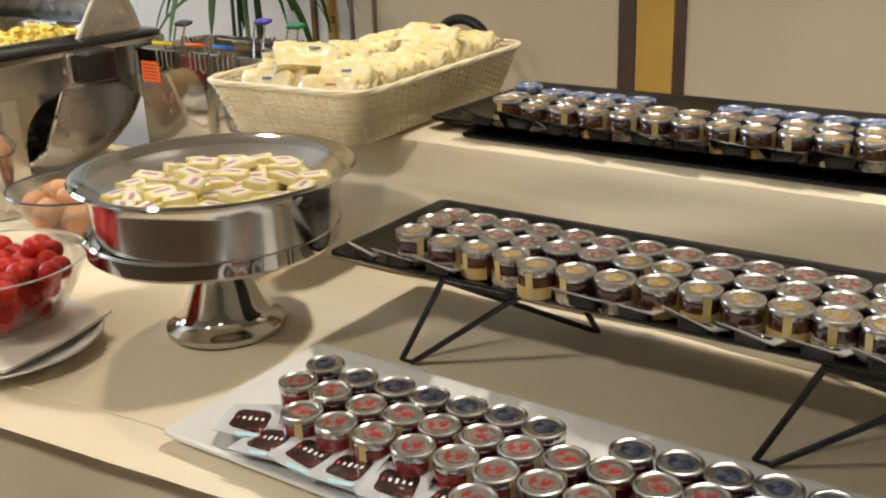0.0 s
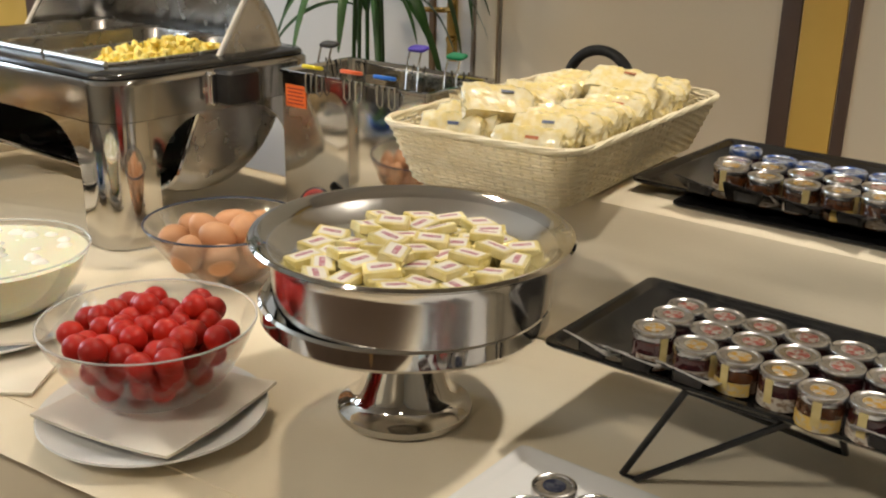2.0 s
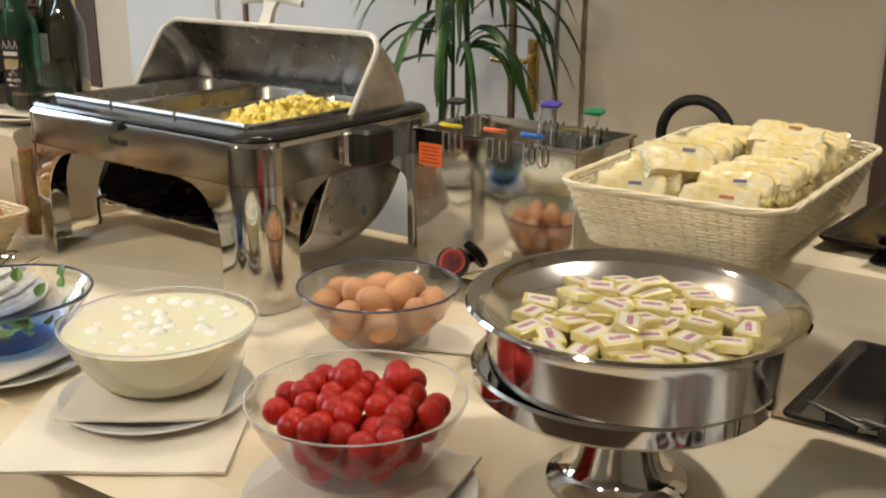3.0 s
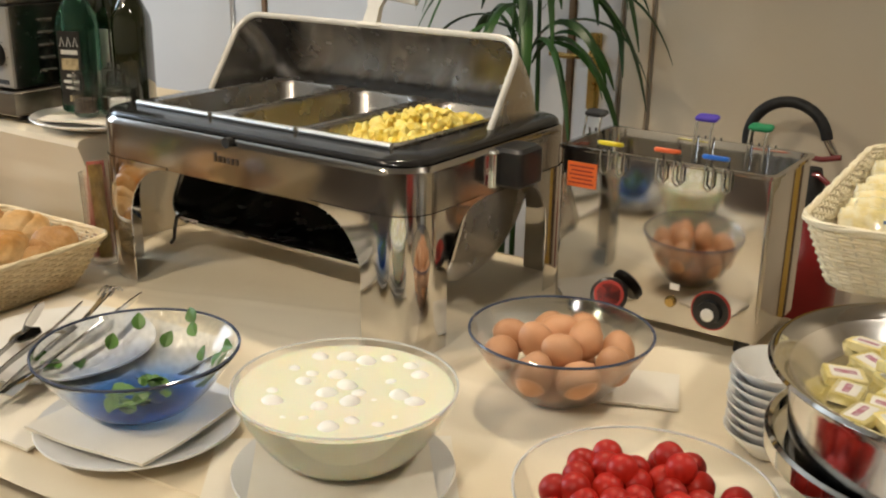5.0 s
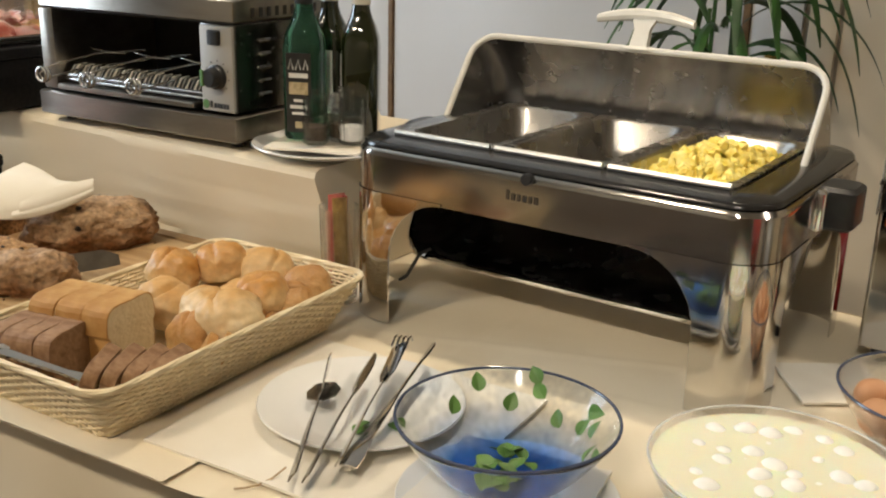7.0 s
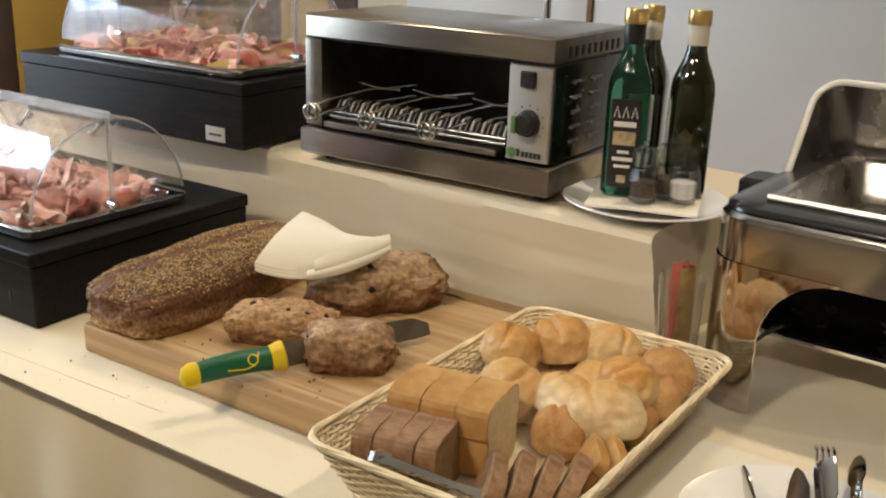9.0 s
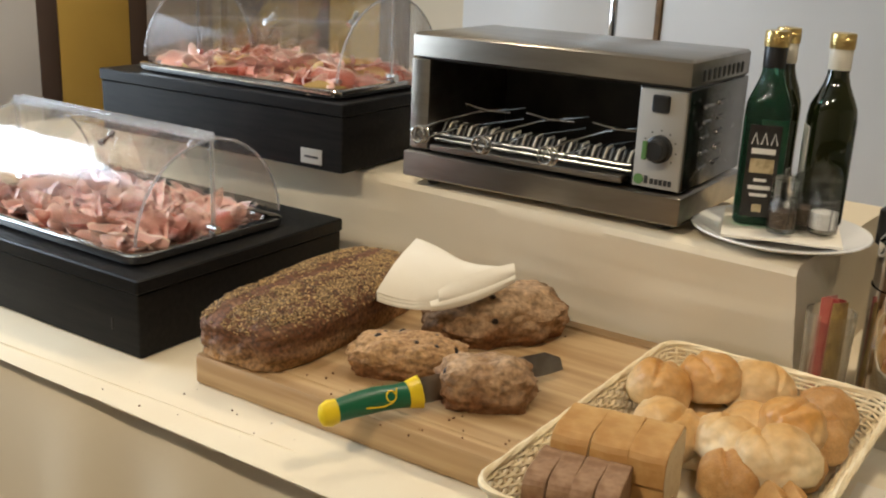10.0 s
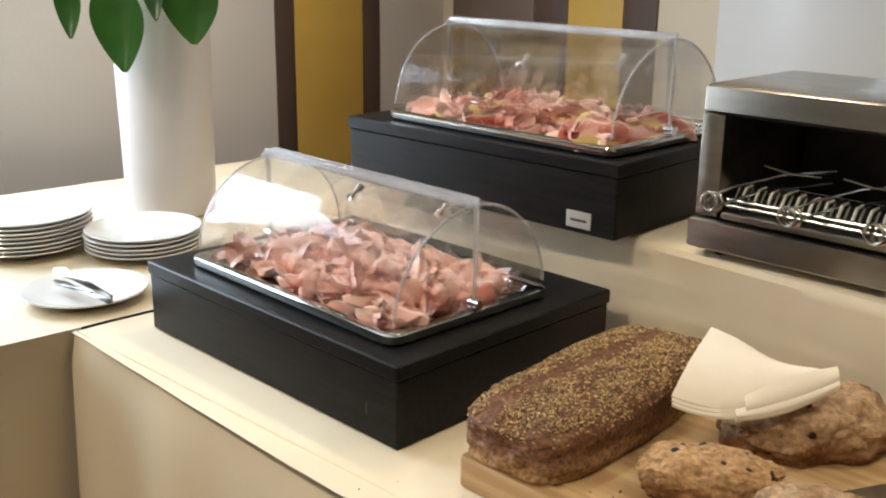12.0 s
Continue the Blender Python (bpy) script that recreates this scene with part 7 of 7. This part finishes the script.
for i, (tx, ty, tz, bx, by, bz, W) in enumerate(((-3.80, 1.366, 1.085, -3.84, 1.37, 1.27, 0.060), (-3.742, 1.50, 1.14, -3.76, 1.50, 1.30, 0.066), (-3.845, 1.275, 1.155, -3.87, 1.28, 1.29, 0.030), (-3.77, 1.43, 1.19, -3.80, 1.43, 1.33, 0.03), (-3.95, 1.40, 1.20, -3.93, 1.44, 1.36, 0.04), (-3.72, 1.58, 1.25, -3.76, 1.56, 1.40, 0.04), (-3.85, 1.36, 1.30, -3.86, 1.42, 1.46, 0.045))):
    shift = Vector((0.155, -0.07, 0.018))
    tip, base = Vector((tx, ty, tz)) + shift - Vector((-3.785, 1.452, TABLE_Z + 0.002)), Vector((bx, by, bz)) + shift - Vector((-3.785, 1.452, TABLE_Z + 0.002))
    ax = tip - base
    side = Vector((0.62, 0.78, 0)).normalized()
    nrm = side.cross(ax).normalized()
    bm = bmesh.new()
    rows = []
    for k in range(13):
        u = k / 12
        wd = W * max(0.02, math.sin(math.pi * min(1, u * 0.93 + 0.05)) ** 0.7 * (1.15 - 0.5 * u))
        rows.append([base + ax * u + side * wd * v + nrm * (0.010 * math.sin(math.pi * u) - 0.25 * wd * abs(v)) for v in (-1, -0.5, 0, 0.5, 1)])
    loft(bm, rows, closed=False)
    part("leaf", bm, M["big_leaf"], vase)
    bm = bmesh.new()
    tube(bm, [base, base + Vector((0, 0.02, 0.10)), Vector((0, -0.05, 0.74)), Vector((0, 0, 0.62))], 0.003, 6)
    part("stem", bm, M["big_leaf"], vase)

# ---- door and its handle ----
M["door_gap"] = material("brown_door_edge", (0.22, 0.13, 0.06), (0.16, 0.09, 0.04), 30, 0.5)
# shade of the door frame's grooves put into the colour of thin strips
M["groove"] = material("groove_shade_colour", (0.30, 0.26, 0.21), None, 20, 0.6)
door = thing("door_1", "white panelled double door with a brass handle", "door", kind="structure")
F = WALL_Y
for nm, x0, x1, y, mt, lab in (("door_leaf", -3.30, -2.785, 0.012, "door", ""), ("door_leaf", -2.625, -1.568, 0.012, "door", ""), ("meeting_stile", -2.762, -2.645, 0.016, "door", ""), ("edge_strip", -2.783, -2.765, 0.02, "chrome", "bright metal edge strip"), ("edge_strip", -2.643, -2.627, 0.02, "door_gap", "brown edge strip"),
                              ("edge_strip", -1.566, -1.548, 0.02, "door_gap", "brown edge strip"), ("lock_stile", -1.546, -1.425, 0.014, "door", ""), ("groove", -1.423, -1.413, 0.003, "groove", "dark groove"), ("door_frame", -1.411, -1.345, 0.010, "wall", "cream door frame"), ("groove", -1.343, -1.335, 0.003, "groove", "dark groove")):
    part(nm, box(x0, x1, F - y, F - 0.0005, 0.01, 2.12), M[mt], door, lab)
hd = part("handle_plate", box(-1.502, -1.468, F - 0.024, F - 0.0145, 0.835, 1.03, 0.003), M["brass"], door, "brass handle plate")
bm = bmesh.new()
tube(bm, [(-1.484, F - 0.022, 0.975), (-1.484, F - 0.062, 0.975), (-1.495, F - 0.068, 0.975), (-1.55, F - 0.066, 0.972), (-1.59, F - 0.064, 0.975)], 0.0075, 10)
part("lever", bm, M["brass"], hd, "brass lever")
bm = bmesh.new()
tube(bm, [(-1.484, F - 0.022, 0.895), (-1.484, F - 0.036, 0.895)], 0.010, 12)
part("lock_barrel", bm, M["brass"], hd, "brass lock barrel")

# ---- fire extinguisher ----
M["ext_red"] = material("red_enamel", (0.20, 0.010, 0.010), None, 10, 0.3, coat=0.3)
M["rubber"] = material("black_rubber", (0.012, 0.012, 0.012), (0.02, 0.02, 0.02), 60, 0.55, bump=0.2, bscale=250)
ext = thing("fire_extinguisher", "red fire extinguisher with a looped black hose by the wall", "fire extinguisher", pose(-0.885, 2.80, 0))
part("cylinder", lathe([(0, 0.0), (0.07, 0.0), (0.082, 0.02), (0.082, 0.58), (0.07, 0.64), (0.04, 0.675), (0.03, 0.70), (0, 0.70)], 40), M["ext_red"], ext)
part("valve", lathe([(0, 0.70), (0.034, 0.70), (0.036, 0.73), (0.028, 0.77), (0.02, 0.80), (0, 0.80)], 24), M["rubber"], ext, "black valve head")
bm = bmesh.new()
tube(bm, [(-0.03, 0, 0.73), (-0.10, 0, 0.76), (-0.135, 0, 0.795)] + arc((-0.063, 0, 0.850), 0.086, 200, 10, 20), 0.0125, 12)
part("hose", bm, M["rubber"], ext, "black rubber hose")
bm = bmesh.new()
tube(bm, [(0.020, 0, 0.868), (0.045, 0, 0.828)], 0.0095, 10)
part("nozzle", bm, M["chrome"], ext, "bright metal nozzle")
for z0, z1, x1 in ((0.825, 0.835, 0.06), (0.79, 0.765, 0.055)):
    bm = bmesh.new()
    tube(bm, [(-0.02, -0.01, z0), (0.02, -0.02, z0), (x1, -0.02, z1)], 0.006, 8)
    part("lever", bm, M["ext_red"], ext, "red squeeze lever")

# ---- palm plant ----
M["palm"] = material("dark_palm_green", (0.018, 0.055, 0.012), (0.03, 0.09, 0.018), 14, 0.4, objvar=0.3)
M["pot"] = material("brown_planter", (0.16, 0.10, 0.06), (0.12, 0.07, 0.045), 10, 0.5)
palm = thing("palm_plant", "potted palm with long drooping dark green fronds", "plant", pose(-1.51, 2.62, 0))
part("planter", lathe([(0, 0.0), (0.13, 0.0), (0.15, 0.02), (0.18, 0.40), (0.185, 0.42), (0.17, 0.42), (0.16, 0.38), (0, 0.37)], 40), M["pot"], palm)
rnd = random.Random(12)
for i in range(6):
    a = rnd.uniform(0, 6.28)
    o = Vector((0.05 * math.cos(a), 0.05 * math.sin(a), 0.38))
    bm = bmesh.new()
    tube(bm, [o, o * 0.8 + Vector((0, 0, 0.45)), Vector((0.03 * math.cos(a), 0.03 * math.sin(a), 1.05 + 0.05 * i))], 0.006, 7, taper=[1.3, 1, 0.7])
    part("stalk", bm, M["palm"], palm)
for i in range(46):
    a = rnd.uniform(0, 6.283)
    z0 = rnd.uniform(0.98, 1.35)
    L = rnd.uniform(0.28, 0.46)
    up = rnd.uniform(0.1, 1.0)
    d = Vector((math.cos(a), math.sin(a) * 0.8, 0))
    side = Vector((-d.y, d.x, 0)).normalized()
    side = (side + Vector((0, 0, rnd.uniform(-0.5, 0.5)))).normalized()
    W = rnd.uniform(0.007, 0.014)
    p, v = Vector((0.03 * d.x, 0.03 * d.y, z0)), (d * 0.7 + Vector((0, 0, up))).normalized()
    rows = []
    for k in range(13):
        u = k / 12
        w = W * math.sin(math.pi * (0.06 + 0.93 * u)) ** 0.6
        rows.append([p + side * w * q - Vector((0, 0, abs(q) * w * 0.5)) for q in (-1, 0, 1)])
        p = p + v * L / 12
        v = (v + Vector((0, 0, -0.19 - 0.10 * rnd.random()))).normalized()
        if p.y > 0.27:
            p.y = 0.27
    bm = bmesh.new()
    loft(bm, rows, closed=False)
    part("frond", bm, M["palm"], palm)

# ---- window in the side wall, assumed ceiling downlights ----
win = thing("window_1", "tall window in the side wall, daylight outside", "window", kind="structure")
for y0, y1, z0, z1 in ((0.06, 0.12, 0.88, 2.42), (1.25, 1.31, 0.88, 2.42), (0.12, 1.25, 0.88, 0.94), (0.12, 1.25, 2.36, 2.42)):
    part("window_frame", box(SIDE_X - 0.11, SIDE_X - 0.05, y0, y1, z0, z1, 0.004), M["door"], win)
# unseen fittings, one for each spot, the added fill spots included
for lx, ly in LAMPS + [eye[:2] for eye, target in WALL_FILL]:
    dl = thing("downlight", "unseen round ceiling fitting for a spot lamp", "ceiling lamp", pose(lx, ly, TOP - 0.001), "downlights")
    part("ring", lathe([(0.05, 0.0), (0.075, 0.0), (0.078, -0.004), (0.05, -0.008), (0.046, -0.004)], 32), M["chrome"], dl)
